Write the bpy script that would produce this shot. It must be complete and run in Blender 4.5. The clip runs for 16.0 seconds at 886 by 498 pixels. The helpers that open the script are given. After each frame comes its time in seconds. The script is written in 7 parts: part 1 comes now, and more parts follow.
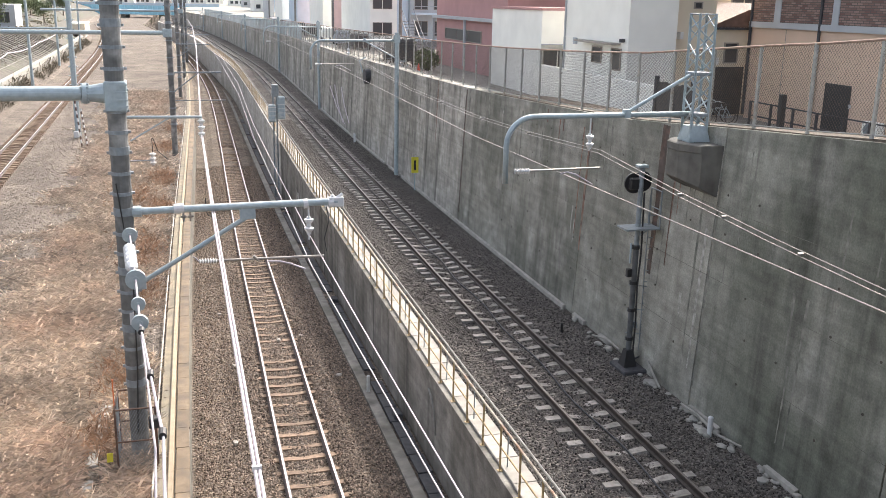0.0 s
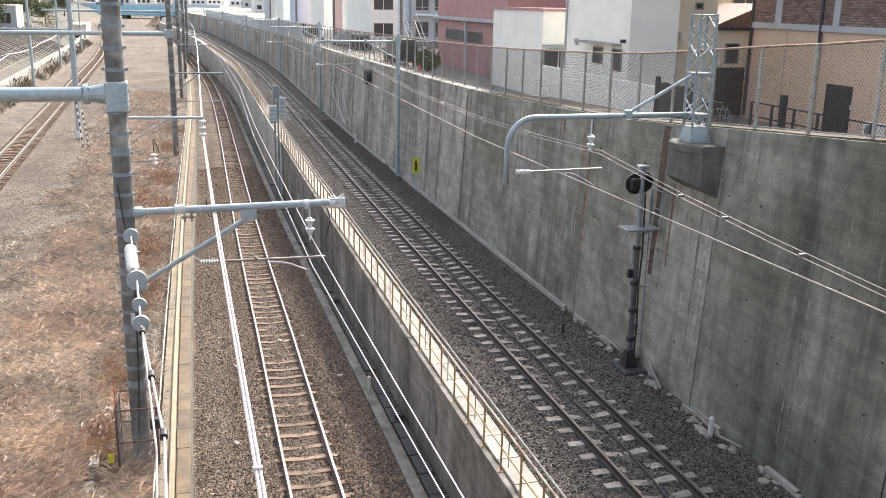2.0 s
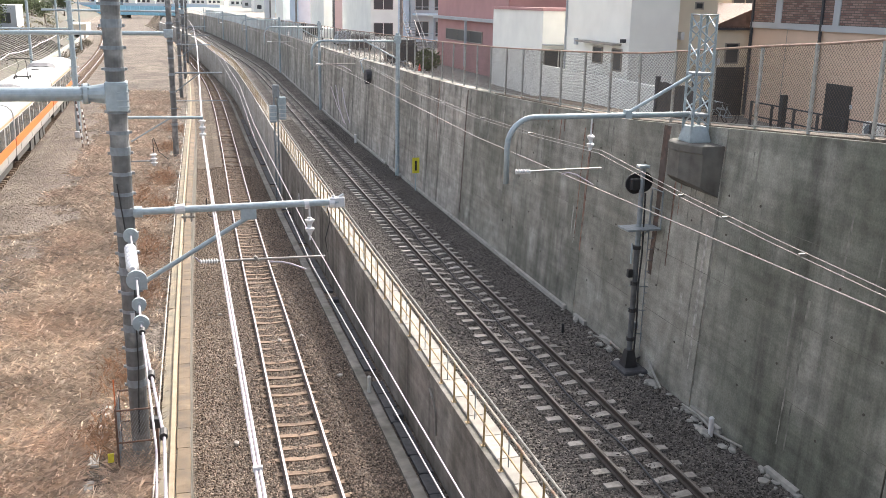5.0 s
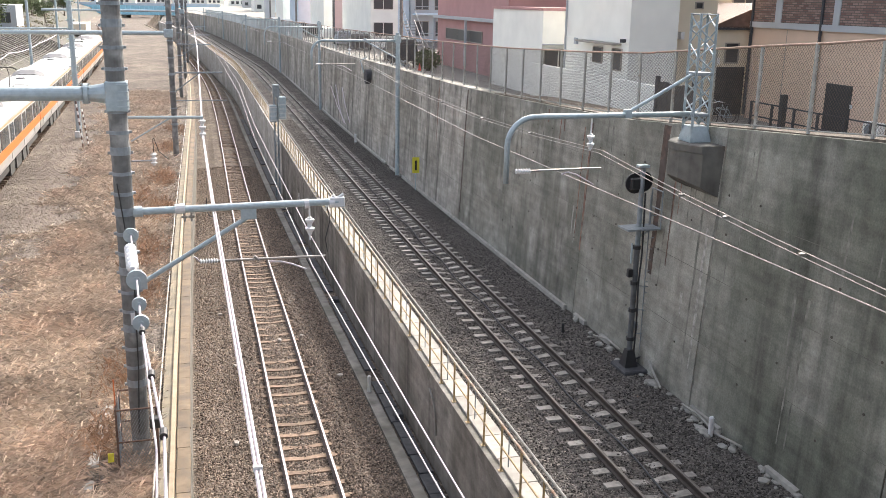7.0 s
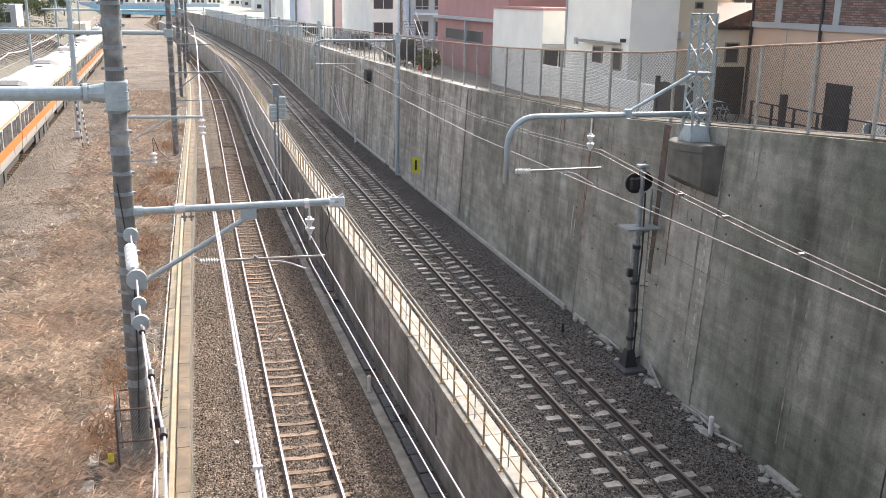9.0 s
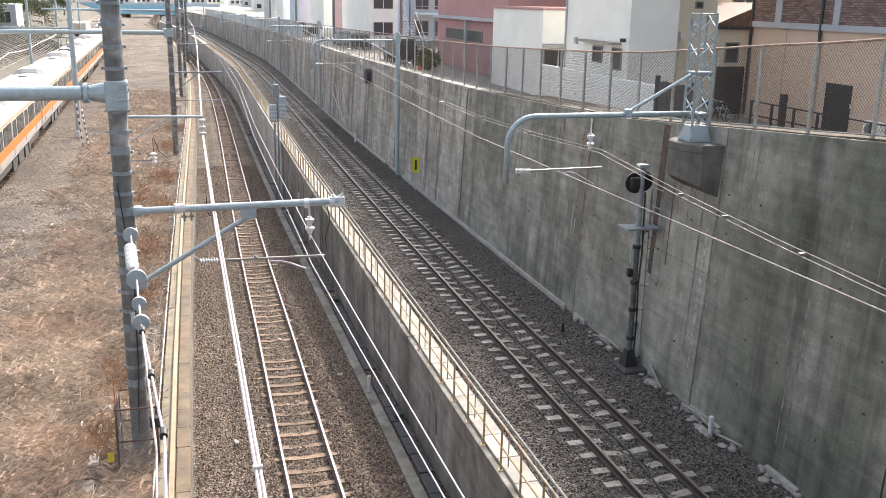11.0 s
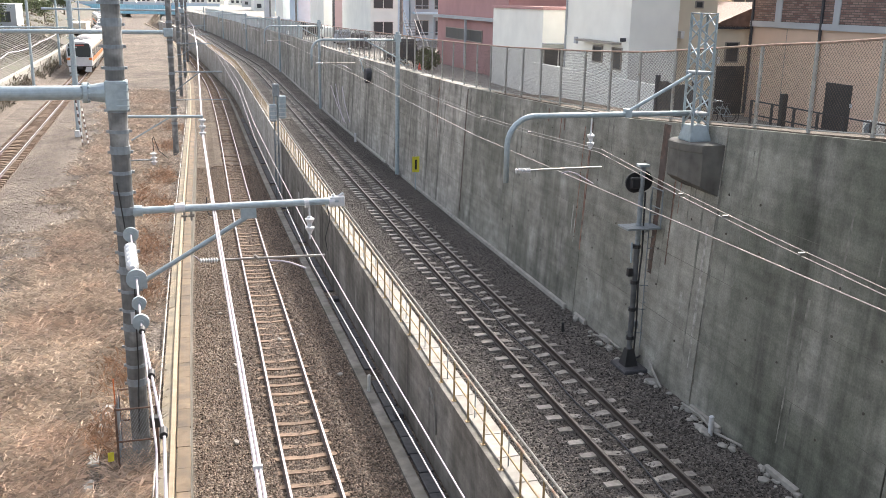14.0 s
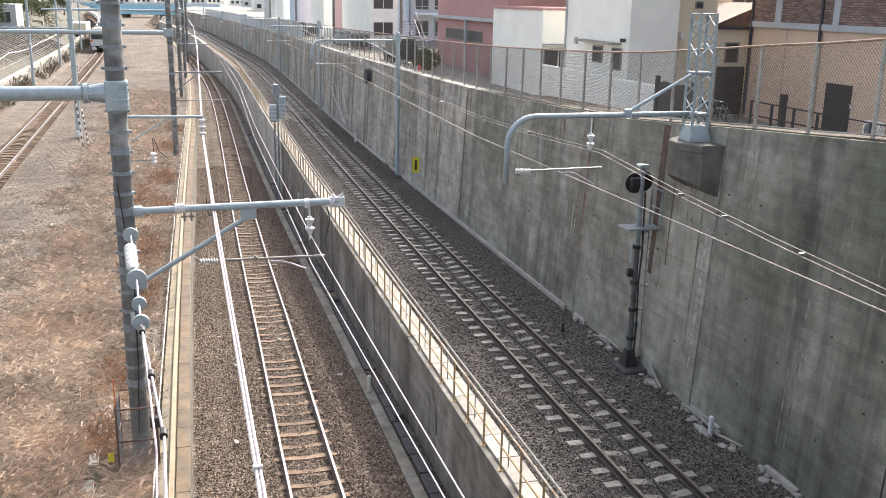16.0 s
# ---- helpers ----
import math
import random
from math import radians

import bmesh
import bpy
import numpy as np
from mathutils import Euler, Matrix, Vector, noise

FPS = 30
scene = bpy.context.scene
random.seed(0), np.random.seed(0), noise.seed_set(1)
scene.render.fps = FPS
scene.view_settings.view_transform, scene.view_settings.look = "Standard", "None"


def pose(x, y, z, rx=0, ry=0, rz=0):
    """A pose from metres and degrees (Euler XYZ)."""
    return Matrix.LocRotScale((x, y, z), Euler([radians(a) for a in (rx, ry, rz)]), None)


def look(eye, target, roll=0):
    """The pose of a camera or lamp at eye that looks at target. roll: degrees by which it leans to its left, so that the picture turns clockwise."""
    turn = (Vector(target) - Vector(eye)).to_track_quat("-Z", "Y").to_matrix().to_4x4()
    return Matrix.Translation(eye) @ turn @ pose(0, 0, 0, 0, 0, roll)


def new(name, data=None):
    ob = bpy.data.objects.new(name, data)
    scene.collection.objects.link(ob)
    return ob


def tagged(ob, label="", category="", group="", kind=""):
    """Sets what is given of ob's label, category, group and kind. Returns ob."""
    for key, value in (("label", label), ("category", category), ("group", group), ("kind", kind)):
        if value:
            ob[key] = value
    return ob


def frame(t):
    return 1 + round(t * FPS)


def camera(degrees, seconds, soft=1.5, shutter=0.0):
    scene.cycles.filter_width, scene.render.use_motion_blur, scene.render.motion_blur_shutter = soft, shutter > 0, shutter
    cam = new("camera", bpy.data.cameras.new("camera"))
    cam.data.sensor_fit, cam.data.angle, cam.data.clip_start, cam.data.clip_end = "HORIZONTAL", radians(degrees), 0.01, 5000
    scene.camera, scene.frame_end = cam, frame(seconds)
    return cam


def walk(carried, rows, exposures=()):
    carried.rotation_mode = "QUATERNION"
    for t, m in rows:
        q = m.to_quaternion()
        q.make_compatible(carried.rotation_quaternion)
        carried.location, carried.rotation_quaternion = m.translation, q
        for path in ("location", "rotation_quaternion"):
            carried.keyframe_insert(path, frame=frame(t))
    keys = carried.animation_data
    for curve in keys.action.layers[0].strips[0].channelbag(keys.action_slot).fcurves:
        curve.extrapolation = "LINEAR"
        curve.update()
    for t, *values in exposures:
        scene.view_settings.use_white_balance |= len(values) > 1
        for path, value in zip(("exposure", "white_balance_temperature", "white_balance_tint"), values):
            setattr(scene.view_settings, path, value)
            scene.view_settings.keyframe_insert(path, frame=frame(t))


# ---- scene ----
cam = camera(50.84, 16.0, soft=0.8)
EYE = (0.0, 0.0, 10.65)
FOCAL = 1650.0


def aim(dx, dy):
    """The camera's pose, with the small sway of the resting camera (dx, dy in 1/1650 of a radian)."""
    base = look(EYE, (0.26346335, 0.92933096, 10.65 - 0.25871032), CAM_ROLL)
    return base @ pose(0, 0, 0, math.degrees(dy / FOCAL), math.degrees(dx / FOCAL), 0)


CAM_ROLL = 1.06
walk(cam, [(0.0, aim(-1.2, 0.2)), (0.5, aim(-0.3, -0.9)), (1.0, aim(1.5, 0.3)), (1.5, aim(2.0, 1.6)), (2.0, aim(0.6, 1.4)),
           (2.5, aim(0.4, 2.2)), (3.0, aim(0.4, 1.6)), (3.5, aim(0.4, 2.6)), (4.0, aim(0.4, 1.8)), (6.5, aim(0.4, 0.7)),
           (7.0, aim(0.4, 0.5)), (7.5, aim(0.3, 0.0)), (8.0, aim(0.4, 0.4)), (8.5, aim(0.4, 0.5)), (9.0, aim(0.3, 0.1)),
           (11.5, aim(0.3, -0.3)), (12.5, aim(0.3, -0.4)), (13.5, aim(0.2, -0.8)), (14.0, aim(0.3, -0.9)), (15.0, aim(0.3, -0.3)),
           (16.0, aim(0.3, -0.2))],
     exposures=[(0.0, 1.65, 6650, 10), (16.0, 1.65, 6650, 10)])

# ---- light ----
SUN_EL, SUN_AZ = radians(42), radians(39)
world = bpy.data.worlds.new("world")
scene.world = world
world.use_nodes = True
wn = world.node_tree
sky = wn.nodes.new("ShaderNodeTexSky")
sky.sky_type = "NISHITA"
sky.sun_disc = False
sky.sun_elevation, sky.sun_rotation = SUN_EL, SUN_AZ
sky.dust_density, sky.air_density, sky.ozone_density = 6.0, 0.9, 0.4
wn.nodes["Background"].inputs["Strength"].default_value = 0.15
haze = wn.nodes.new("ShaderNodeHueSaturation")
haze.inputs["Saturation"].default_value = 0.6
wn.links.new(sky.outputs[0], haze.inputs["Color"])
wn.links.new(haze.outputs[0], wn.nodes["Background"].inputs["Color"])
sun_data = bpy.data.lights.new("sun", "SUN")
sun_data.energy, sun_data.angle, sun_data.color = 1.75, radians(0.6), (1.0, 0.965, 0.91)
sun = new("sun", sun_data)
sun.matrix_world = look((60, 60, 70), (60 - math.sin(SUN_AZ) * math.cos(SUN_EL), 60 - math.cos(SUN_AZ) * math.cos(SUN_EL), 70 - math.sin(SUN_EL)))


# ---- materials ----
def material(name, color, rough=0.7, metal=0.0, scale=6.0, amount=0.25, bump=0.0, bump_scale=60.0, second=None, second_scale=1.2,
             second_at=0.55, island=0.0, streak=None, spec=0.5, stretch=(1, 1, 1)):
    """Principled surface: a base colour varied at two scales, an optional second colour in patches, optional vertical streaks."""
    m = bpy.data.materials.new(name)
    m.use_nodes = True
    nt = m.node_tree
    p = nt.nodes["Principled BSDF"]
    p.inputs["Roughness"].default_value, p.inputs["Metallic"].default_value = rough, metal
    p.inputs["Specular IOR Level"].default_value = spec
    N, L = nt.nodes.new, nt.links.new
    geo = N("ShaderNodeNewGeometry")
    pos = geo.outputs["Position"]
    if stretch != (1, 1, 1):
        mp = N("ShaderNodeMapping")
        mp.inputs["Scale"].default_value = stretch
        L(pos, mp.inputs["Vector"])
        pos = mp.outputs[0]
    n1 = N("ShaderNodeTexNoise")
    n1.inputs["Scale"].default_value, n1.inputs["Detail"].default_value = scale, 6
    L(pos, n1.inputs["Vector"])
    ramp = N("ShaderNodeMapRange")
    ramp.inputs["From Min"].default_value, ramp.inputs["From Max"].default_value = 0.3, 0.7
    ramp.inputs["To Min"].default_value, ramp.inputs["To Max"].default_value = 1 - amount, 1 + amount
    L(n1.outputs[0], ramp.inputs["Value"])

    def mix(a, b, fac, mode="MIX"):
        x = N("ShaderNodeMix")
        x.data_type, x.blend_type = "RGBA", mode
        for sock, val in ((6, a), (7, b), (0, fac)):
            if hasattr(val, "links") or hasattr(val, "is_linked"):
                L(val, x.inputs[sock])
            elif sock == 0:
                x.inputs[0].default_value = val
            else:
                x.inputs[sock].default_value = (*val, 1)
        return x.outputs[2]

    out = color
    if second:
        n2 = N("ShaderNodeTexNoise")
        n2.inputs["Scale"].default_value, n2.inputs["Detail"].default_value = second_scale, 5
        L(pos, n2.inputs["Vector"])
        r2 = N("ShaderNodeMapRange")
        r2.inputs["From Min"].default_value, r2.inputs["From Max"].default_value = second_at - 0.08, second_at + 0.08
        L(n2.outputs[0], r2.inputs["Value"])
        out = mix(color, second, r2.outputs[0])
    if streak:
        mp = N("ShaderNodeMapping")
        mp.inputs["Scale"].default_value = (1.6, 1.6, 0.12)
        L(geo.outputs["Position"], mp.inputs["Vector"])
        n3 = N("ShaderNodeTexNoise")
        n3.inputs["Scale"].default_value, n3.inputs["Detail"].default_value = 1.4, 7
        L(mp.outputs[0], n3.inputs["Vector"])
        r3 = N("ShaderNodeMapRange")
        r3.inputs["From Min"].default_value, r3.inputs["From Max"].default_value = 0.48, 0.72
        r3.inputs["To Max"].default_value = 0.8
        L(n3.outputs[0], r3.inputs["Value"])
        out = mix(out, streak, r3.outputs[0])
    out = mix(out, ramp.outputs[0], 1.0, "MULTIPLY")
    if island:
        src = geo.outputs["Random Per Island"]
        if island < 0:
            src = N("ShaderNodeObjectInfo").outputs["Random"]
        r4 = N("ShaderNodeMapRange")
        r4.inputs["To Min"].default_value, r4.inputs["To Max"].default_value = 1 - abs(island), 1 + abs(island)
        L(src, r4.inputs["Value"])
        out = mix(out, r4.outputs[0], 1.0, "MULTIPLY")
    L(out, p.inputs["Base Color"])
    if bump:
        nb = N("ShaderNodeTexNoise")
        nb.inputs["Scale"].default_value, nb.inputs["Detail"].default_value = bump_scale, 4
        L(pos, nb.inputs["Vector"])
        b = N("ShaderNodeBump")
        b.inputs["Strength"].default_value, b.inputs["Distance"].default_value = bump, 0.6 / bump_scale
        L(nb.outputs[0], b.inputs["Height"])
        L(b.outputs[0], p.inputs["Normal"])
    return m


def gravel_material(name, a, b, c, size=17.0):
    """Ballast: cells the size of a stone, each with its own tone, in shaded relief."""
    m = bpy.data.materials.new(name)
    m.use_nodes = True
    nt = m.node_tree
    N, L = nt.nodes.new, nt.links.new
    p = nt.nodes["Principled BSDF"]
    p.inputs["Roughness"].default_value = 0.9
    p.inputs["Specular IOR Level"].default_value = 0.2
    geo = N("ShaderNodeNewGeometry")
    v = N("ShaderNodeTexVoronoi")
    v.inputs["Scale"].default_value = size
    L(geo.outputs["Position"], v.inputs["Vector"])
    sep = N("ShaderNodeSeparateColor")
    L(v.outputs["Color"], sep.inputs[0])
    ramp = N("ShaderNodeValToRGB")
    ramp.color_ramp.elements[0].color, ramp.color_ramp.elements[1].color = (*a, 1), (*c, 1)
    e = ramp.color_ramp.elements.new(0.5)
    e.color = (*b, 1)
    L(sep.outputs[0], ramp.inputs[0])
    n = N("ShaderNodeTexNoise")
    n.inputs["Scale"].default_value, n.inputs["Detail"].default_value = 0.7, 5
    L(geo.outputs["Position"], n.inputs["Vector"])
    r = N("ShaderNodeMapRange")
    r.inputs["From Min"].default_value, r.inputs["From Max"].default_value = 0.3, 0.7
    r.inputs["To Min"].default_value, r.inputs["To Max"].default_value = 0.72, 1.28
    L(n.outputs[0], r.inputs["Value"])
    x = N("ShaderNodeMix")
    x.data_type, x.blend_type = "RGBA", "MULTIPLY"
    x.inputs[0].default_value = 1.0
    L(ramp.outputs[0], x.inputs[6])
    L(r.outputs[0], x.inputs[7])
    wide = N("ShaderNodeTexNoise")
    wide.inputs["Scale"].default_value, wide.inputs["Detail"].default_value = 0.16, 7
    L(geo.outputs["Position"], wide.inputs["Vector"])
    span = N("ShaderNodeMapRange")
    span.inputs["From Min"].default_value, span.inputs["From Max"].default_value = 0.35, 0.65
    span.inputs["To Min"].default_value, span.inputs["To Max"].default_value = 0.82, 1.16
    L(wide.outputs[0], span.inputs["Value"])
    x2 = N("ShaderNodeMix")
    x2.data_type, x2.blend_type = "RGBA", "MULTIPLY"
    x2.inputs[0].default_value = 1.0
    L(x.outputs[2], x2.inputs[6])
    L(span.outputs[0], x2.inputs[7])
    L(x2.outputs[2], p.inputs["Base Color"])
    bump = N("ShaderNodeBump")
    bump.invert = True
    bump.inputs["Strength"].default_value, bump.inputs["Distance"].default_value = 0.9, 0.05
    L(v.outputs["Distance"], bump.inputs["Height"])
    L(bump.outputs[0], p.inputs["Normal"])
    return m


def glass_material(name, color, rough=0.08):
    m = bpy.data.materials.new(name)
    m.use_nodes = True
    p = m.node_tree.nodes["Principled BSDF"]
    p.inputs["Base Color"].default_value = (*color, 1)
    p.inputs["Roughness"].default_value = rough
    p.inputs["Specular IOR Level"].default_value = 0.6
    return m


def wall_material(name, base, dark, light, boards=1.0, drips=0.52):
    """Old poured concrete: blotches, drip streaks, board marks, grain and pale efflorescence; each panel a little different."""
    m = bpy.data.materials.new(name)
    m.use_nodes = True
    nt = m.node_tree
    N, L = nt.nodes.new, nt.links.new
    p = nt.nodes["Principled BSDF"]
    p.inputs["Roughness"].default_value, p.inputs["Specular IOR Level"].default_value = 0.9, 0.25
    geo = N("ShaderNodeNewGeometry")

    def tex(stretch, scale, detail, lo, hi, to_lo, to_hi):
        mp = N("ShaderNodeMapping")
        mp.inputs["Scale"].default_value = stretch
        L(geo.outputs["Position"], mp.inputs["Vector"])
        n = N("ShaderNodeTexNoise")
        n.inputs["Scale"].default_value, n.inputs["Detail"].default_value = scale, detail
        L(mp.outputs[0], n.inputs["Vector"])
        r = N("ShaderNodeMapRange")
        for k, v in (("From Min", lo), ("From Max", hi), ("To Min", to_lo), ("To Max", to_hi)):
            r.inputs[k].default_value = v
        L(n.outputs[0], r.inputs["Value"])
        return r.outputs[0]

    def mix(a, b, fac, mode):
        x = N("ShaderNodeMix")
        x.data_type, x.blend_type = "RGBA", mode
        for sock, val in ((6, a), (7, b), (0, fac)):
            if isinstance(val, tuple):
                x.inputs[sock].default_value = (*val, 1)
            elif isinstance(val, float):
                x.inputs[sock].default_value = val
            else:
                L(val, x.inputs[sock])
        return x.outputs[2]

    c = mix(base, dark, tex((1, 1, 0.75), 0.38, 8, 0.40, 0.60, 0.0, 1.0), "MIX")
    c = mix(c, light, tex((1, 1, 0.55), 0.85, 9, 0.56, 0.74, 0.0, 0.75), "MIX")
    c = mix(c, tex((0.05, 1.7, 0.08), 1.0, 7, 0.50, 0.68, 1.0, drips), 1.0, "MULTIPLY")
    c = mix(c, tex((0.1, 9, 0.4), 1.0, 4, 0.3, 0.7, 1 - 0.20 * boards, 1 + 0.18 * boards), 1.0, "MULTIPLY")
    c = mix(c, tex((0.5, 0.5, 5.0), 1.1, 4, 0.36, 0.64, 0.86, 1.09), 1.0, "MULTIPLY")
    c = mix(c, tex((1, 1, 0.9), 2.6, 8, 0.33, 0.67, 0.80, 1.17), 1.0, "MULTIPLY")
    c = mix(c, tex((1, 1, 1), 26.0, 5, 0.3, 0.7, 0.84, 1.16), 1.0, "MULTIPLY")
    r = N("ShaderNodeMapRange")
    r.inputs["To Min"].default_value, r.inputs["To Max"].default_value = 0.96, 1.04
    L(N("ShaderNodeObjectInfo").outputs["Random"], r.inputs["Value"])
    c = mix(c, r.outputs[0], 1.0, "MULTIPLY")
    L(c, p.inputs["Base Color"])
    b = N("ShaderNodeBump")
    b.inputs["Strength"].default_value, b.inputs["Distance"].default_value = 0.35, 0.02
    L(tex((1, 1, 1), 18.0, 6, 0.0, 1.0, 0.0, 1.0), b.inputs["Height"])
    L(b.outputs[0], p.inputs["Normal"])
    return m


M_WALL = wall_material("cutting_wall_concrete", (0.37, 0.353, 0.32), (0.26, 0.25, 0.22), (0.47, 0.45, 0.41), 0.7, 0.46)
M_WALL_NEAR = wall_material("cutting_wall_smooth", (0.305, 0.297, 0.262), (0.19, 0.188, 0.16), (0.44, 0.43, 0.39), 0.15, 0.66)
# for the nearest panels, up to y 17.35: darker and greener than the rest
M_WALL_FRONT = wall_material("cutting_wall_front", (0.225, 0.227, 0.195), (0.138, 0.144, 0.118), (0.33, 0.328, 0.29), 0.22, 0.50)
M_MIDWALL_FAR = wall_material("middle_wall_far", (0.40, 0.385, 0.36), (0.31, 0.30, 0.27), (0.47, 0.455, 0.42), 0.1, 0.8)
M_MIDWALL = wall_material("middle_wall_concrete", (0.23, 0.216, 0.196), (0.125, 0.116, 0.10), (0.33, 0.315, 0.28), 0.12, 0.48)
M_BALLAST = gravel_material("ballast", (0.052, 0.041, 0.033), (0.11, 0.088, 0.072), (0.21, 0.172, 0.140))
M_BALLAST_B = gravel_material("ballast_dark", (0.045, 0.039, 0.035), (0.095, 0.085, 0.077), (0.175, 0.157, 0.143))
M_STONE = material("ballast_stone", (0.21, 0.165, 0.132), 0.9, scale=9, amount=0.25, island=0.8, spec=0.2)
M_STONE_B = material("ballast_stone_dark", (0.125, 0.114, 0.105), 0.9, scale=9, amount=0.25, island=0.8, spec=0.2)
M_FIELD = gravel_material("field_gravel", (0.076, 0.062, 0.051), (0.126, 0.104, 0.087), (0.200, 0.170, 0.145), 14)
M_CONCRETE = material("wall_concrete", (0.34, 0.325, 0.285), 0.88, scale=2.2, amount=0.28, bump=0.3, bump_scale=30,
                      second=(0.245, 0.24, 0.20), second_scale=0.5, second_at=0.5, streak=(0.14, 0.135, 0.115))
M_CORBEL = material("corbel_concrete", (0.125, 0.12, 0.108), 0.9, scale=2.5, amount=0.3, bump=0.3, bump_scale=30, streak=(0.06, 0.055, 0.045))
M_LIFT = material("lift_line", (0.13, 0.125, 0.105), 0.9, scale=2.0, amount=0.4)
M_CONCRETE_MID = material("kerb_concrete", (0.22, 0.205, 0.185), 0.85, scale=3, amount=0.25, bump=0.25, bump_scale=30,
                          second=(0.16, 0.15, 0.125), second_scale=0.8, second_at=0.52, streak=(0.10, 0.09, 0.08))
M_SLAB = material("slab_concrete", (0.31, 0.288, 0.26), 0.85, scale=5, amount=0.15, bump=0.2, bump_scale=60, island=-0.12)
M_TROUGH = material("trough_concrete", (0.155, 0.115, 0.077), 0.9, scale=5, amount=0.25, bump=0.3, bump_scale=40,
                    second=(0.09, 0.072, 0.055), second_scale=2.5, second_at=0.56, island=-0.10)
M_EDGEPIPE = material("edge_pipe_paint", (0.42, 0.39, 0.34), 0.6, scale=2.5, amount=0.2, second=(0.12, 0.10, 0.085), second_scale=0.9, second_at=0.52)
M_LEDGE_EDGE = material("edge_ledge_concrete", (0.20, 0.166, 0.115), 0.9, scale=3, amount=0.3, bump=0.3, bump_scale=40, second=(0.14, 0.12, 0.09), second_scale=1.5, second_at=0.55)
M_CREAM = material("cream_edge", (0.27, 0.213, 0.148), 0.85, scale=4, amount=0.18, bump=0.2, bump_scale=40)
M_SLEEPER_A = material("sleeper_worn", (0.185, 0.128, 0.090), 0.9, scale=11, amount=0.3, bump=0.4, bump_scale=50, island=-0.2)
M_SLEEPER_B = material("sleeper_concrete", (0.25, 0.235, 0.215), 0.9, scale=9, amount=0.3, bump=0.3, bump_scale=50, island=-0.3)
M_RAIL = material("rail_rust", (0.075, 0.052, 0.046), 0.75, scale=14, amount=0.3, bump=0.2, bump_scale=80)
M_RAIL_B = material("rail_rust_dark", (0.04, 0.03, 0.025), 0.75, scale=14, amount=0.3)
M_RAILHEAD = material("rail_head", (0.50, 0.45, 0.47), 0.38, metal=0.6, scale=10, amount=0.06)
M_RAILHEAD_B = material("rail_head_dull", (0.085, 0.074, 0.066), 0.45, metal=0.0, scale=10, amount=0.1)
M_GALV = material("galvanised_steel", (0.345, 0.41, 0.44), 0.5, metal=0.25, scale=9, amount=0.12, bump=0.05, bump_scale=90)
M_GALV_DARK = material("weathered_steel", (0.23, 0.26, 0.28), 0.6, metal=0.3, scale=9, amount=0.2)
M_POLE = material("pole_concrete", (0.13, 0.13, 0.127), 0.85, scale=7, amount=0.22, bump=0.15, bump_scale=70, second=(0.30, 0.30, 0.29),
                  second_scale=1.4, second_at=0.6)
M_BLACK = material("black_metal", (0.02, 0.02, 0.022), 0.55, scale=8, amount=0.2)
M_DARK = material("dark_cover", (0.055, 0.055, 0.06), 0.8, scale=8, amount=0.25)
M_WIRE = material("wire_metal", (0.30, 0.285, 0.27), 0.5, metal=0.7, scale=12, amount=0.05)
M_WIRE_WHITE = material("cable_sheath", (0.43, 0.385, 0.425), 0.45, scale=12, amount=0.06)
M_PORCELAIN = material("porcelain", (0.60, 0.61, 0.62), 0.25, scale=12, amount=0.05)
# pale tan paints in the top rail's highlights, between red-brown patches
M_RAILTOP = material("rail_highlight_tan", (0.36, 0.315, 0.26), 0.6, scale=9, amount=0.2, second=(0.24, 0.13, 0.08), second_scale=2.2, second_at=0.58)
M_YELLOW = material("yellow_paint", (0.33, 0.24, 0.125), 0.65, scale=14, amount=0.2, second=(0.30, 0.20, 0.09), second_scale=9, second_at=0.62)
M_SIGN = material("sign_yellow", (0.62, 0.56, 0.05), 0.6, scale=14, amount=0.1)
M_GRASS = material("dry_grass", (0.50, 0.425, 0.35), 0.9, scale=0.7, amount=0.3, second=(0.45, 0.36, 0.29), second_scale=0.35, second_at=0.58, island=0.4, spec=0.15)
M_RUST = material("rust_stain", (0.12, 0.075, 0.057), 0.9, scale=7, amount=0.35)
M_RUSTDARK = material("dark_rust_run", (0.085, 0.064, 0.054), 0.9, scale=3, amount=0.45, second=(0.14, 0.09, 0.07), second_scale=4, second_at=0.58)


# ---- building helpers ----
def finish(name, bm, mat, parent=None, label="", smooth=False):
    me = bpy.data.meshes.new(name)
    bmesh.ops.recalc_face_normals(bm, faces=bm.faces)
    bm.to_mesh(me)
    bm.free()
    for x in (mat if isinstance(mat, (list, tuple)) else [mat]):
        me.materials.append(x)
    if smooth:
        for f in me.polygons:
            f.use_smooth = True
    ob = new(name, me)
    if parent is not None:
        ob.parent = parent
    if label:
        ob["label"] = label
    return ob


def part(name, bm, mat, parent, label="", smooth=False):
    return finish(name, bm, mat, parent, label, smooth)


def thing(name, label, category, x=0.0, y=0.0, z=0.0, turn=0.0, group="", kind=""):
    ob = new(name)
    ob.empty_display_size = 0.2
    ob.matrix_basis = pose(x, y, z, 0, 0, turn)
    return tagged(ob, label, category, group, kind)


def B():
    return bmesh.new()


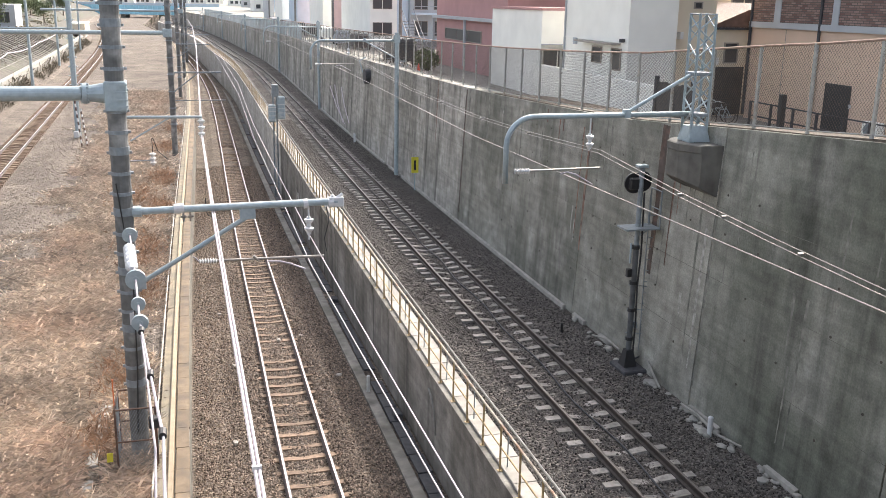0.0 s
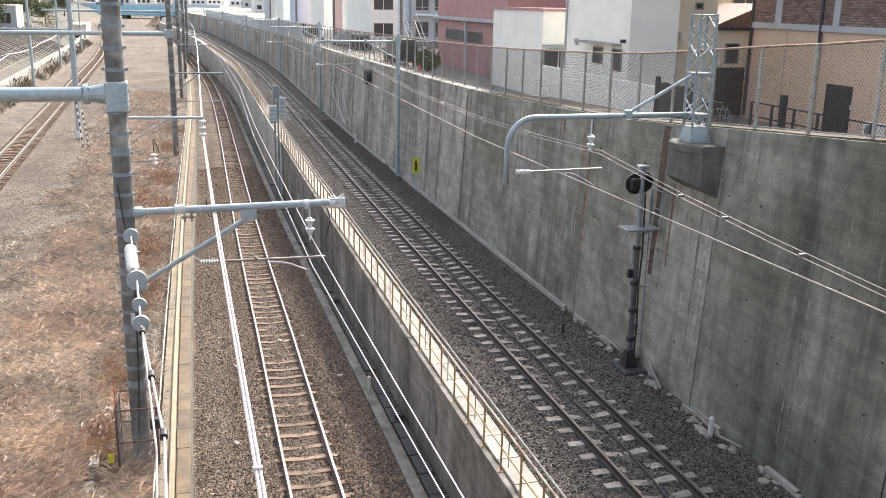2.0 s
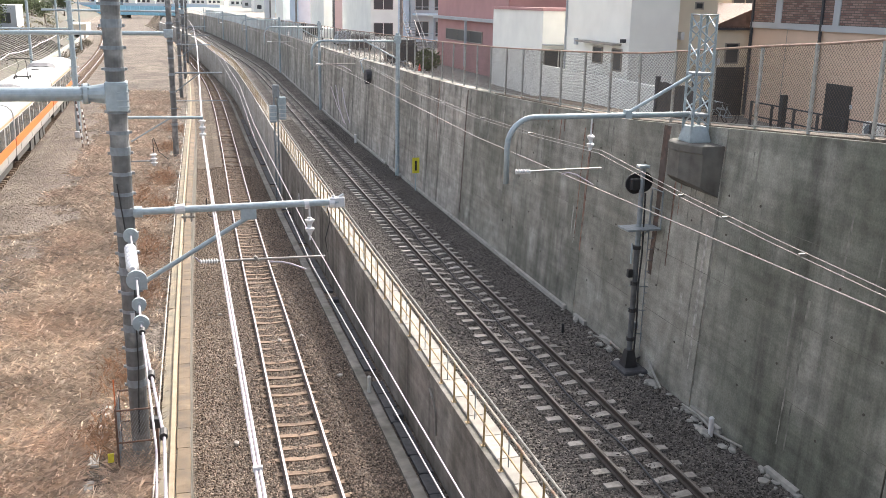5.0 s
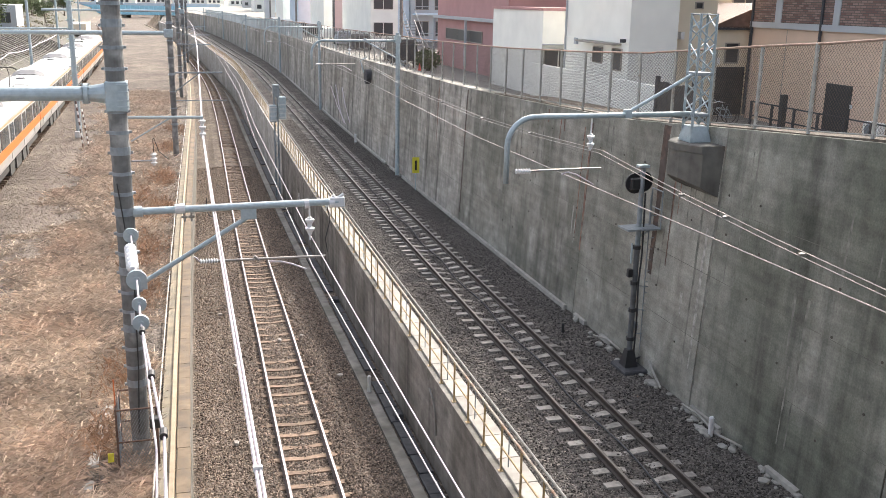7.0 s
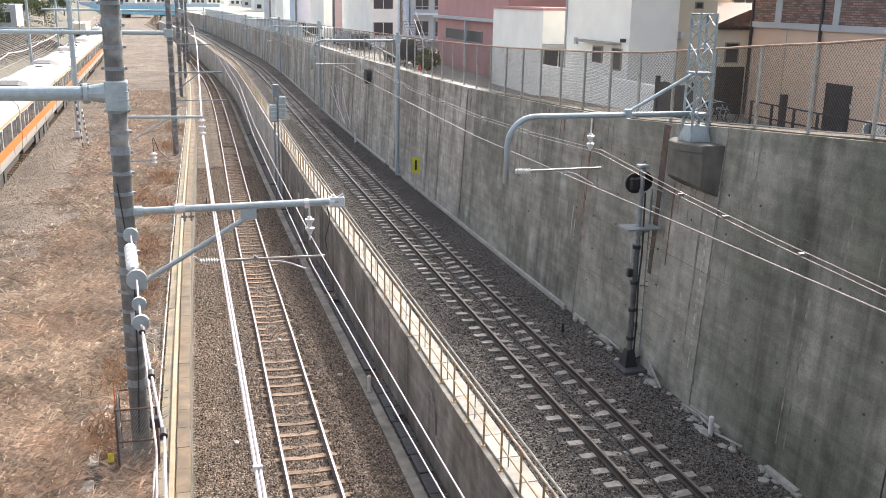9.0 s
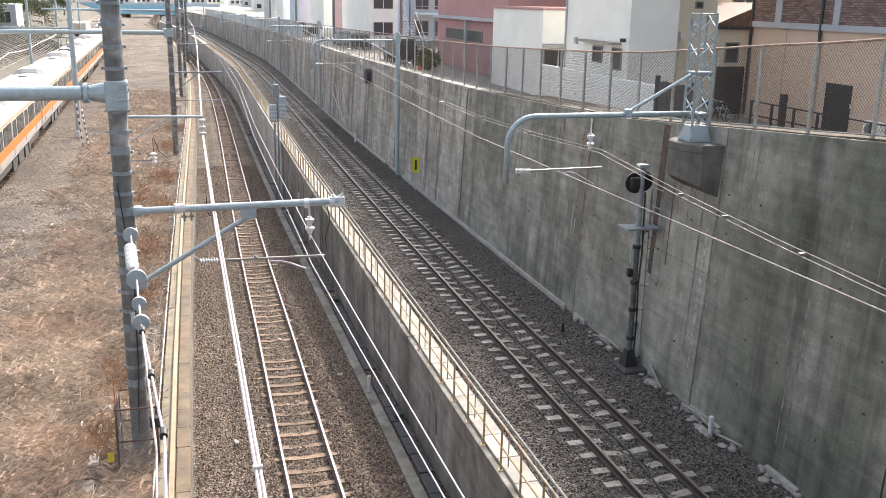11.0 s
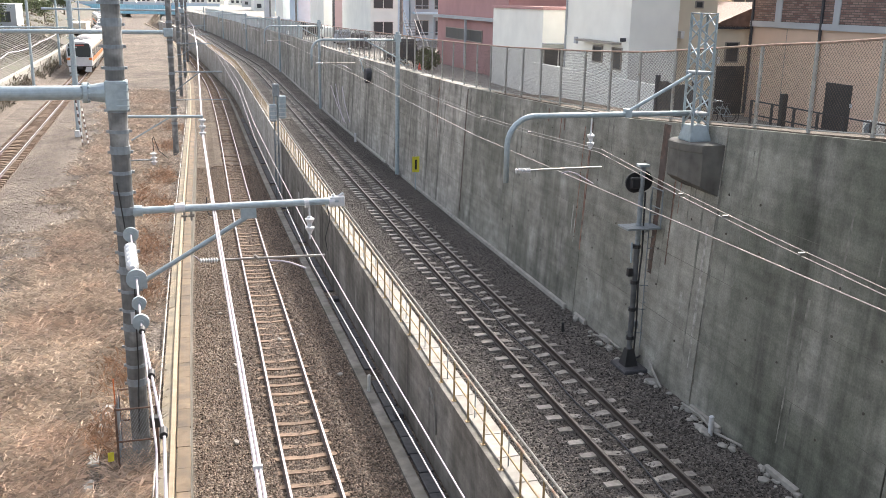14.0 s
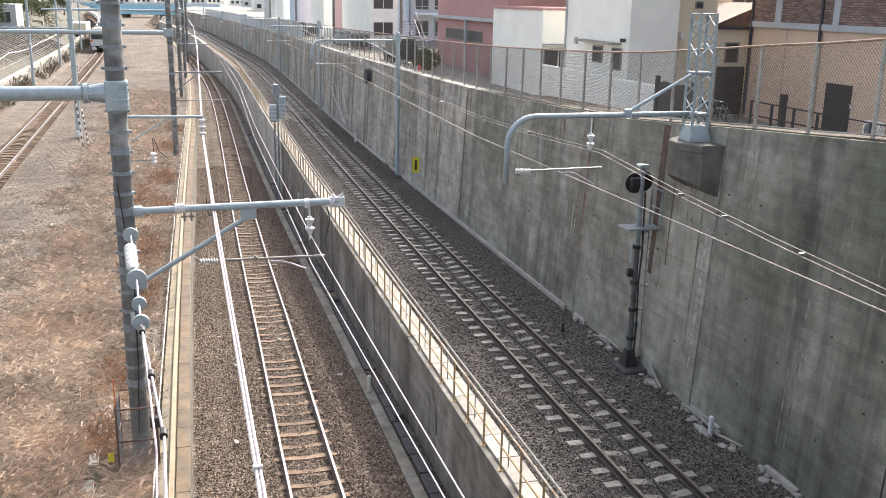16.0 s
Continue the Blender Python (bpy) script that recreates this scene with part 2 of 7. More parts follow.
def box(bm, x0, x1, y0, y1, z0, z1, mi=0, bevel=0.0):
    vs = [bm.verts.new((x, y, z)) for z in (z0, z1) for y in (y0, y1) for x in (x0, x1)]
    fs = []
    for q in ((0, 2, 3, 1), (4, 5, 7, 6), (0, 1, 5, 4), (2, 6, 7, 3), (0, 4, 6, 2), (1, 3, 7, 5)):
        f = bm.faces.new([vs[i] for i in q])
        f.material_index = mi
        fs.append(f)
    if bevel:
        es = list({e for f in fs for e in f.edges})
        bmesh.ops.bevel(bm, geom=es, offset=bevel, segments=1, affect="EDGES")
    return bm


def tube(bm, p, q, r, n=8, r2=None, mi=0):
    p, q = Vector(p), Vector(q)
    r2 = r if r2 is None else r2
    d = (q - p).normalized()
    a = d.orthogonal().normalized()
    b = d.cross(a)
    ring = []
    for c, rr in ((p, r), (q, r2)):
        ring.append([bm.verts.new(c + (a * math.cos(t) + b * math.sin(t)) * rr) for t in [2 * math.pi * i / n for i in range(n)]])
    for i in range(n):
        f = bm.faces.new((ring[0][i], ring[0][(i + 1) % n], ring[1][(i + 1) % n], ring[1][i]))
        f.material_index = mi
    for k in (0, 1):
        f = bm.faces.new(ring[k] if k else ring[k][::-1])
        f.material_index = mi
    return bm


def pipe(bm, pts, r, n=8, mi=0):
    """A round bar along a line of points, in one skin."""
    pts = [Vector(p) for p in pts]
    rings = []
    a = None
    for i, p in enumerate(pts):
        d = (pts[min(i + 1, len(pts) - 1)] - pts[max(i - 1, 0)]).normalized()
        a = d.orthogonal().normalized() if a is None else (a - d * a.dot(d)).normalized()
        b = d.cross(a)
        rings.append([bm.verts.new(p + (a * math.cos(t) + b * math.sin(t)) * r) for t in [2 * math.pi * k / n for k in range(n)]])
    for r0, r1 in zip(rings, rings[1:]):
        for k in range(n):
            f = bm.faces.new((r0[k], r0[(k + 1) % n], r1[(k + 1) % n], r1[k]))
            f.material_index = mi
    bm.faces.new(rings[0][::-1]).material_index = mi
    bm.faces.new(rings[-1]).material_index = mi
    return bm


def loft(bm, sections, closed=True, mi=0, caps=True):
    """Skin over a row of sections with equal numbers of points."""
    rings = [[bm.verts.new(p) for p in s] for s in sections]
    n = len(rings[0])
    for r0, r1 in zip(rings, rings[1:]):
        for k in range(n if closed else n - 1):
            f = bm.faces.new((r0[k], r0[(k + 1) % n], r1[(k + 1) % n], r1[k]))
            f.material_index = mi
    if closed and caps:
        bm.faces.new(rings[0][::-1]).material_index = mi
        bm.faces.new(rings[-1]).material_index = mi
    return bm


# ---- the plan: lines along the cutting ----
def glide(y, ys, vs):
    """Smooth line through a short table of places."""
    y = min(max(y, ys[0]), ys[-1])
    i = max(0, min(len(ys) - 2, int(np.searchsorted(ys, y)) - 1))

    def lean(k):
        a, b = max(0, k - 1), min(len(ys) - 1, k + 1)
        return (vs[b] - vs[a]) / (ys[b] - ys[a])

    h = ys[i + 1] - ys[i]
    u = (y - ys[i]) / h
    return float((2 * u ** 3 - 3 * u * u + 1) * vs[i] + (u ** 3 - 2 * u * u + u) * h * lean(i) + (3 * u * u - 2 * u ** 3) * vs[i + 1] + (u ** 3 - u * u) * h * lean(i + 1))


def sway(y):
    """Sideways drift of the cutting track and the middle wall: straight, easing right, then bending left."""
    return glide(y, (-14, 15, 30, 45, 60, 80, 100, 118, 135, 155, 200, 260, 330), (-0.1, -0.05, 0.05, 0.2, 0.42, 0.75, 1.03, 1.15, 0.78, 0.0, -1.6, -5.0, -11.0))


def edge(y):
    """Sideways drift of the field's edge above the ramp."""
    return glide(y, (-14, 10, 17, 26, 40, 54, 64, 80, 100, 120, 150, 200, 260, 330), (-0.35, -0.1, 0.0, 0.12, 0.38, 0.72, 0.97, 1.37, 1.66, 1.75, 1.4, 0.0, -3.2, -9.2))


def xa(y):
    return glide(y, (-14, 19, 24, 30, 38, 46, 55, 70, 80, 100, 120, 140, 160, 200, 260, 330), (2.3, 2.48, 2.55, 2.66, 2.78, 2.93, 3.13, 3.5, 3.74, 4.12, 4.3, 4.2, 3.7, 2.2, -1.2, -7.2))


def za(y):
    """The ramp runs down, then levels out."""
    return glide(y, (-14, 15, 26, 60, 82, 100, 130, 330), (0.0, 0.0, -0.17, -1.2, -1.65, -1.75, -1.6, -1.6))


def xb(y):
    return 8.35 + sway(y)


def zb(y):
    return 2.0


def xw(y):
    return 10.82 + glide(y, (-14, 20, 45, 60, 80, 100, 118, 135, 155, 200, 260, 330), (0.0, 0.0, 0.03, 0.12, 0.45, 0.92, 1.25, 1.15, 0.55, -1.0, -4.4, -10.3))


def wall_top(y):
    return float(np.interp(y, (-20, 5, 12.8, 14.75, 16.4, 18.4, 21.6, 25.3, 28.7, 32.4, 37.3, 43, 49, 68, 82, 115, 150, 400),
                           (9.2, 8.95, 8.49, 8.31, 8.19, 8.02, 7.75, 7.57, 7.45, 7.32, 7.22, 7.12, 7.07, 6.79, 6.66, 6.2, 5.85, 5.4)))


def lshift(y):
    """Sideways drift of the upper line: straight, then bending left."""
    return 0.0185 * y + max(0.0, y - 140.0) ** 2 / 3800.0


def xl(y):
    return -9.2 - lshift(y)


GRADE_L = 1.0
STREET = 5.85


def steps(y0, y1, near=1.0, far=6.0):
    ys, y = [], y0
    while y < y1:
        ys.append(y)
        y += near + (far - near) * min(1.0, max(0.0, (y - 20) / 120.0))
    return ys + [y1]


Y0, Y1 = -14.0, 330.0


def along(name, profile, mat, y0=Y0, y1=Y1, label="", category="", kind="structure", smooth=False, step=2.0):
    """A strip swept along the line: profile(y) gives its section as (x, z) points."""
    bm = B()
    loft(bm, [[(x, y, z) for x, z in profile(y)] for y in steps(y0, y1, step, 6.0)], closed=True)
    ob = finish(name, bm, mat, smooth=smooth)
    return tagged(ob, label, category, kind=kind)


# ---- ground and large structure ----
def ground_sheet():
    """One sheet to the horizon: field on one side, cutting, street on the other."""
    bm = B()
    rows = []
    ys = [-60, -30] + steps(-14, 330, 2.0, 8.0) + [380, 500, 900, 2500]
    for y in ys:
        yy = min(max(y, -14), 330)
        s = min(yy, 330)
        w = xw(s)
        wz = wall_top(s) - 0.25
        row = [(-2500, 9.0), (-300, 8.0), (-60, 8.0), (-34 - lshift(yy) * 0.6, 7.5), (-22 - lshift(yy) * 0.8, 5.0), (-16.5 - lshift(yy), 3.2), (-14.2 - lshift(yy), 2.0),
               (-12.0 - lshift(yy), GRADE_L - 0.25),
               (xl(yy) - 1.6, GRADE_L - 0.28), (xl(yy) + 1.6, GRADE_L - 0.28), (-7.0 + min(0.0, edge(yy)), GRADE_L - 0.12), (-4.0 + min(0.0, edge(yy)), GRADE_L), (-1.4 + min(0.0, edge(yy)), GRADE_L - 0.05),
               (edge(yy) - 0.25, GRADE_L - 0.1), (edge(yy) - 0.22, za(yy) - 0.2),
               (xa(yy) - 1.7, za(yy) - 0.26), (xa(yy) - 1.25, za(yy) - 0.14), (xa(yy) - 0.78, za(yy) - 0.15), (xa(yy) - 0.68, za(yy) - 0.195), (xa(yy) + 0.68, za(yy) - 0.195),
               (xa(yy) + 0.78, za(yy) - 0.15), (xa(yy) + 1.25, za(yy) - 0.14), (xa(yy) + 1.75, za(yy) - 0.30),
               (5.50 + sway(yy), za(yy) - 0.34), (5.75 + sway(yy), za(yy) - 0.34), (5.76 + sway(yy), zb(yy) - 0.3),
               (xb(yy) - 1.7, zb(yy) - 0.24), (xb(yy) - 1.2, zb(yy) - 0.20), (xb(yy) + 1.2, zb(yy) - 0.20), (xb(yy) + 1.7, zb(yy) - 0.24),
               (w + 0.15, zb(yy) - 0.22), (w + 0.5, zb(yy) - 0.2), (w + 0.75, wz), (w + 6, STREET), (40, STREET), (120, STREET), (2500, STREET)]
        rows.append([(x, y, z) for x, z in row])
    grid = [[bm.verts.new(p) for p in r] for r in rows]
    n = len(rows[0])
    for r0, r1 in zip(grid, grid[1:]):
        for k in range(n - 1):
            f = bm.faces.new((r0[k], r0[k + 1], r1[k + 1], r1[k]))
            f.material_index = 1 if 13 <= k < 25 else 2 if 25 <= k < 31 else 3 if k >= 31 else 4 if k < 6 else 0
    ob = finish("ground", bm, [M_FIELD, M_BALLAST, M_BALLAST_B, M_ASPHALT, M_EARTH])
    return tagged(ob, "gravel field, ballast beds and street ground", "ground", kind="structure")


M_ASPHALT = material("street_asphalt", (0.21, 0.20, 0.18), 0.9, scale=4, amount=0.2, bump=0.3, bump_scale=80)
M_EARTH = material("bank_earth", (0.085, 0.076, 0.064), 0.95, scale=1.4, amount=0.4, bump=0.5, bump_scale=8, second=(0.075, 0.078, 0.052),
                   second_scale=0.3, second_at=0.55)
ground_sheet()


def cutting_wall():
    wall = along("wall_cutting", lambda y: [(xw(y), zb(y) - 0.6), (xw(y) + 0.06 * (wall_top(y) - zb(y)), wall_top(y)),
                                            (xw(y) + 0.06 * (wall_top(y) - zb(y)) + 0.38, wall_top(y)), (xw(y) + 0.8, zb(y) - 0.6)],
                 M_JOINT, label="tall stained grey concrete retaining wall beside the tracks", category="retaining wall", step=1.0)
    return wall


M_JOINT = material("joint_filler", (0.07, 0.06, 0.05), 0.9, scale=6, amount=0.35)
wall_cutting = cutting_wall()
JOINTS = [-13.9, -7.0, -0.8, 5.3, 11.4, 17.35, 24.05, 29.9, 35.9, 42.3, 48.5, 54.7, 61, 67, 73, 79, 85, 91, 97, 103, 110, 117, 124, 131, 138, 146, 154, 162, 170, 180, 190, 200, 215, 230, 250, 270, 300, 329]


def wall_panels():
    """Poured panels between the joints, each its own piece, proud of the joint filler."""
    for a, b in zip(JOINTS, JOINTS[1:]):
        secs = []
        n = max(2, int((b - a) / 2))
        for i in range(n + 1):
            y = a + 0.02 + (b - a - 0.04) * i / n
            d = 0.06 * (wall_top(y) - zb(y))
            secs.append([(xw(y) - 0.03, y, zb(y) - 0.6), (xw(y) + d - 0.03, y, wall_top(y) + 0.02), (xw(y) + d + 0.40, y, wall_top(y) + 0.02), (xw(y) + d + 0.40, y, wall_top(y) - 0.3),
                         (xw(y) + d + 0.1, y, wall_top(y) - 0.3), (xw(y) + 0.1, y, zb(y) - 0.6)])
        part("panel", loft(B(), secs), M_WALL_FRONT if b < 18 else M_WALL_NEAR if b < 36.5 else M_WALL, wall_cutting)


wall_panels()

M_STAIN_RUST = material("rust_stain", (0.17, 0.085, 0.06), 0.9, scale=5, amount=0.4, second=(0.20, 0.15, 0.12), second_scale=6, second_at=0.5)
M_STAIN_DARK = material("damp_stain", (0.15, 0.15, 0.13), 0.9, scale=4, amount=0.4, second=(0.21, 0.205, 0.18), second_scale=5, second_at=0.5)


def wall_stain(y, top, foot, width, mat):
    """A run of rust or damp down the wall face, uneven in width."""
    rng = random.Random(int(y * 100))
    secs = []
    for i in range(9):
        z = top + (foot - top) * i / 8
        w = width * (1.0 - 0.55 * i / 8) * rng.uniform(0.6, 1.2) * 0.5
        x = xw(y) - 0.03 + 0.06 * (z - zb(y) + 0.6) * (wall_top(y) - zb(y)) / (wall_top(y) - zb(y) + 0.6)
        c = y + rng.uniform(-0.012, 0.012)
        secs.append([(x - 0.003, c - w, z), (x - 0.003, c + w, z), (x + 0.02, c + w, z), (x + 0.02, c - w, z)])
    part("stain", loft(B(), secs), mat, wall_cutting)


for row in ((24.5, 7.2, 4.1, 0.10, M_STAIN_RUST), (24.1, 7.2, 5.4, 0.06, M_STAIN_RUST), (26.3, 7.3, 6.6, 0.10, M_STAIN_RUST), (19.2, 6.8, 4.6, 0.07, M_STAIN_RUST),
            (18.95, 6.7, 5.9, 0.05, M_STAIN_RUST), (17.9, 6.9, 2.4, 0.10, M_STAIN_DARK), (14.35, 5.4, 4.2, 0.09, M_STAIN_DARK), (14.2, 4.0, 2.4, 0.06, M_STAIN_DARK),
            (16.4, 6.6, 4.9, 0.06, M_STAIN_DARK), (29.5, 7.1, 4.6, 0.12, M_STAIN_DARK), (33.0, 7.0, 5.0, 0.10, M_STAIN_DARK)):
    wall_stain(*row)
M_STAIN_PALE = material("pale_bloom", (0.36, 0.35, 0.32), 0.9, scale=9, amount=0.35, second=(0.26, 0.255, 0.23), second_scale=7, second_at=0.5)
drip = random.Random(77)
for _ in range(70):
    y = drip.uniform(26, 105)
    top = wall_top(y) - drip.choice((0.02, 0.02, 0.3, 0.9))
    wall_stain(y, top, top - drip.uniform(0.5, 3.6) * (0.6 + 0.4 * drip.random()), drip.uniform(0.05, 0.22), M_STAIN_DARK)
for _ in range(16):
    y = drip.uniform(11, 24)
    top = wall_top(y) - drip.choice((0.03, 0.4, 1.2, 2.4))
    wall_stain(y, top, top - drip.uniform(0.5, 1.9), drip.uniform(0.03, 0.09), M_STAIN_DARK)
for row in ((17.62, 5.9, 2.6, 0.14, M_STAIN_PALE), (24.75, 4.9, 4.0, 0.10, M_STAIN_PALE), (24.55, 4.5, 3.8, 0.07, M_STAIN_PALE), (18.3, 4.2, 3.7, 0.12, M_STAIN_PALE), (31.5, 6.9, 6.2, 0.08, M_STAIN_PALE),
            (19.9, 7.86, 4.2, 0.36, M_RUSTDARK), (24.05, 7.4, 3.7, 0.17, M_STAIN_RUST), (24.0, 7.4, 5.2, 0.08, M_RUSTDARK), (13.95, 5.4, 2.4, 0.07, M_STAIN_DARK), (17.3, 7.0, 2.0, 0.10, M_STAIN_DARK), (40.2, 7.1, 4.2, 0.10, M_STAIN_RUST), (44.3, 7.0, 4.8, 0.09, M_STAIN_DARK)):
    wall_stain(*row)

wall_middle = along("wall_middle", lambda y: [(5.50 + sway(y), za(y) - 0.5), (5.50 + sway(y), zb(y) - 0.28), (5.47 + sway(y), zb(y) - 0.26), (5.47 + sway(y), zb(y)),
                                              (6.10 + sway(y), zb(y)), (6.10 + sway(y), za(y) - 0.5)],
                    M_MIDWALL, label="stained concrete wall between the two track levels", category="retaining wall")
wall_middle.data.materials.append(M_MIDWALL_FAR)
# beyond y 58 the wall takes the paler, more even colour
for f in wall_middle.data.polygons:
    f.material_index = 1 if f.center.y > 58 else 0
along("cable_trough", lambda y: [(4.68 + sway(y), za(y) - 0.4), (4.68 + sway(y), za(y) - 0.23), (4.97 + sway(y), za(y) - 0.23), (4.97 + sway(y), za(y) - 0.4)],
      M_CONCRETE_MID, label="grey concrete cable trough at the wall foot", category="cable trough")


tray = thing("cable_tray", "dark weathered cable covers along the foot of the middle wall", "cable tray", kind="structure")
tray_mesh = None
for i in range(90):
    y = 12.0 + i * 1.0
    if tray_mesh is None:
        ob = part("cover", box(B(), -0.18, 0.18, -0.48, 0.48, 0.0, 0.07, bevel=0.012), M_DARK, tray)
        tray_mesh = ob.data
    elif i % 9 == 5:
        continue
    else:
        ob = new("cover", tray_mesh)
        ob.parent = tray
    ob.matrix_basis = pose(5.23 + sway(y) + random.uniform(-0.02, 0.02), y, za(y) - 0.34 + random.uniform(0, 0.012), math.degrees(math.atan(za(y + 0.5) - za(y - 0.5))), random.uniform(-1.5, 1.5), -math.degrees(math.atan(sway(y + 0.5) - sway(y - 0.5))) + random.uniform(-1, 1))


# ---- tracks ----
def rail(name, xf, zf, side, y0, y1, mats, label):
    """A flat-bottomed rail: foot, web and a worn bright head."""
    def sec(y):
        x, z = xf(y) + side * 0.566, zf(y)
        return [(x - 0.062, z - 0.15), (x - 0.062, z - 0.135), (x - 0.012, z - 0.115), (x - 0.012, z - 0.045), (x - 0.034, z - 0.035), (x - 0.034, z - 0.006),
                (x - 0.024, z), (x + 0.024, z), (x + 0.034, z - 0.006), (x + 0.034, z - 0.035), (x + 0.012, z - 0.045), (x + 0.012, z - 0.115),
                (x + 0.062, z - 0.135), (x + 0.062, z - 0.15)]
    bm = B()
    ys = steps(y0, y1, 1.5, 5.0)
    rings = [[bm.verts.new((x, y, z)) for x, z in sec(y)] for y in ys]
    n = 14
    for r0, r1 in zip(rings, rings[1:]):
        for k in range(n):
            f = bm.faces.new((r0[k], r0[(k + 1) % n], r1[(k + 1) % n], r1[k]))
            f.material_index = 1 if k == 6 else 0
    bm.faces.new(rings[0][::-1])
    bm.faces.new(rings[-1])
    ob = finish(name, bm, mats)
    return ob


def track(name, xf, zf, y0, y1, mats, label):
    t = thing(name, label, "railway track", kind="structure")
    for s in (-1, 1):
        rail("rail", xf, zf, s, y0, y1, mats, "").parent = t
    return t


track_a = track("track_ramp", xa, za, Y0, Y1, [M_RAIL, M_RAILHEAD], "railway track with bright worn rails on brown sleepers")
track_b = track("track_cutting", xb, zb, Y0, Y1, [M_RAIL_B, M_RAILHEAD_B], "railway track with dull dark rails beside the retaining wall")
track_l = track("track_upper", xl, lambda y: GRADE_L, -14, 330, [M_RAIL, M_RAILHEAD], "railway track with bright rails across the gravel field")


# ---- overhead line poles beside the ramp ----
def insulator(bm, p, q, r, ribs, mi=0):
    """A ribbed porcelain insulator from p to q."""
    p, q = Vector(p), Vector(q)
    d = (q - p).normalized()
    a = d.orthogonal().normalized()
    b = d.cross(a)
    rows = [(0.0, 0.45)]
    for i in range(ribs):
        rows += [((i + 0.15) / ribs, 0.5), ((i + 0.25) / ribs, 1.0), ((i + 0.45) / ribs, 0.95), ((i + 0.8) / ribs, 0.5)]
    rows.append((1.0, 0.45))
    loft(bm, [[p.lerp(q, u) + (a * math.cos(k * math.pi / 6) + b * math.sin(k * math.pi / 6)) * r * w for k in range(12)] for u, w in rows])


def round_pole(x, y, z0, z1, r, label, bands=12, group="poles beside the ramp"):
    t = thing("catenary_pole", label, "utility pole", x, y, z0, group=group)
    bm = tube(B(), (0, 0, -0.3), (0, 0, z1 - z0), r * 1.06, 20, r * 0.98)
    part("shaft", bm, M_POLE, t, smooth=False)
    for i in range(bands):
        z = 1.9 + i * (z1 - z0 - 2.4) / bands
        bm = tube(B(), (0, 0, z), (0, 0, z + (0.07 if i % 3 else 0.16)), r * 1.1, 20)
        box(bm, r * 1.02, r * 1.02 + 0.06, -0.03, 0.03, z + 0.01, z + 0.06)
        box(bm, -r * 1.02 - 0.06, -r * 1.02, -0.03, 0.03, z + 0.01, z + 0.06)
        part("band", bm, M_GALV_DARK, t)
    return t


def beam(t, z, x0, x1, r, name="cross_beam"):
    bm = tube(B(), (x0, 0, z), (x1, 0, z), r, 16)
    part(name, bm, M_GALV, t, smooth=False)


P1 = (-1.2, 19.5, 0.7)
pole1 = round_pole(*P1[:2], P1[2], 13.0, 0.18, "tall grey concrete catenary pole with steel bands and pipe brackets", 24)
zz = lambda z: z - P1[2]
# pipe beam across the field, held by a clamp
bm = tube(B(), (-14.0, 0, zz(8.76)), (-0.62, 0, zz(8.76)), 0.14, 20)
part("cross_beam", bm, M_GALV, pole1, "galvanised pipe beam", smooth=False)
bm = tube(B(), (-0.52, 0, zz(8.76)), (-0.60, 0, zz(8.76)), 0.20, 20)
for a in range(8):
    ang = a * math.pi / 4
    tube(bm, (-0.64, 0.175 * math.cos(ang), zz(8.76) + 0.175 * math.sin(ang)), (-0.48, 0.175 * math.cos(ang), zz(8.76) + 0.175 * math.sin(ang)), 0.018, 6)
part("flange", bm, M_GALV, pole1)
bm = tube(B(), (-0.52, 0, zz(8.76)), (-0.14, 0, zz(8.76)), 0.15, 16, 0.21)
box(bm, -0.2, 0.22, -0.22, -0.02, zz(8.42), zz(9.0), bevel=0.02)
box(bm, -0.2, 0.22, 0.02, 0.22, zz(8.42), zz(9.0), bevel=0.02)
for z in (8.5, 8.62, 8.78, 8.92):
    box(bm, 0.02, 0.24, -0.24, -0.21, zz(z), zz(z) + 0.03)
part("beam_clamp", bm, M_GALV, pole1)
# lower bracket over the ramp track
bm = tube(B(), (0.15, 0, zz(6.37)), (4.36, 0, zz(6.42)), 0.075, 14)
tube(bm, (0.12, 0, zz(6.37)), (0.34, 0, zz(6.37)), 0.115, 12)
tube(bm, (0.10, 0, zz(6.2)), (0.10, 0, zz(6.55)), 0.05, 8)
part("bracket_arm", bm, M_GALV, pole1, "galvanised pipe bracket")
bm = tube(B(), (0.22, 0, zz(4.84)), (2.45, 0, zz(6.16)), 0.05, 12)
box(bm, 2.3, 2.62, -0.05, 0.05, zz(6.12), zz(6.34))
box(bm, 0.15, 0.34, -0.04, 0.04, zz(4.72), zz(4.92))
part("bracket_strut", bm, M_GALV, pole1)
for x, w in ((1.08, 0.10), (3.68, 0.05)):
    part("clamp", tube(B(), (x - w, 0, zz(6.39)), (x + w, 0, zz(6.40)), 0.105, 12), M_PORCELAIN, pole1, "pale metal clamp")
bm = tube(B(), (4.16, 0, zz(6.39)), (4.28, 0, zz(6.40)), 0.105, 12)
box(bm, 4.18, 4.5, -0.07, 0.07, zz(6.30), zz(6.52), bevel=0.02)
tube(bm, (4.1, 0, zz(6.32)), (4.48, 0, zz(6.58)), 0.035, 8)
tube(bm, (4.24, 0, zz(6.56)), (4.46, 0, zz(6.30)), 0.035, 8)
part("clamp", bm, M_PORCELAIN, pole1, "pale metal end clamp")
bm = tube(B(), (1.80, 0, zz(5.24)), (4.06, 0, zz(5.22)), 0.026, 10)
tube(bm, (2.55, 0, zz(5.30)), (2.65, 0, zz(5.20)), 0.035, 8)
part("steady_arm", bm, M_WIRE, pole1)
bm = B()
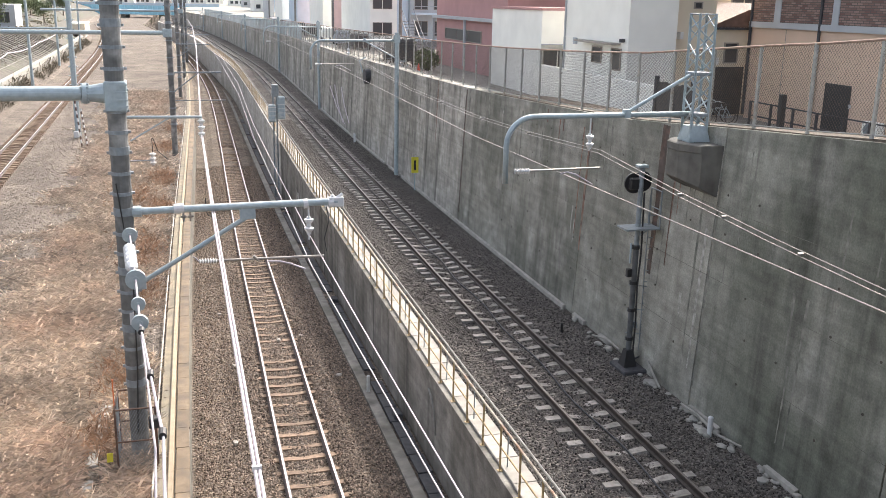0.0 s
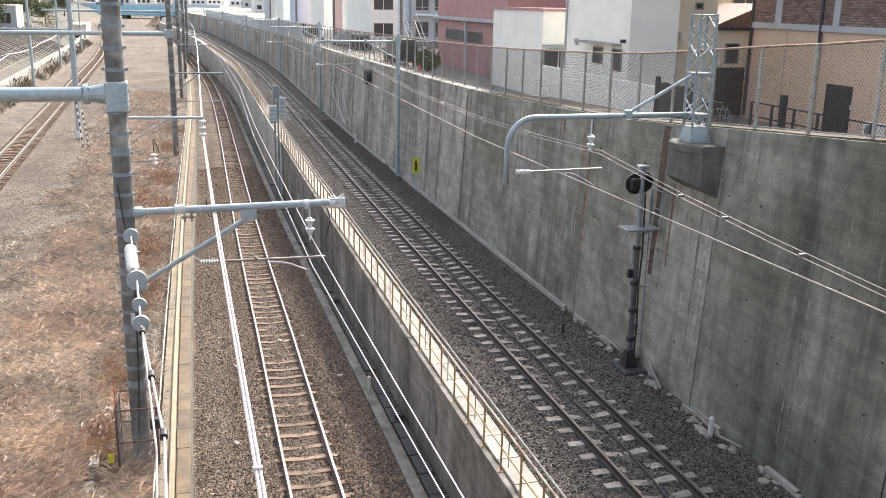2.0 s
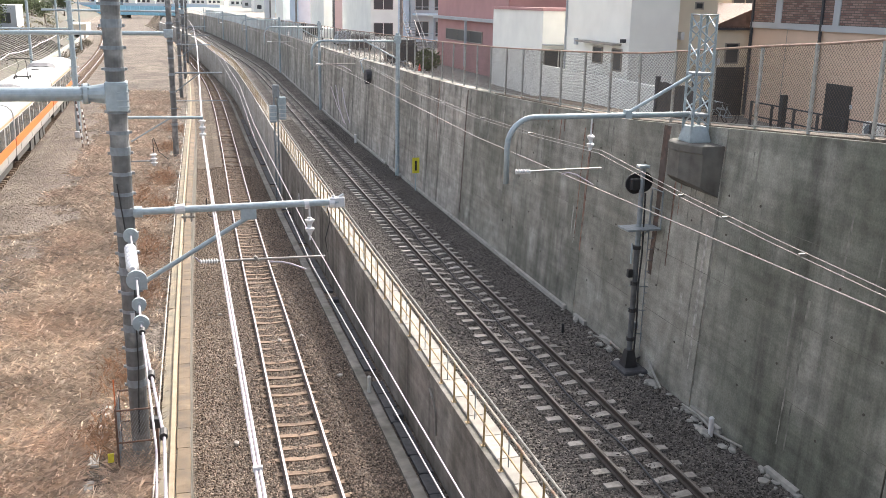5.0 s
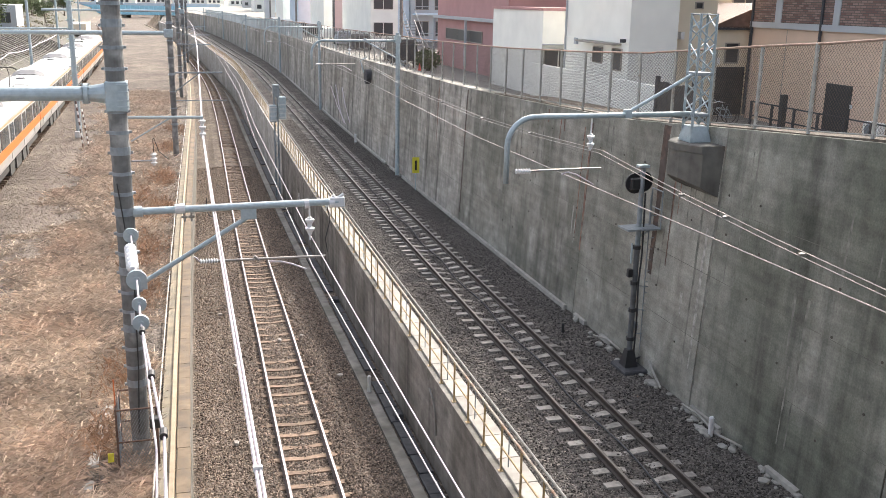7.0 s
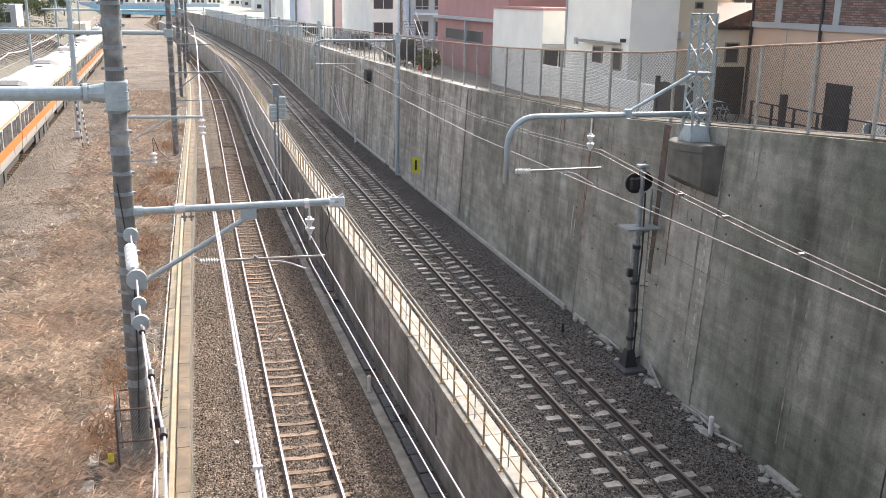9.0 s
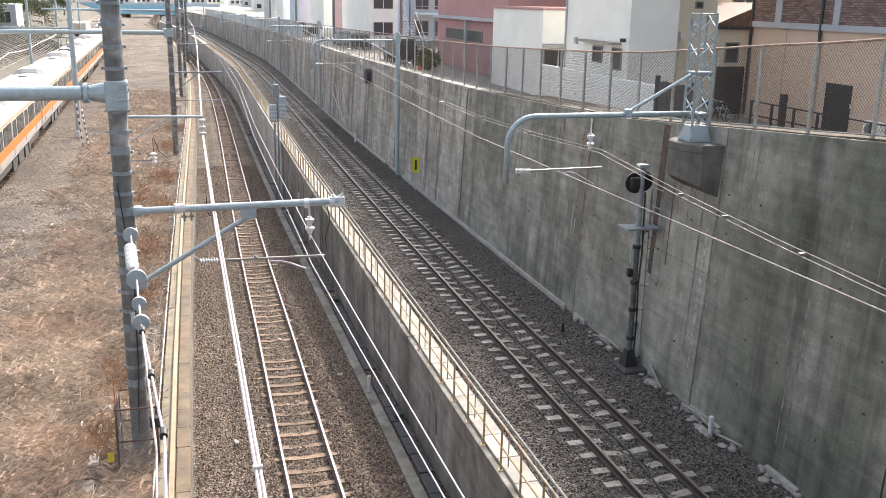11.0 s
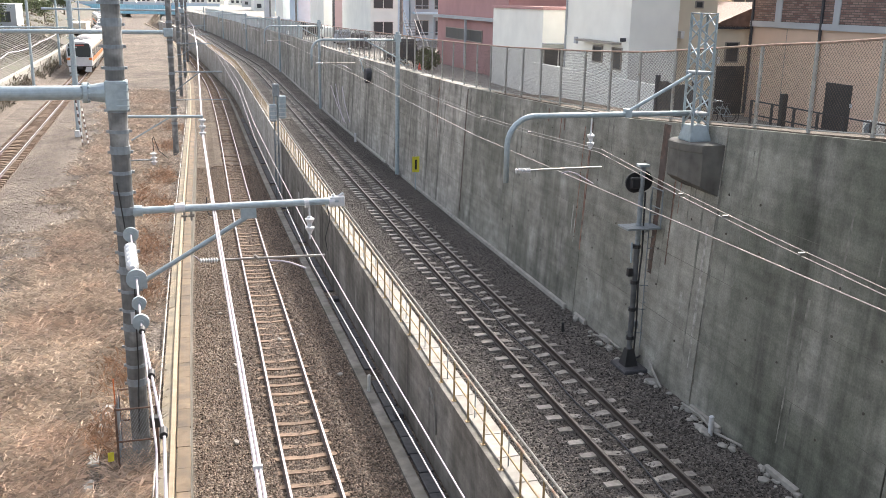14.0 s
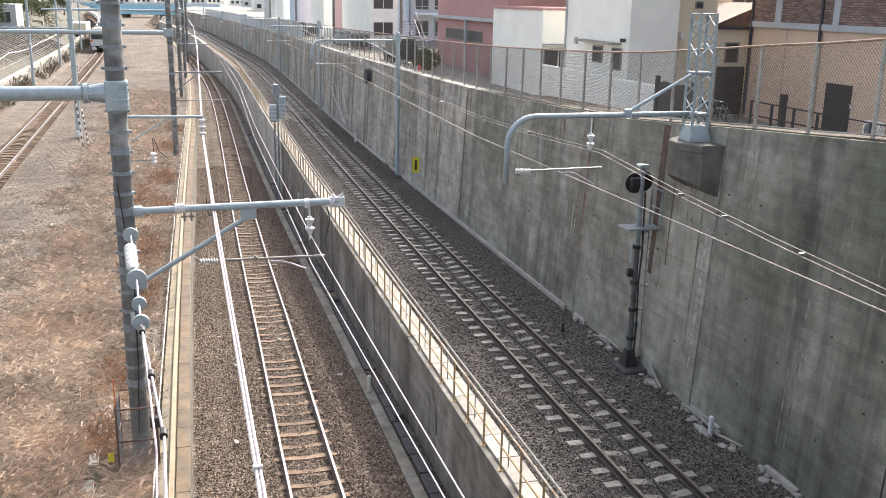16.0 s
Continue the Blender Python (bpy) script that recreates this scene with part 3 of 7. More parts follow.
insulator(bm, (1.42, 0, zz(5.245)), (1.80, 0, zz(5.24)), 0.058, 7)
part("arm_insulator", bm, M_PORCELAIN, pole1, "ribbed white porcelain insulator")
bm = pipe(B(), [(1.42, 0, zz(5.24)), (1.36, 0, zz(5.32)), (1.30, 0, zz(5.36))], 0.016)
part("hanger", bm, M_WIRE_WHITE, pole1)
bm = pipe(B(), [(2.85, -0.05, zz(5.18)), (3.1, -0.2, zz(5.20)), (3.3, -0.3, zz(5.17)), (3.6, -0.35, zz(5.05))], 0.02)
part("steady_hook", bm, M_WIRE_WHITE, pole1)
bm = B()
insulator(bm, (3.74, 0, zz(6.10)), (3.74, 0, zz(5.72)), 0.105, 2)
tube(bm, (3.74, 0, zz(6.36)), (3.74, 0, zz(5.6)), 0.02, 6)
part("hanging_insulator", bm, M_PORCELAIN, pole1, "white porcelain hanging insulator")
bm = B()
for x in (1.16, 1.30):
    tube(bm, (x, 0, zz(6.33)), (x, 0, zz(6.12)), 0.025, 6)
    tube(bm, (x - 0.06, 0, zz(6.22)), (x + 0.06, 0, zz(6.22)), 0.03, 6)
part("wire_clip", bm, M_WIRE, pole1)
bm = box(B(), -0.02, 0.10, -0.205, -0.19, zz(4.02), zz(4.28))
part("plate", bm, M_PORCELAIN, pole1, "small white plate")
bm = pipe(B(), [(-0.10, -0.2, zz(7.0)), (-0.02, -0.21, zz(6.2)), (0.10, -0.21, zz(5.0)), (0.06, -0.2, zz(3.0)), (-0.02, -0.2, zz(1.6))], 0.014, 6)
part("riser_cable", bm, M_BLACK, pole1)
part("drop_wire", pipe(B(), [(4.12, 0, zz(6.34)), (4.18, 0.02, zz(6.0)), (4.08, 0.05, zz(5.6)), (4.12, 0.05, zz(5.3))], 0.012, 5), M_BLACK, pole1)
part("drop_wire", pipe(B(), [(1.62, 0, zz(6.6)), (1.6, 0.02, zz(6.35)), (1.66, 0, zz(6.22)), (1.8, 0, zz(6.18))], 0.012, 5), M_BLACK, pole1)
# guard cage round the foot
cage = thing("guard_cage", "rusty wire mesh cage round the foot of the pole", "cage", -1.22, 19.3, 0.85)
for i, (x, y) in enumerate(((-0.40, -0.55), (0.40, -0.55), (0.40, 0.5), (-0.40, 0.5))):
    part("post", box(B(), x - 0.02, x + 0.02, y - 0.02, y + 0.02, -0.15, 1.55), M_RUST, cage)
for z in (0.05, 0.8, 1.52):
    bm = B()
    for p, q in (((-0.4, -0.55), (0.4, -0.55)), ((0.4, -0.55), (0.4, 0.5)), ((0.4, 0.5), (-0.4, 0.5)), ((-0.4, 0.5), (-0.4, -0.55))):
        tube(bm, (*p, z), (*q, z), 0.02, 6)
    part("frame_bar", bm, M_RUST, cage)
for p, q in (((-0.4, -0.55), (0.4, -0.55)), ((0.4, -0.55), (0.4, 0.5)), ((-0.4, 0.5), (-0.4, -0.55))):
    bm = B()
    a, b = Vector((*p, 0)), Vector((*q, 0))
    for i in range(-14, 15):
        for s in (1, -1):
            u0, u1 = i / 14.0, i / 14.0 + 1.45 * s / (b - a).length * 0.55
            z0, z1 = 0.06, 1.5
            lo, hi = sorted((u0, u1))
            if hi <= 0 or lo >= 1:
                continue
            t0 = max(0.0, (0 - lo) / (hi - lo))
            t1 = min(1.0, (1 - lo) / (hi - lo))
            za0, za1 = (z0 + (z1 - z0) * t0, z0 + (z1 - z0) * t1) if s > 0 else (z1 - (z1 - z0) * t0, z1 - (z1 - z0) * t1)
            pa, pb = a.lerp(b, lo + (hi - lo) * t0), a.lerp(b, lo + (hi - lo) * t1)
            tube(bm, (pa.x, pa.y, za0), (pb.x, pb.y, za1), 0.005, 3)
    part("mesh", bm, M_GALV_DARK, cage)
M_REDORANGE = material("orange_cover", (0.55, 0.16, 0.06), 0.6, scale=9, amount=0.2)
part("orange_strip", box(B(), -0.43, -0.405, -0.3, -0.26, 0.9, 2.1), M_REDORANGE, cage)
part("notice", box(B(), -0.62, -0.5, -0.5, -0.48, 0.35, 0.55), M_SIGN, cage, "small yellow notice")

# the hidden pole behind, with its own bracket
P2 = (-2.35, 40.0)
pole_b = round_pole(*P2, 0.9, 9.3, 0.17, "grey concrete catenary pole with a pipe bracket", 10)
bm = tube(B(), (0.1, 0, 4.9), (3.22, 0, 4.86), 0.06, 12)
tube(bm, (0.34, 0, 3.92), (1.9, 0, 4.84), 0.035, 10)
part("bracket_arm", bm, M_GALV, pole_b)
bm = tube(B(), (0.1, 0, 3.1), (1.1, 0, 3.1), 0.03, 8)
part("side_arm", bm, M_GALV_DARK, pole_b)
bm = B()
insulator(bm, (1.18, 0, 3.42), (1.18, 0, 2.9), 0.14, 3)
part("post_insulator", bm, M_PORCELAIN, pole_b, "white porcelain insulator")
bm = pipe(B(), [(1.18, 0, 3.45), (1.18, 0, 4.0), (1.22, -0.1, 4.05), (1.4, -0.2, 3.5), (1.75, -0.3, 3.2)], 0.018, 6)
part("jumper_cable", bm, M_BLACK, pole_b)
bm = B()
insulator(bm, (3.18, 0, 4.8), (3.18, 0, 4.0), 0.15, 3)
part("hanging_insulator", bm, M_PORCELAIN, pole_b, "white porcelain hanging insulator")

for x, y, top, r in ((-0.40, 60.0, 13.5, 0.17), (0.16, 95.0, 14.0, 0.17), (0.79, 118.0, 14.0, 0.17), (1.5, 150.0, 13.0, 0.16)):
    t = round_pole(x, y, 0.95, top, r, "grey concrete catenary pole beside the ramp", 10)
    zb_ = {60.0: 8.40, 95.0: 8.6, 118.0: 8.75, 150.0: 8.7}[y] - 0.95
    if y in (60.0, 118.0):
        part("cross_beam", tube(B(), (-15.5, 0, zb_), (-0.1, 0, zb_), 0.13, 14), M_GALV, t)
        part("beam_clamp", box(B(), -0.35, 0.2, -0.22, 0.22, zb_ - 0.25, zb_ + 0.25, bevel=0.03), M_GALV, t)
    bm = tube(B(), (0.1, 0, 5.1), (3.0, 0, 5.1), 0.05, 10)
    tube(bm, (0.2, 0, 4.0), (1.6, 0, 5.05), 0.035, 8)
    if y < 95:
        tube(bm, (0.1, 0, 3.4), (3.2, 0, 3.4), 0.03, 8)
    part("bracket_arm", bm, M_GALV_DARK, t)


# ---- wires ----
def wire(name, pts, r, mat, label, sag=0.0, n=6):
    """A hung wire along support points, sagging a little in each span."""
    out = []
    for a, b in zip(pts, pts[1:]):
        a, b = Vector(a), Vector(b)
        for i in range(8):
            u = i / 8
            p = a.lerp(b, u)
            p.z -= sag * 4 * u * (1 - u)
            out.append(p)
    out.append(Vector(pts[-1]))
    ob = finish(name, pipe(B(), out, r, n), mat)
    return tagged(ob, label, "cable")


for dx in (-0.021, 0.021):
    wire("feeder_cable", [(0.52 + dx, -3, 6.15), (0.56 + dx, 19.5, 6.30), (0.84 + dx, 40, 5.0), (1.55 + dx, 80, 6.6), (2.0 + dx, 118, 6.9), (2.3 + dx, 180, 6.2), (0.5 + dx, 260, 6.0)],
         0.0195, M_WIRE_WHITE, "pale sheathed feeder cable strung along the ramp", 0.02)
feeder_clip = [tagged(finish("cable_clamp", box(B(), 0.49, 0.585, y - 0.02, y + 0.02, 6.20, 6.25), M_PORCELAIN), "pale clamp on the feeder cables", "clamp",
                      group="clamps on the feeder cables") for y in (8.35,)]
wire("contact_wire", [(2.7, -4, 5.5), (2.55, 8.66, 5.40), (2.58, 19.5, 5.02), (2.95, 40, 4.85), (3.6, 60, 4.7), (4.1, 95, 4.3), (4.3, 135, 4.0), (3.2, 200, 4.0), (-2, 290, 4.0)],
     0.0095, M_WIRE_WHITE, "bright contact wire over the ramp track", 0.0)
wire("messenger_wire", [(2.75, -4, 5.95), (2.5, 8.0, 5.88), (2.54, 19.5, 5.72), (2.95, 40, 5.45), (3.6, 60, 5.35), (4.1, 95, 5.0), (4.3, 135, 4.8), (3.2, 200, 4.8), (-2, 290, 4.8)],
     0.0095, M_WIRE_WHITE, "bright messenger wire over the ramp track", 0.03)
anchor = thing("anchored_feeder", "pale feeder wire anchored to the pole through insulator discs", "cable", 0, 0, 0)
bm = pipe(B(), [(-1.11, 19.3, 6.0), (-0.86, 15.78, 6.0), (-0.72, 13.55, 5.98), (-0.36, 9.77, 5.97), (-0.1, -3, 6.0)], 0.018, 6)
part("wire", bm, M_WIRE_WHITE, anchor)
bm = pipe(B(), [(-0.72, 13.5, 5.97), (-0.6, 12.0, 5.80), (-0.45, 9.77, 5.82), (-0.2, -3, 5.85)], 0.014, 6)
part("wire", bm, M_WIRE_WHITE, anchor)
for y, r in ((19.0, 0.15), (15.85, 0.17), (14.5, 0.11), (13.6, 0.12)):
    x = float(np.interp(y, (9.77, 13.55, 15.78, 19.3), (-0.36, -0.72, -0.86, -1.11)))
    bm = tube(B(), (x, y - 0.03, 6.0), (x, y + 0.03, 6.0), r, 20)
    tube(bm, (x, y - 0.05, 6.0), (x, y + 0.05, 6.0), r * 0.35, 12)
    part("disc", bm, M_GALV, anchor)
bm = B()
insulator(bm, (-1.06, 18.0, 6.0), (-0.95, 16.5, 6.0), 0.115, 5)
part("insulator", bm, M_PORCELAIN, anchor, "white porcelain insulator stack")
for y in (13.3, 9.85, 11.6):
    x = float(np.interp(y, (9.77, 13.55), (-0.36, -0.72)))
    part("weight", tube(B(), (x, y - 0.08, 5.98), (x, y + 0.08, 5.98), 0.045, 10), M_BLACK, anchor)

# over the upper track
for z, r, name in ((6.12, 0.010, "contact_wire"), (7.1, 0.010, "messenger_wire")):
    wire(name, [(xl(y) + dx, y, z) for y, dx in ((-10, 0.15), (25, -0.15), (69.4, 0.15), (118, -0.15), (165, 0.15), (215, -0.15), (270, 0.15))], r, M_WIRE, "thin overhead wire above the upper track", 0.0 if z < 7 else 0.35)
# over the cutting track
CB = [(8.7, -4, 6.95), (8.65, 9.5, 6.84), (8.62, 18.2, 6.75), (8.65, 27.2, 6.63), (9.0, 49.5, 6.68), (9.6, 80.5, 6.5), (10.1, 118.7, 6.3), (9.9, 160, 6.2), (7.8, 215, 6.2), (2.5, 290, 6.0)]
wire("contact_wire", CB, 0.012, M_WIRE, "thin contact wire over the cutting track")
MB = [(8.7, -6, 7.25), (8.66, 2, 7.02), (8.65, 9.6, 7.09), (8.65, 12, 7.17), (8.65, 14.8, 7.31), (8.62, 18.2, 7.56), (8.64, 22, 7.38), (8.65, 27.2, 7.24), (8.75, 36, 7.24), (8.95, 49.5, 7.62),
      (9.3, 64, 7.2), (9.6, 80.5, 7.35), (9.9, 100, 6.95), (10.1, 118.7, 7.15), (9.9, 160, 7.0), (7.8, 215, 6.9), (2.5, 290, 6.8)]
for dx in (-0.035, 0.035):
    wire("messenger_wire", [(x + dx, y, z + dx * 0.8) for x, y, z in MB], 0.008, M_WIRE, "paired messenger wires over the cutting track", 0.0)
bm = B()
for y in (9.3, 11.24, 13.3, 14.78, 22.5, 26.5, 31):
    zc = float(np.interp(y, [p[1] for p in MB], [p[2] for p in MB]))
    box(bm, 8.59, 8.71, y - 0.025, y + 0.025, zc - 0.02, zc + 0.02)
tagged(finish("wire_clips", bm, M_WIRE), "small bright clips on the paired wires", "wire clips", kind="stuff")


def bracket_mast_arm(t, x_off, z_off, strut_up=True):
    """The bent pipe arm with strut, registration rod and insulators, in its mast's space (the mast stands at the origin)."""
    o = lambda x, z: (x - 10.85 + x_off, 0, z + z_off)
    pts = [o(10.78, 8.34), o(7.1, 8.33)]
    for i in range(1, 9):
        a = math.pi / 2 * i / 8
        pts.append(o(7.1 - 0.60 * math.sin(a), 8.33 - 0.60 * (1 - math.cos(a))))
    pts.append(o(6.5, 6.94))
    part("bent_arm", pipe(B(), pts, 0.058, 12), M_GALV, t, "galvanised bent pipe arm", smooth=True)
    bm = tube(B(), o(9.26, 8.42), o(10.74, 9.22), 0.04, 10) if strut_up else tube(B(), o(9.26, 8.28), o(10.84, 7.45), 0.035, 10)
    box(bm, o(9.2, 0)[0] - 0.07, o(9.2, 0)[0] + 0.07, -0.07, 0.07, o(0, 8.27)[2], o(0, 8.45)[2])
    part("strut", bm, M_GALV, t)
    bm = tube(B(), o(7.05, 7.19), o(8.66, 7.21), 0.022, 8)
    part("registration_rod", bm, M_WIRE, t)
    bm = B()
    insulator(bm, o(6.70, 7.19), o(7.05, 7.19), 0.06, 6)
    part("rod_insulator", bm, M_PORCELAIN, t, "white rod insulator")
    bm = pipe(B(), [o(7.75, 7.10), o(7.9, 7.14), o(8.1, 7.08), o(8.5, 6.85)], 0.016, 6)
    part("steady_hook", bm, M_WIRE_WHITE, t)
    bm = B()
    insulator(bm, o(8.38, 7.95), o(8.38, 7.62), 0.085, 2)
    tube(bm, o(8.38, 8.3), o(8.38, 7.6), 0.018, 6)
    part("hanging_insulator", bm, M_PORCELAIN, t, "white hanging insulator")


# lattice mast on a concrete corbel of the retaining wall
corbel = tagged(finish("corbel", loft(B(), [[(x + dx, y, z + dz) for x, y, dz in ((10.36, 17.98, 0), (10.36, 18.45, 0), (10.62, 18.78, -k * 0.25), (11.55, 18.78, -k), (11.55, 17.35, -k), (10.62, 17.45, -k * 0.25))] for z, dx, k in ((7.74, 0.03, 0), (7.72, 0, 0), (7.58, 0, 0), (7.56, 0.03, 0), (6.98, 0.03, 0.55), (6.93, 0.12, 0.6))]), M_CORBEL),
                "dark stained concrete corbel on the retaining wall", "corbel", kind="structure")
mast = thing("lattice_mast", "pale blue steel lattice mast with a bent pipe arm", "mast", 10.85, 18.2, 7.745)
h0 = 7.745
bm = loft(B(), [[(-0.24, -0.25, 0), (0.26, -0.25, 0), (0.26, 0.25, 0), (-0.24, 0.25, 0)], [(-0.24, -0.25, 0.04), (0.26, -0.25, 0.04), (0.26, 0.25, 0.04), (-0.24, 0.25, 0.04)],
                [(-0.19, -0.19, 0.34), (0.19, -0.19, 0.34), (0.19, 0.19, 0.34), (-0.19, 0.19, 0.34)]])
for sx in (-1, 1):
    for sy in (-1, 1):
        for k in range(4):
            tube(bm, (sx * (0.28 - 0.02 * k) * 1.0, sy * 0.16, 0.05 + 0.07 * k), (sx * (0.30 - 0.025 * k), sy * 0.16, 0.05 + 0.07 * k), 0.012, 5)
part("base_shoe", bm, M_GALV, mast)
for sx in (-1, 1):
    for sy in (-1, 1):
        bm = box(B(), sx * 0.19 - 0.03, sx * 0.19 + 0.03, sy * 0.19 - 0.008, sy * 0.19 + 0.008, 0.1, 2.72)
        box(bm, sx * 0.19 - 0.008, sx * 0.19 + 0.008, sy * 0.19 - 0.03, sy * 0.19 + 0.03, 0.1, 2.72)
        part("leg", bm, M_GALV, mast)
for k in range(8):
    bm = B()
    z0, z1 = 0.36 + k * 0.29, 0.36 + (k + 1) * 0.29
    s = 1 if k % 2 else -1
    for a, b in (((-0.19, -0.2), (0.19, -0.2)), ((-0.19, 0.2), (0.19, 0.2)), ((-0.2, -0.19), (-0.2, 0.19)), ((0.2, -0.19), (0.2, 0.19))):
        p, q = (a, b) if s > 0 else (b, a)
        tube(bm, (*p, z0), (*q, z1), 0.018, 5)
    part("lacing", bm, M_GALV, mast)
for z, h in ((0.58, 0.06), (1.46, 0.06), (2.7, 0.02)):
    part("clamp_plate", box(B(), -0.212, 0.212, -0.212, 0.212, z - h * 0.6, z + h * 0.6, bevel=0.01), M_GALV_DARK, mast)
bracket_mast_arm(mast, 0.0, -h0)

for y, top in ((46.8, 9.0), (76.7, 8.82), (115.8, 8.28), (160.0, 7.8), (205.0, 7.6), (250.0, 7.6)):
    x = xw(y) - 0.16
    z0 = zb(y) - 0.22
    t = thing("wall_mast", "slim galvanised pipe mast against the retaining wall", "mast", x, y, z0, group="masts along the cutting")
    part("shaft", tube(B(), (0, 0, -0.1), (0, 0, top - z0), 0.11, 14), M_GALV, t)
    part("cap", box(B(), -0.15, 0.15, -0.12, 0.12, top - z0 - 0.5, top - z0 - 0.1, bevel=0.02), M_GALV, t)
    bracket_mast_arm(t, 0.0, -z0 + 0.27 - 0.0087 * (y - 46.8), False)

# ---- sleepers ----
def sleeper_mesh(name, L, w, h, dip):
    bm = B()
    secs = []
    for x, s, d in ((-L / 2, 0.9, 0), (-L * 0.22, 1.0, 0.0), (0, 0.82, dip), (L * 0.22, 1.0, 0.0), (L / 2, 0.9, 0)):
        secs.append([(x, -w / 2 * s, -h), (x, -w / 2 * s * 0.85, -d), (x, w / 2 * s * 0.85, -d), (x, w / 2 * s, -h)])
    loft(bm, secs)
    me = bpy.data.meshes.new(name)
    bmesh.ops.recalc_face_normals(bm, faces=bm.faces)
    bm.to_mesh(me)
    bm.free()
    return me


def lay_sleepers(t, xf, zf, y0, count, pitch, mesh, stuff_to, mat, slope=None):
    for i in range(count):
        y = y0 + i * pitch
        ob = new("sleeper", mesh)
        ob.parent = t
        tilt = math.degrees(math.atan((xf(y + 1) - xf(y)))) if slope is None else slope
        ob.matrix_basis = pose(xf(y) + random.uniform(-0.015, 0.015), y + random.uniform(-0.02, 0.02), zf(y) - 0.148 + random.uniform(-0.026, 0.006), 0, 0, -tilt + random.uniform(-0.6, 0.6))
    verts, faces = [], []
    src = [v.co.copy() for v in mesh.vertices]
    polys = [tuple(p.vertices) for p in mesh.polygons]
    y = y0 + count * pitch
    while y < stuff_to:
        m = pose(xf(y), y, zf(y) - 0.148, 0, 0, -math.degrees(math.atan(xf(y + 1) - xf(y))))
        k = len(verts)
        verts += [m @ v for v in src]
        faces += [tuple(j + k for j in p) for p in polys]
        y += pitch
    me = bpy.data.meshes.new("far_sleepers")
    me.from_pydata(verts, [], faces)
    me.materials.append(mat)
    ob = new("far_sleepers", me)
    ob.parent = t
    ob["kind"] = "stuff"


mesh_a = sleeper_mesh("sleeper", 1.9, 0.22, 0.14, 0.03)
mesh_a.materials.append(M_SLEEPER_A)
mesh_b = sleeper_mesh("sleeper", 1.9, 0.24, 0.14, 0.055)
mesh_b.materials.append(M_SLEEPER_B)
mesh_l = sleeper_mesh("sleeper", 2.0, 0.24, 0.14, 0.04)
mesh_l.materials.append(M_SLEEPER_A)
lay_sleepers(track_a, xa, za, 14.64, 180, 0.68, mesh_a, 300, M_SLEEPER_A)
lay_sleepers(track_b, xb, zb, 10.2, 200, 0.598, mesh_b, 300, M_SLEEPER_B)
lay_sleepers(track_l, xl, lambda y: GRADE_L, 46, 150, 0.61, mesh_l, 300, M_SLEEPER_A)

# cable run in the middle of the cutting track
bm = pipe(B(), [(xb(y) + 0.05 + 0.06 * math.sin(y * 1.3), y, zb(y) - 0.155) for y in steps(8, 120, 0.5, 3)], 0.02, 6)
tagged(finish("track_cable", bm, M_DARK), "dark cable lying between the rails", "cable")


# ---- railing on the middle wall ----
railing = thing("railing", "yellow painted steel pipe railing on the middle wall", "railing")
post_mesh = None
for i in range(150):
    y = 8.66 + i * 1.08
    bm = tube(B(), (0, 0, -0.02), (0, 0, 0.95), 0.022, 8)
    box(bm, -0.05, 0.05, -0.05, 0.05, -0.02, 0.012)
    if post_mesh is None:
        ob = part("post", bm, M_YELLOW, railing)
        post_mesh = ob.data
    else:
        bm.free()
        ob = new("post", post_mesh)
        ob.parent = railing
    ob.matrix_basis = pose(5.56 + sway(y), y, zb(y), random.uniform(-1, 1), random.uniform(-1, 1))
for z, m, r in ((0.95, M_RAILTOP, 0.024), (0.50, M_YELLOW, 0.018)):
    part("rail", pipe(B(), [(5.56 + sway(y), y, zb(y) + z) for y in steps(2, 240, 1.27, 5)], r, 8), m, railing)
M_CONDUIT = material("conduit_grey", (0.22, 0.215, 0.20), 0.8, scale=6, amount=0.2)
conduit = tagged(finish("conduit", pipe(B(), [(5.71 + sway(y), y, zb(y) + 0.92) for y in steps(2, 200, 1.27, 5)], 0.024, 6), M_CONDUIT), "thin grey conduit beside the railing", "conduit")
for i in range(40):
    y = 8.66 + i * 2.16
    bm = tube(B(), (0, 0, 0.02), (0, 0, 0.92), 0.012, 6)
    ob = part("bracket", bm, M_GALV_DARK, conduit)
    ob.matrix_basis = pose(5.71 + sway(y), y, zb(y))
# concrete slabs of the walkway, one by one
slab_mesh = bpy.data.meshes.new("slab")
bm = box(B(), -0.23, 0.23, -0.49, 0.49, 0.0, 0.06, bevel=0.008)
bm.to_mesh(slab_mesh)
bm.free()
slab_mesh.materials.append(M_SLAB)
for i in range(200):
    y = 8.0 + i
    ob = new("slab", slab_mesh)
    ob.parent = wall_middle
    ob.matrix_basis = pose(5.835 + sway(y) + random.uniform(-0.008, 0.008), y, zb(y) + 0.002, 0, random.uniform(-0.5, 0.5), -math.degrees(math.atan(sway(y + 1) - sway(y))))

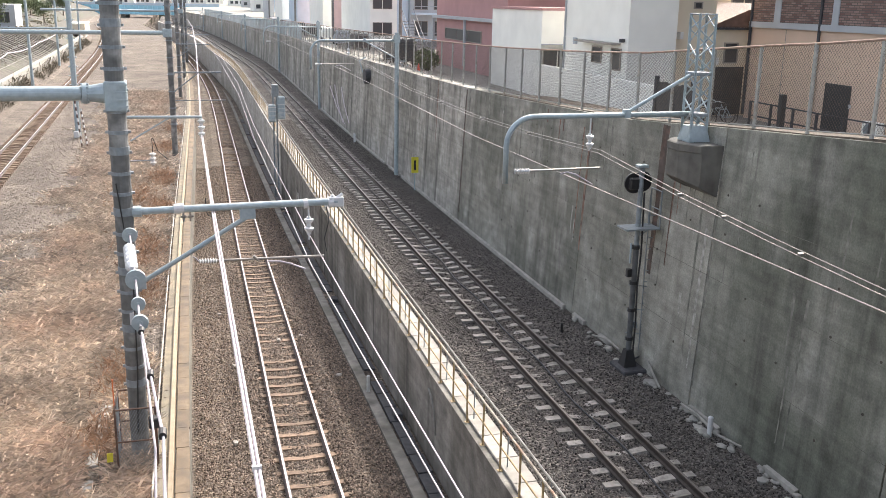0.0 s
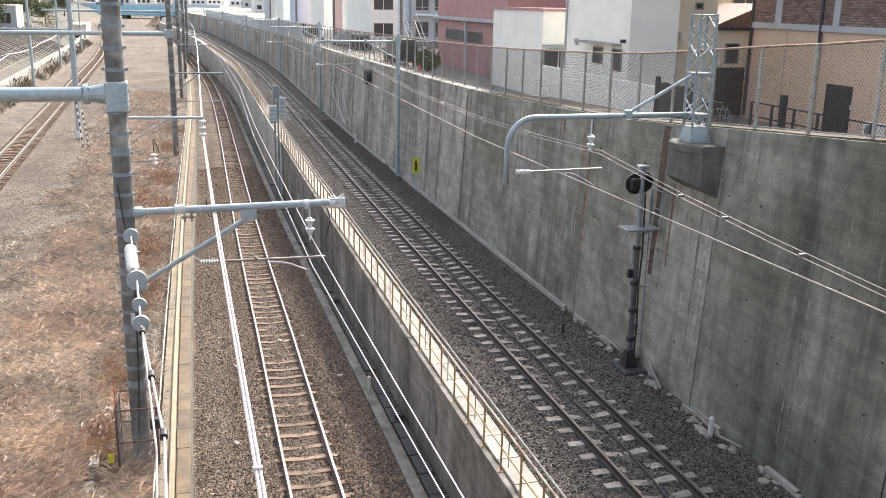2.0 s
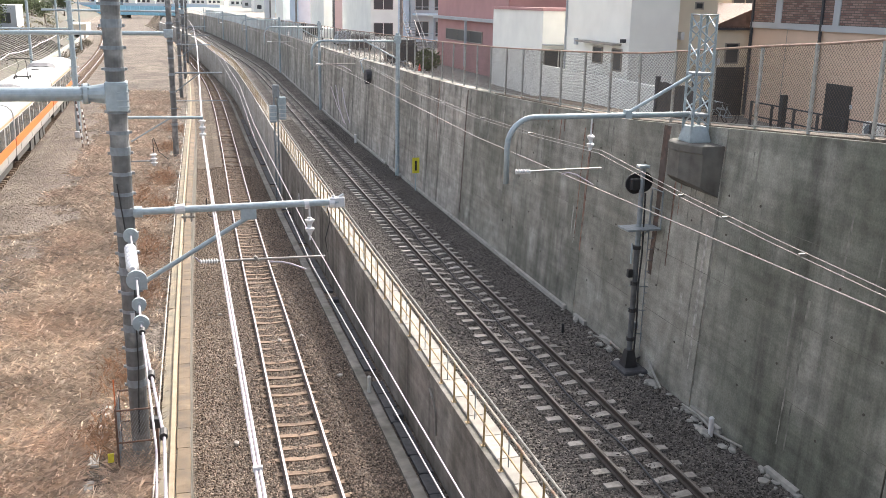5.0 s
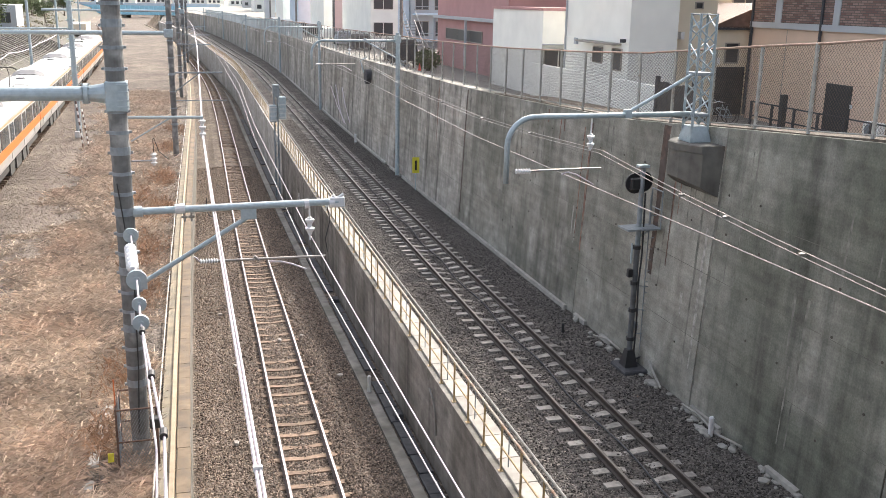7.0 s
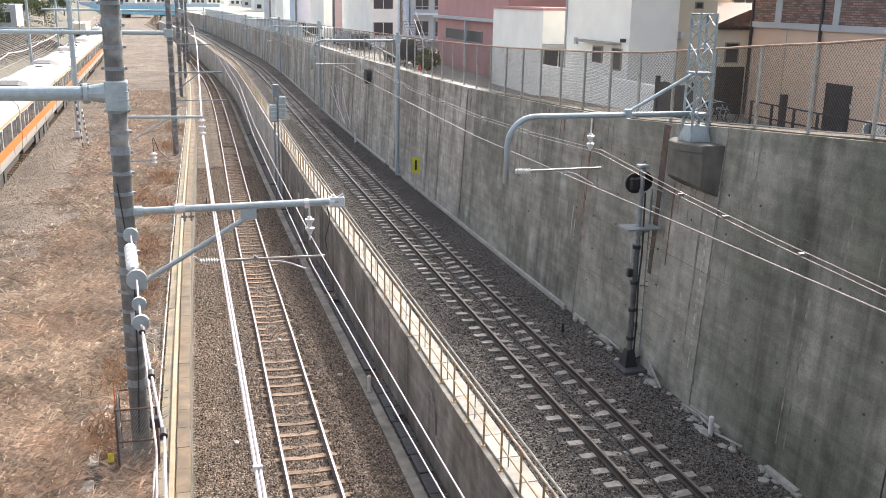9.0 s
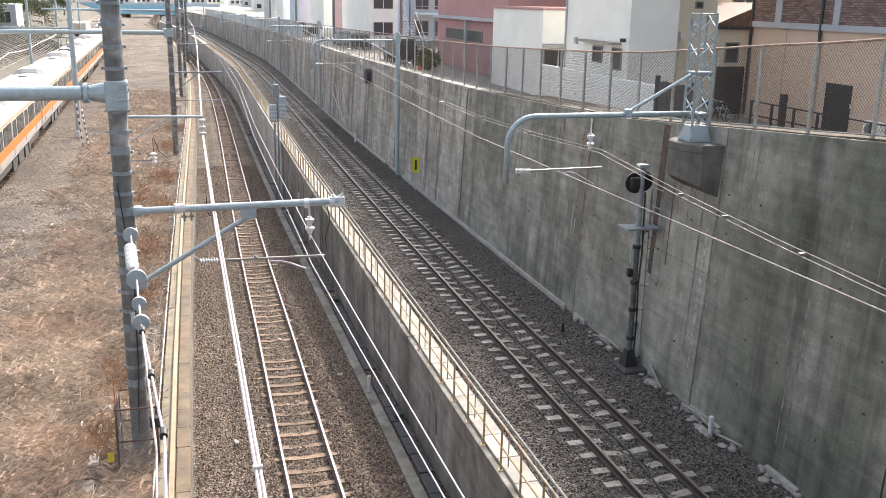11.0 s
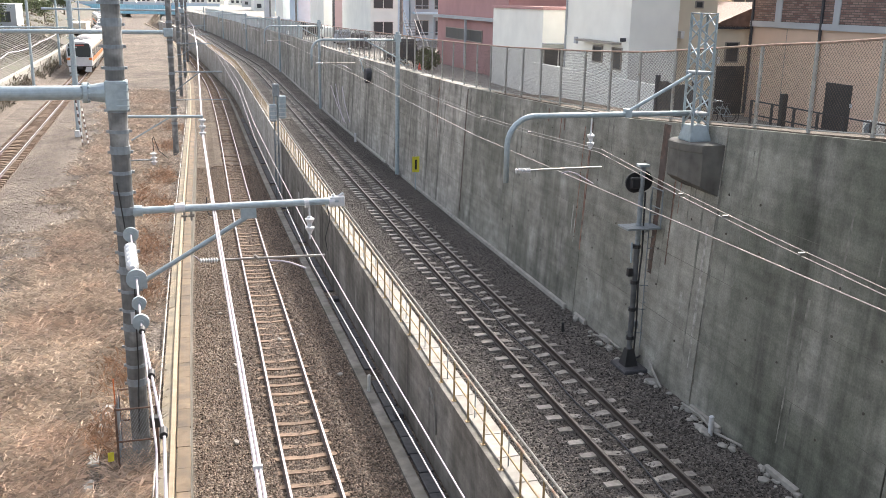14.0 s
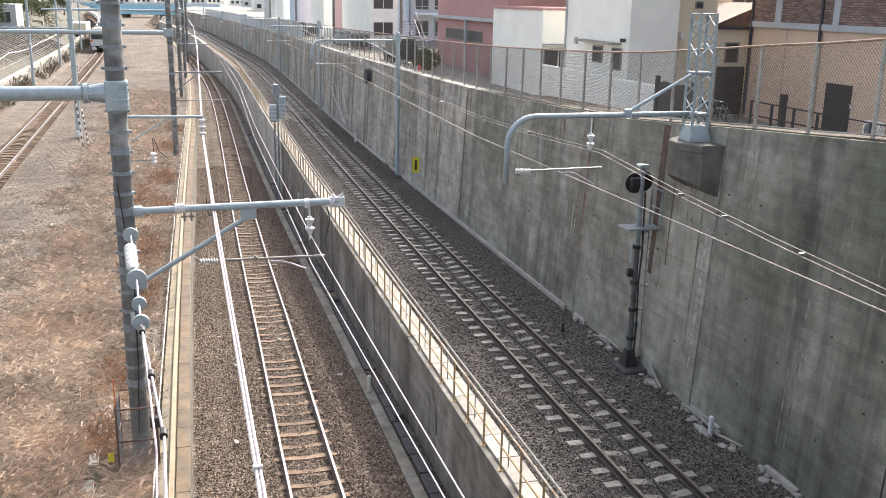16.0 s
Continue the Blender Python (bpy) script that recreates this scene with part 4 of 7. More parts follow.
# ---- strip at the edge of the field: trough lids, cream upstand, pale pipe ----
trough = along("cable_trough", lambda y: [(-0.52 + edge(y), 0.5), (-0.52 + edge(y), 0.97), (-0.21 + edge(y), 0.97), (-0.21 + edge(y), za(y) - 0.5)],
               M_CONCRETE_MID, label="concrete cable trough along the edge of the field", category="cable trough")
lid_mesh = bpy.data.meshes.new("lid")
bm = box(B(), -0.143, 0.143, -0.496, 0.496, 0.0, 0.05, bevel=0.004)
bm.to_mesh(lid_mesh)
bm.free()
lid_mesh.materials.append(M_TROUGH)
for i in range(200):
    y = 8.0 + i
    ob = new("lid", lid_mesh)
    ob.parent = trough
    ob.matrix_basis = pose(-0.357 + edge(y) + random.uniform(-0.012, 0.012), y, 0.972 + random.uniform(0, 0.006), 0, random.uniform(-0.4, 0.4), -math.degrees(math.atan(edge(y + 1) - edge(y))) + random.uniform(-0.5, 0.5))
along("edge_upstand", lambda y: [(-0.64 + edge(y), 0.5), (-0.64 + edge(y), 1.17), (-0.625 + edge(y), 1.18), (-0.53 + edge(y), 1.17), (-0.525 + edge(y), 0.5)],
      M_CREAM, label="cream coloured concrete upstand at the field edge", category="kerb")
along("edge_ledge", lambda y: [(-0.86 + edge(y), 0.5), (-0.86 + edge(y), 1.09 + 0.012 * math.sin(y * 2.3)), (-0.645 + edge(y), 1.11), (-0.645 + edge(y), 0.5)],
      M_LEDGE_EDGE, label="weathered grey concrete ledge behind the cream upstand", category="kerb", step=1.0)
tagged(finish("edge_pipe", pipe(B(), [(-0.93 + edge(y), y, 1.10 + 0.03 * math.sin(y * 0.9)) for y in steps(4, 220, 1.0, 4)], 0.022, 8), M_EDGEPIPE),
       "pale pipe running along the field edge", "pipe")


# ---- commuter train on the upper track ----
M_STEEL = material("stainless_body", (0.50, 0.50, 0.50), 0.38, metal=0.45, scale=3, amount=0.06)
M_ROOF = material("train_roof", (0.43, 0.43, 0.425), 0.6, scale=3, amount=0.06)
M_ORANGE = material("orange_band", (0.66, 0.175, 0.035), 0.45, scale=3, amount=0.06)
M_CREAM_BAND = material("cream_band", (0.52, 0.30, 0.16), 0.5, scale=3, amount=0.06)
M_TRAINGLASS = glass_material("train_glass", (0.035, 0.048, 0.055))
M_UNDER = material("underframe", (0.05, 0.048, 0.045), 0.85, scale=6, amount=0.3)
M_WHITE_FRONT = material("white_front", (0.58, 0.585, 0.59), 0.4, scale=3, amount=0.05)
M_VENT = material("roof_vent", (0.13, 0.13, 0.135), 0.7, scale=5, amount=0.15)
M_LED = bpy.data.materials.new("display_glow")
M_LED.use_nodes = True
_p = M_LED.node_tree.nodes["Principled BSDF"]
_p.inputs["Base Color"].default_value = (0.32, 0.07, 0.06, 1)
_p.inputs["Emission Color"].default_value = (1.0, 0.18, 0.12, 1)
_p.inputs["Emission Strength"].default_value = 0.02

CAR, HW = 20.0, 1.475


def body_section(y, inset=0.0):
    """Half-round roofed car section, heights over the rail."""
    w = HW - inset
    pts = [(-w + 0.05, 0.95), (-w, 1.15), (-w, 3.20), (-w + 0.06, 3.48), (-w + 0.28, 3.69), (-0.7, 3.83), (0, 3.87), (0.7, 3.83), (w - 0.28, 3.69), (w - 0.06, 3.48), (w, 3.20), (w, 1.15), (w - 0.05, 0.95)]
    return [(x, y, z) for x, z in pts]


def car_meshes():
    made = {}

    def keep(name, bm, mat):
        me = bpy.data.meshes.new(name)
        bmesh.ops.recalc_face_normals(bm, faces=bm.faces)
        bm.to_mesh(me)
        bm.free()
        for x in (mat if isinstance(mat, list) else [mat]):
            me.materials.append(x)
        made[name] = me

    bm = loft(B(), [body_section(0.2), body_section(CAR - 0.2)])
    for f in bm.faces:
        c = f.calc_center_median()
        f.material_index = 1 if c.z > 3.3 and abs(f.normal.y) < 0.5 else 0
    keep("body", bm, [M_STEEL, M_ROOF])
    bm = B()
    for s in (-1, 1):
        x0, x1 = sorted((s * (HW - 0.02), s * (HW + 0.03)))
        box(bm, x0, x1, 0.2, CAR - 0.2, 1.50, 1.97)
    keep("waist_band", bm, M_ORANGE)
    bm = B()
    for s in (-1, 1):
        x0, x1 = sorted((s * (HW - 0.02), s * (HW + 0.006)))
        box(bm, x0, x1, 0.2, CAR - 0.2, 3.0, 3.10)
    keep("eaves_band", bm, M_CREAM_BAND)
    bm = box(B(), -HW + 0.12, HW - 0.12, 1.0, CAR - 1.0, 0.55, 0.96)
    for y in (2.2, 4.3, 15.7, 17.8):
        for s in (-1, 1):
            tube(bm, (s * 0.49, y, 0.43), (s * 0.62, y, 0.43), 0.43, 16)
    for y in (3.25, 16.75):
        box(bm, -0.95, 0.95, y - 1.5, y + 1.5, 0.35, 0.62)
    for y, l in ((6.3, 1.6), (8.6, 2.0), (11.3, 1.4), (13.1, 0.8)):
        box(bm, -HW + 0.05, HW - 0.05, y, y + l, 0.30, 0.9)
    keep("underframe", bm, M_UNDER)
    bm = loft(B(), [[(x * 0.98, y, z) for x, z in ((-0.95, 3.62), (-0.85, 3.92 + d), (-0.4, 4.0 + d), (0.4, 4.0 + d), (0.85, 3.92 + d), (0.95, 3.62))] for y, d in ((8.2, -0.22), (8.45, 0), (11.55, 0), (11.8, -0.22))])
    keep("aircon", bm, M_ROOF)
    bm = loft(B(), [[(x, y, z) for x, z in ((-1.12, 3.60), (-0.95, 3.82 + d), (-0.5, 3.97 + d), (0.5, 3.97 + d), (0.95, 3.82 + d), (1.12, 3.60))] for y, d in ((7.55, -0.2), (8.3, 0.04), (8.4, 0.04))])
    keep("aircon_grille", bm, M_VENT)
    bm = tube(B(), (0, 0, 3.66), (0, 0, 3.82), 0.32, 14, 0.26)
    keep("ventilator", bm, M_VENT)
    bm = box(B(), -0.009, 0.02, -0.64, 0.64, 1.12, 3.0)
    keep("door", bm, M_STEEL)
    bm = B()
    for y in (-0.34, 0.34):
        box(bm, 0.0, 0.028, y - 0.26, y + 0.26, 2.0, 2.92, bevel=0.01)
    keep("door_pane", bm, M_TRAINGLASS)
    bm = box(B(), 0.0, 0.024, -1.35, 1.35, 1.99, 2.95, bevel=0.01)
    box(bm, 0.0, 0.03, -0.03, 0.03, 1.99, 2.95)
    keep("window", bm, M_TRAINGLASS)
    bm = box(B(), 0.0, 0.024, -0.55, 0.55, 1.99, 2.95, bevel=0.01)
    keep("window_small", bm, M_TRAINGLASS)
    bm = box(B(), -0.45, 0.45, -0.22, 0.22, 1.0, 3.3)
    keep("gangway", bm, M_UNDER)
    # folded frame pantograph
    bm = B()
    for s in (-1, 1):
        tube(bm, (s * 0.45, -0.6, 3.86), (s * 0.45, 0.6, 3.86), 0.04, 6)
        tube(bm, (s * 0.40, -0.5, 3.9), (s * 0.25, 0.75, 4.55), 0.03, 6)
        tube(bm, (s * 0.25, 0.75, 4.55), (s * 0.3, -0.25, 5.05), 0.025, 6)
        for y in (-0.55, 0.55):
            tube(bm, (s * 0.45, y, 3.62), (s * 0.45, y, 3.86), 0.06, 8)
    for y in (-0.35, -0.15):
        pipe(bm, [(-0.85, y, 4.92), (-0.6, y, 5.06), (0.6, y, 5.06), (0.85, y, 4.92)], 0.03, 6)
    tube(bm, (-0.45, -0.5, 3.88), (0.45, -0.5, 3.88), 0.05, 6)
    keep("pantograph", bm, M_UNDER)
    return made


def build_train():
    t = thing("commuter_train", "ten-car stainless commuter train with orange bands, dark windows and white roofs", "train")
    mm = car_meshes()
    cars = []

    def put(name, mesh, parent, x=0, y=0, z=0, rz=0, label=""):
        ob = new(name, mm[mesh])
        ob.parent = parent
        ob.matrix_basis = pose(x, y, z, 0, 0, rz)
        if label:
            ob["label"] = label
        return ob

    for c in range(10):
        body = put("car_body", "body", t, 0, c * CAR, GRADE_L, 0, "stainless car body")
        cars.append(body)
        put("waist_band", "waist_band", body, 0, 0, 0, 0, "orange waist band")
        put("eaves_band", "eaves_band", body, 0, 0, 0, 0, "pale orange band under the roof")
        put("underframe", "underframe", body, 0, 0, 0, 0, "dark underframe with wheels")
        put("aircon", "aircon", body, 0, 0, 0.14, 0, "white roof air conditioner")
        put("grille", "aircon_grille", body, 0, 0, 0.14, 0, "grey grille")
        for y in (4.2, 13.4):
            put("ventilator", "ventilator", body, 0, y, 0.14)
        for s in (1, -1):
            for k in range(4):
                y = 2.55 + k * 4.97
                put("door", "door", body, s * (HW + 0.004), y, 0, 0 if s > 0 else 180)
                put("door_pane", "door_pane", body, s * (HW + 0.012), y, 0, 0 if s > 0 else 180, "dark door glass")
            for k in range(3):
                put("window", "window", body, s * (HW + 0.004), 5.03 + k * 4.97, 0, 0 if s > 0 else 180, "dark tinted window")
            for y in (0.95, 19.05):
                put("window", "window_small", body, s * (HW + 0.004), y, 0, 0 if s > 0 else 180, "dark tinted window")
        if c < 9:
            put("gangway", "gangway", body, 0, CAR, 0)
        if c in (2, 5, 8):
            put("pantograph", "pantograph", body, 0, 16.6, 0.14, 0, "dark folded pantograph")
    for y, s in ((0.0, 1), (CAR, -1)):
        bm = loft(B(), [[(x * k, 0.35 - d, z) for x, _, z in body_section(0)] for k, d in ((1.0, 0.0), (0.99, 0.35), (0.95, 0.50))])
        face = part("cab_front", bm, M_WHITE_FRONT, cars[0 if s > 0 else 9], "white moulded cab front")
        face.matrix_basis = pose(0, y, 0, 0, 0, 0 if s > 0 else 180)
        bm = loft(B(), [[(-1.18, -0.140, 3.62), (1.18, -0.140, 3.62), (1.33, -0.140, 2.8), (1.26, -0.140, 2.02), (-1.26, -0.140, 2.02), (-1.33, -0.140, 2.8)],
                        [(-1.15, -0.185, 3.59), (1.15, -0.185, 3.59), (1.30, -0.185, 2.8), (1.22, -0.185, 2.05), (-1.22, -0.185, 2.05), (-1.30, -0.185, 2.8)]])
        part("windscreen", bm, M_TRAINGLASS, cars[0 if s > 0 else 9], "large dark windscreen").matrix_basis = face.matrix_basis
        part("destination_display", box(B(), -0.62, 0.62, -0.20, -0.186, 3.36, 3.50), M_LED, cars[0 if s > 0 else 9], "red lit display strip").matrix_basis = face.matrix_basis
        for sx in (-1, 1):
            part("orange_panel", box(B(), min(sx * 1.06, sx * 1.42), max(sx * 1.06, sx * 1.42), -0.16, 0.2, 1.66, 1.98, bevel=0.02), M_ORANGE, cars[0 if s > 0 else 9], "orange corner panel").matrix_basis = face.matrix_basis
            part("skirt", loft(B(), [[(sx * 0.5, yy, 0.32), (sx * 0.68, yy, 0.82), (sx * 1.32, yy, 0.86), (sx * 1.26, yy, 0.26)] for yy in (-0.16, 0.3)]), M_WHITE_FRONT, cars[0 if s > 0 else 9], "pale skirt plate").matrix_basis = face.matrix_basis
        part("coupler", box(B(), -0.28, 0.28, -0.32, 0.3, 0.62, 0.95, bevel=0.04), M_UNDER, cars[0 if s > 0 else 9], "dark coupler").matrix_basis = face.matrix_basis
        part("buffer_gap", box(B(), -1.3, 1.3, -0.10, 0.2, 0.86, 0.955), M_UNDER, cars[0 if s > 0 else 9]).matrix_basis = face.matrix_basis
    return t, cars


train, cars = build_train()


# ---- fence on the wall ----
def fence_x(y):
    return xw(y) + 0.06 * (wall_top(y) - zb(y)) + 0.19


M_FENCE = material("fence_steel", (0.36, 0.36, 0.335), 0.6, metal=0.3, scale=9, amount=0.2, second=(0.26, 0.18, 0.13), second_scale=3, second_at=0.68)
M_LINK = material("chain_link", (0.14, 0.115, 0.095), 0.7, metal=0.2, scale=3, amount=0.2)
M_RUSTRAIL = material("rusty_rail", (0.29, 0.20, 0.155), 0.75, scale=6, amount=0.3)
fence = thing("chain_link_fence", "weathered chain-link fence with grey posts on the retaining wall", "fence")
fence_mesh = None
y = 4.80
while y < 150:
    bm = box(B(), -0.028, 0.028, -0.028, 0.028, -0.15, 1.71)
    if fence_mesh is None:
        ob = part("post", bm, M_FENCE, fence)
        fence_mesh = ob.data
    else:
        bm.free()
        ob = new("post", fence_mesh)
        ob.parent = fence
    ob.matrix_basis = pose(fence_x(y), y, wall_top(y), random.uniform(-0.8, 0.8), random.uniform(-0.8, 0.8), 0)
    y += 1.71
part("top_rail", pipe(B(), [(fence_x(y), y, wall_top(y) + 1.70) for y in steps(4.73, 150, 1.68, 1.68)], 0.026, 6), M_RUSTRAIL, fence, "rusty top rail")
part("bottom_rail", pipe(B(), [(fence_x(y), y, wall_top(y) + 0.10) for y in steps(4.73, 150, 1.68, 1.68)], 0.016, 5), M_FENCE, fence)


def chain_link(y0, y1, pitch, r):
    verts, faces = [], []
    h = 1.6
    y = y0
    while y < y1:
        for s in (1, -1):
            a, b = (y, 0.1), (y + h * 0.9, 0.1 + h)
            if s < 0:
                a, b = (y, 0.1 + h), (y + h * 0.9, 0.1)
            k = len(verts)
            for yy, zz_ in (a, b):
                x = fence_x(yy)
                zt = wall_top(yy) + zz_
                verts += [(x - r, yy, zt), (x + r, yy - r, zt), (x + r, yy + r, zt)]
            faces += [(k, k + 1, k + 4, k + 3), (k + 1, k + 2, k + 5, k + 4), (k + 2, k, k + 3, k + 5)]
        y += pitch
    me = bpy.data.meshes.new("mesh")
    me.from_pydata(verts, [], faces)
    me.materials.append(M_LINK)
    ob = new("mesh", me)
    ob.parent = fence
    ob["kind"] = "stuff"


chain_link(4.0, 34.0, 0.075, 0.0027)
chain_link(34.0, 70.0, 0.12, 0.0022)

M_SOIL = material("soil", (0.085, 0.068, 0.052), 0.95, scale=9, amount=0.4, bump=0.6, bump_scale=25)
along("soil_strip", lambda y: [(xw(y) + 0.06 * (wall_top(y) - zb(y)) + 0.06, wall_top(y)), (xw(y) + 0.06 * (wall_top(y) - zb(y)) + 0.08, wall_top(y) + 0.045), (xw(y) + 0.06 * (wall_top(y) - zb(y)) + 2.4, wall_top(y) - 0.12),
                                (xw(y) + 0.06 * (wall_top(y) - zb(y)) + 2.4, wall_top(y) - 0.6)], M_SOIL, 2, 33,
      label="dark soil and leaf litter on the wall top", category="soil", step=0.5)

# pale noise barrier further along
M_BARRIER = material("barrier_panel", (0.42, 0.48, 0.50), 0.5, scale=0.6, amount=0.12, island=-0.12)
barrier = thing("noise_barrier", "pale blue grey panel barrier on the wall top", "noise barrier")
barrier_mesh = None
for i in range(78):
    y = 98 + i * 2.0
    if barrier_mesh is None:
        ob = part("panel", box(B(), -0.03, 0.03, -0.96, 0.96, 0.0, 1.5, bevel=0.01), M_BARRIER, barrier)
        barrier_mesh = ob.data
    else:
        ob = new("panel", barrier_mesh)
        ob.parent = barrier
    ob.matrix_basis = pose(fence_x(y) + 0.14, y, wall_top(y), 0, 0, -math.degrees(math.atan(sway(y + 1) - sway(y))))
    ob = part("post", box(B(), -0.05, 0.05, -0.04, 0.04, 0, 1.6), M_GALV, barrier)
    ob.matrix_basis = pose(fence_x(y + 1) + 0.14, y + 1, wall_top(y + 1))

# ---- joints, tie holes, stains and drain kerb of the retaining wall ----
M_PATCH = material("mortar_patch", (0.29, 0.28, 0.255), 0.9, scale=5, amount=0.2, bump=0.3, bump_scale=30)


def wall_face(y, z):
    return xw(y) - 0.03 + 0.06 * (z - zb(y) + 0.6) * (wall_top(y) - zb(y)) / (wall_top(y) - zb(y) + 0.6)


def wall_strip(name, y0, z0, z1, w, mat, proud=0.006, slant=0.0, label=""):
    bm = B()
    secs = []
    for z, dy in ((z0, 0), (z1, slant)):
        x = wall_face(y0, z)
        secs.append([(x - proud, y0 + dy - w / 2, z), (x - proud, y0 + dy + w / 2, z), (x + 0.05, y0 + dy + w / 2, z), (x + 0.05, y0 + dy - w / 2, z)])
    loft(bm, secs)
    return part(name, bm, mat, wall_cutting, label)


for yj, z0, z1, w in ((35.92, 2.2, 7.2, 0.13), (19.2, 4.6, 6.6, 0.04), (26.0, 6.9, 7.4, 0.07), (27.3, 7.0, 7.4, 0.08), (40.3, 5.4, 7.2, 0.06)):
    wall_strip("rust_streak", yj, z0, z1, w, M_RUSTDARK if w > 0.12 else M_RUST, 0.005, 0.03)
# form-tie holes
hole_mesh = bpy.data.meshes.new("tie_hole")
bm = tube(B(), (-0.012, 0, 0), (0.03, 0, 0), 0.028, 8)
bm.to_mesh(hole_mesh)
bm.free()
hole_mesh.materials.append(M_JOINT)
rnd = random.Random(5)
for i in range(90):
    y = 9.5 + (i // 5) * 1.25 + rnd.uniform(-0.12, 0.12)
    z = 3.0 + (i % 5) * 0.95 + rnd.uniform(-0.08, 0.08)
    if z > wall_top(y) - 0.4 or rnd.random() < 0.35:
        continue
    ob = new("tie_hole", hole_mesh)
    ob.parent = wall_cutting
    ob.matrix_basis = pose(wall_face(y, z), y, z)
# faint lift lines of the pour
for z in (3.35, 4.9, 6.45):
    bm = loft(B(), [[(wall_face(y, z + d) - 0.004, y, z + d) for d in (-0.004, 0.004)] + [(wall_face(y, z) + 0.03, y, z + 0.008), (wall_face(y, z) + 0.03, y, z - 0.008)] for y in steps(4, 60, 2, 2)])
    part("lift_line", bm, M_LIFT, wall_cutting)
# kerb, broken in places, and rubble
for a, b in ((12.0, 12.9), (13.3, 14.3), (16.0, 17.2), (21.3, 22.0), (23.0, 23.8), (24.5, 46.0), (46.4, 49.0), (50.2, 78.0), (79, 130)):
    along("drain_kerb", lambda y: [(xw(y) - 0.13, zb(y) - 0.35), (xw(y) - 0.10, zb(y) - 0.12 + 0.02 * math.sin(y * 3.1)), (xw(y) - 0.02, zb(y) - 0.10), (xw(y) - 0.02, zb(y) - 0.35)], M_PATCH, a, b,
          label="pale broken concrete kerb at the foot of the wall", category="kerb", step=0.5)


def rock(bm, x, y, z, s, rng):
    vs = bmesh.ops.create_icosphere(bm, subdivisions=1, radius=1.0)["verts"]
    sc = Vector((rng.uniform(0.6, 1.2), rng.uniform(0.7, 1.4), rng.uniform(0.4, 0.8))) * s
    q = Euler((rng.uniform(0, 3), rng.uniform(0, 3), rng.uniform(0, 3))).to_matrix()
    for v in vs:
        v.co = q @ Vector(v.co * rng.uniform(0.75, 1.1))
        v.co = Vector((v.co.x * sc.x, v.co.y * sc.y, v.co.z * sc.z)) + Vector((x, y, z))


for i in range(60):
    y = rnd.choice((rnd.uniform(12.5, 17.6), rnd.uniform(12.5, 19), rnd.uniform(18, 25)))
    s = rnd.uniform(0.05, 0.14)
    bm = B()
    rock(bm, 0, 0, 0, s, rnd)
    ob = tagged(finish("rubble_block", bm, M_PATCH), "pale broken concrete lump at the wall foot", "rubble", group="rubble at the wall foot")
    ob.location = (xw(y) - rnd.uniform(0.1, 0.42), y, zb(y) - 0.22 + s * 0.3)
for pts in ([(10.66, 15.0, 1.95), (10.55, 15.8, 1.88), (10.62, 16.6, 1.93), (10.6, 17.3, 1.9)], [(10.5, 21.9, 1.9), (10.62, 21.3, 2.0), (10.66, 20.6, 1.95)],
            [(10.85, 19.4, 2.1), (10.7, 18.9, 2.02), (10.6, 18.3, 1.86)]):
    tagged(finish("broken_pipe", pipe(B(), pts, 0.028, 6), M_PATCH), "broken pale pipe lying along the wall foot", "pipe", group="broken pipes")

M_SIGPOLE = material("signal_pole_paint", (0.09, 0.095, 0.10), 0.6, scale=6, amount=0.3)
# ---- signal post in front of the wall ----
sig = thing("signal_post", "dark signal post with a round backboard and platform", "railway signal", 10.5, 19.8, 1.78)
part("pole", tube(B(), (0, 0, 0), (0.01, 0, 3.2), 0.07, 12), M_SIGPOLE, sig)
part("upper_pole", tube(B(), (0.01, 0, 3.2), (0.02, 0, 5.15), 0.062, 12), M_GALV_DARK, sig, "galvanised upper tube")
part("cap", box(B(), -0.12, 0.14, -0.1, 0.1, 5.1, 5.17, bevel=0.01), M_GALV, sig)
bm = tube(B(), (-0.10, 0.12, 4.70), (-0.10, 0.16, 4.70), 0.25, 24)
part("backboard", bm, M_BLACK, sig, "round black backboard")
bm = tube(B(), (0.14, 0.17, 4.72), (0.14, 0.21, 4.72), 0.25, 20)
part("backboard", bm, M_BLACK, sig, "round black backboard")
part("lamp_housing", box(B(), -0.26, 0.02, -0.02, 0.14, 4.56, 4.84, bevel=0.03), M_BLACK, sig)
bm = box(B(), -0.42, 0.46, -0.3, 0.25, 3.62, 3.66)
tube(bm, (0.0, 0, 3.4), (0.44, 0, 3.62), 0.02, 6)
part("platform", bm, M_GALV_DARK, sig)
for p, q in (((0.44, -0.28), (0.44, 0.24)),):
    bm = B()
    for a in (p, q):
        tube(bm, (*a, 3.66), (*a, 4.55), 0.018, 6)
    tube(bm, (*p, 4.55), (*q, 4.55), 0.018, 6)
    tube(bm, (*p, 4.1), (*q, 4.1), 0.014, 6)
    part("guard_rail", bm, M_GALV_DARK, sig)
for x in (0.34, 0.56):
    part("ladder_rail", tube(B(), (x, 0.1, 0.0), (x, 0.1, 4.4), 0.014, 6), M_GALV_DARK, sig)
for i in range(14):
    part("rung", tube(B(), (0.34, 0.1, 0.25 + i * 0.28), (0.56, 0.1, 0.25 + i * 0.28), 0.010, 5), M_GALV_DARK, sig)
part("cable_tube", tube(B(), (-0.14, -0.02, 2.75), (-0.14, -0.02, 3.25), 0.024, 10), M_GALV, sig, "pale cable tube")
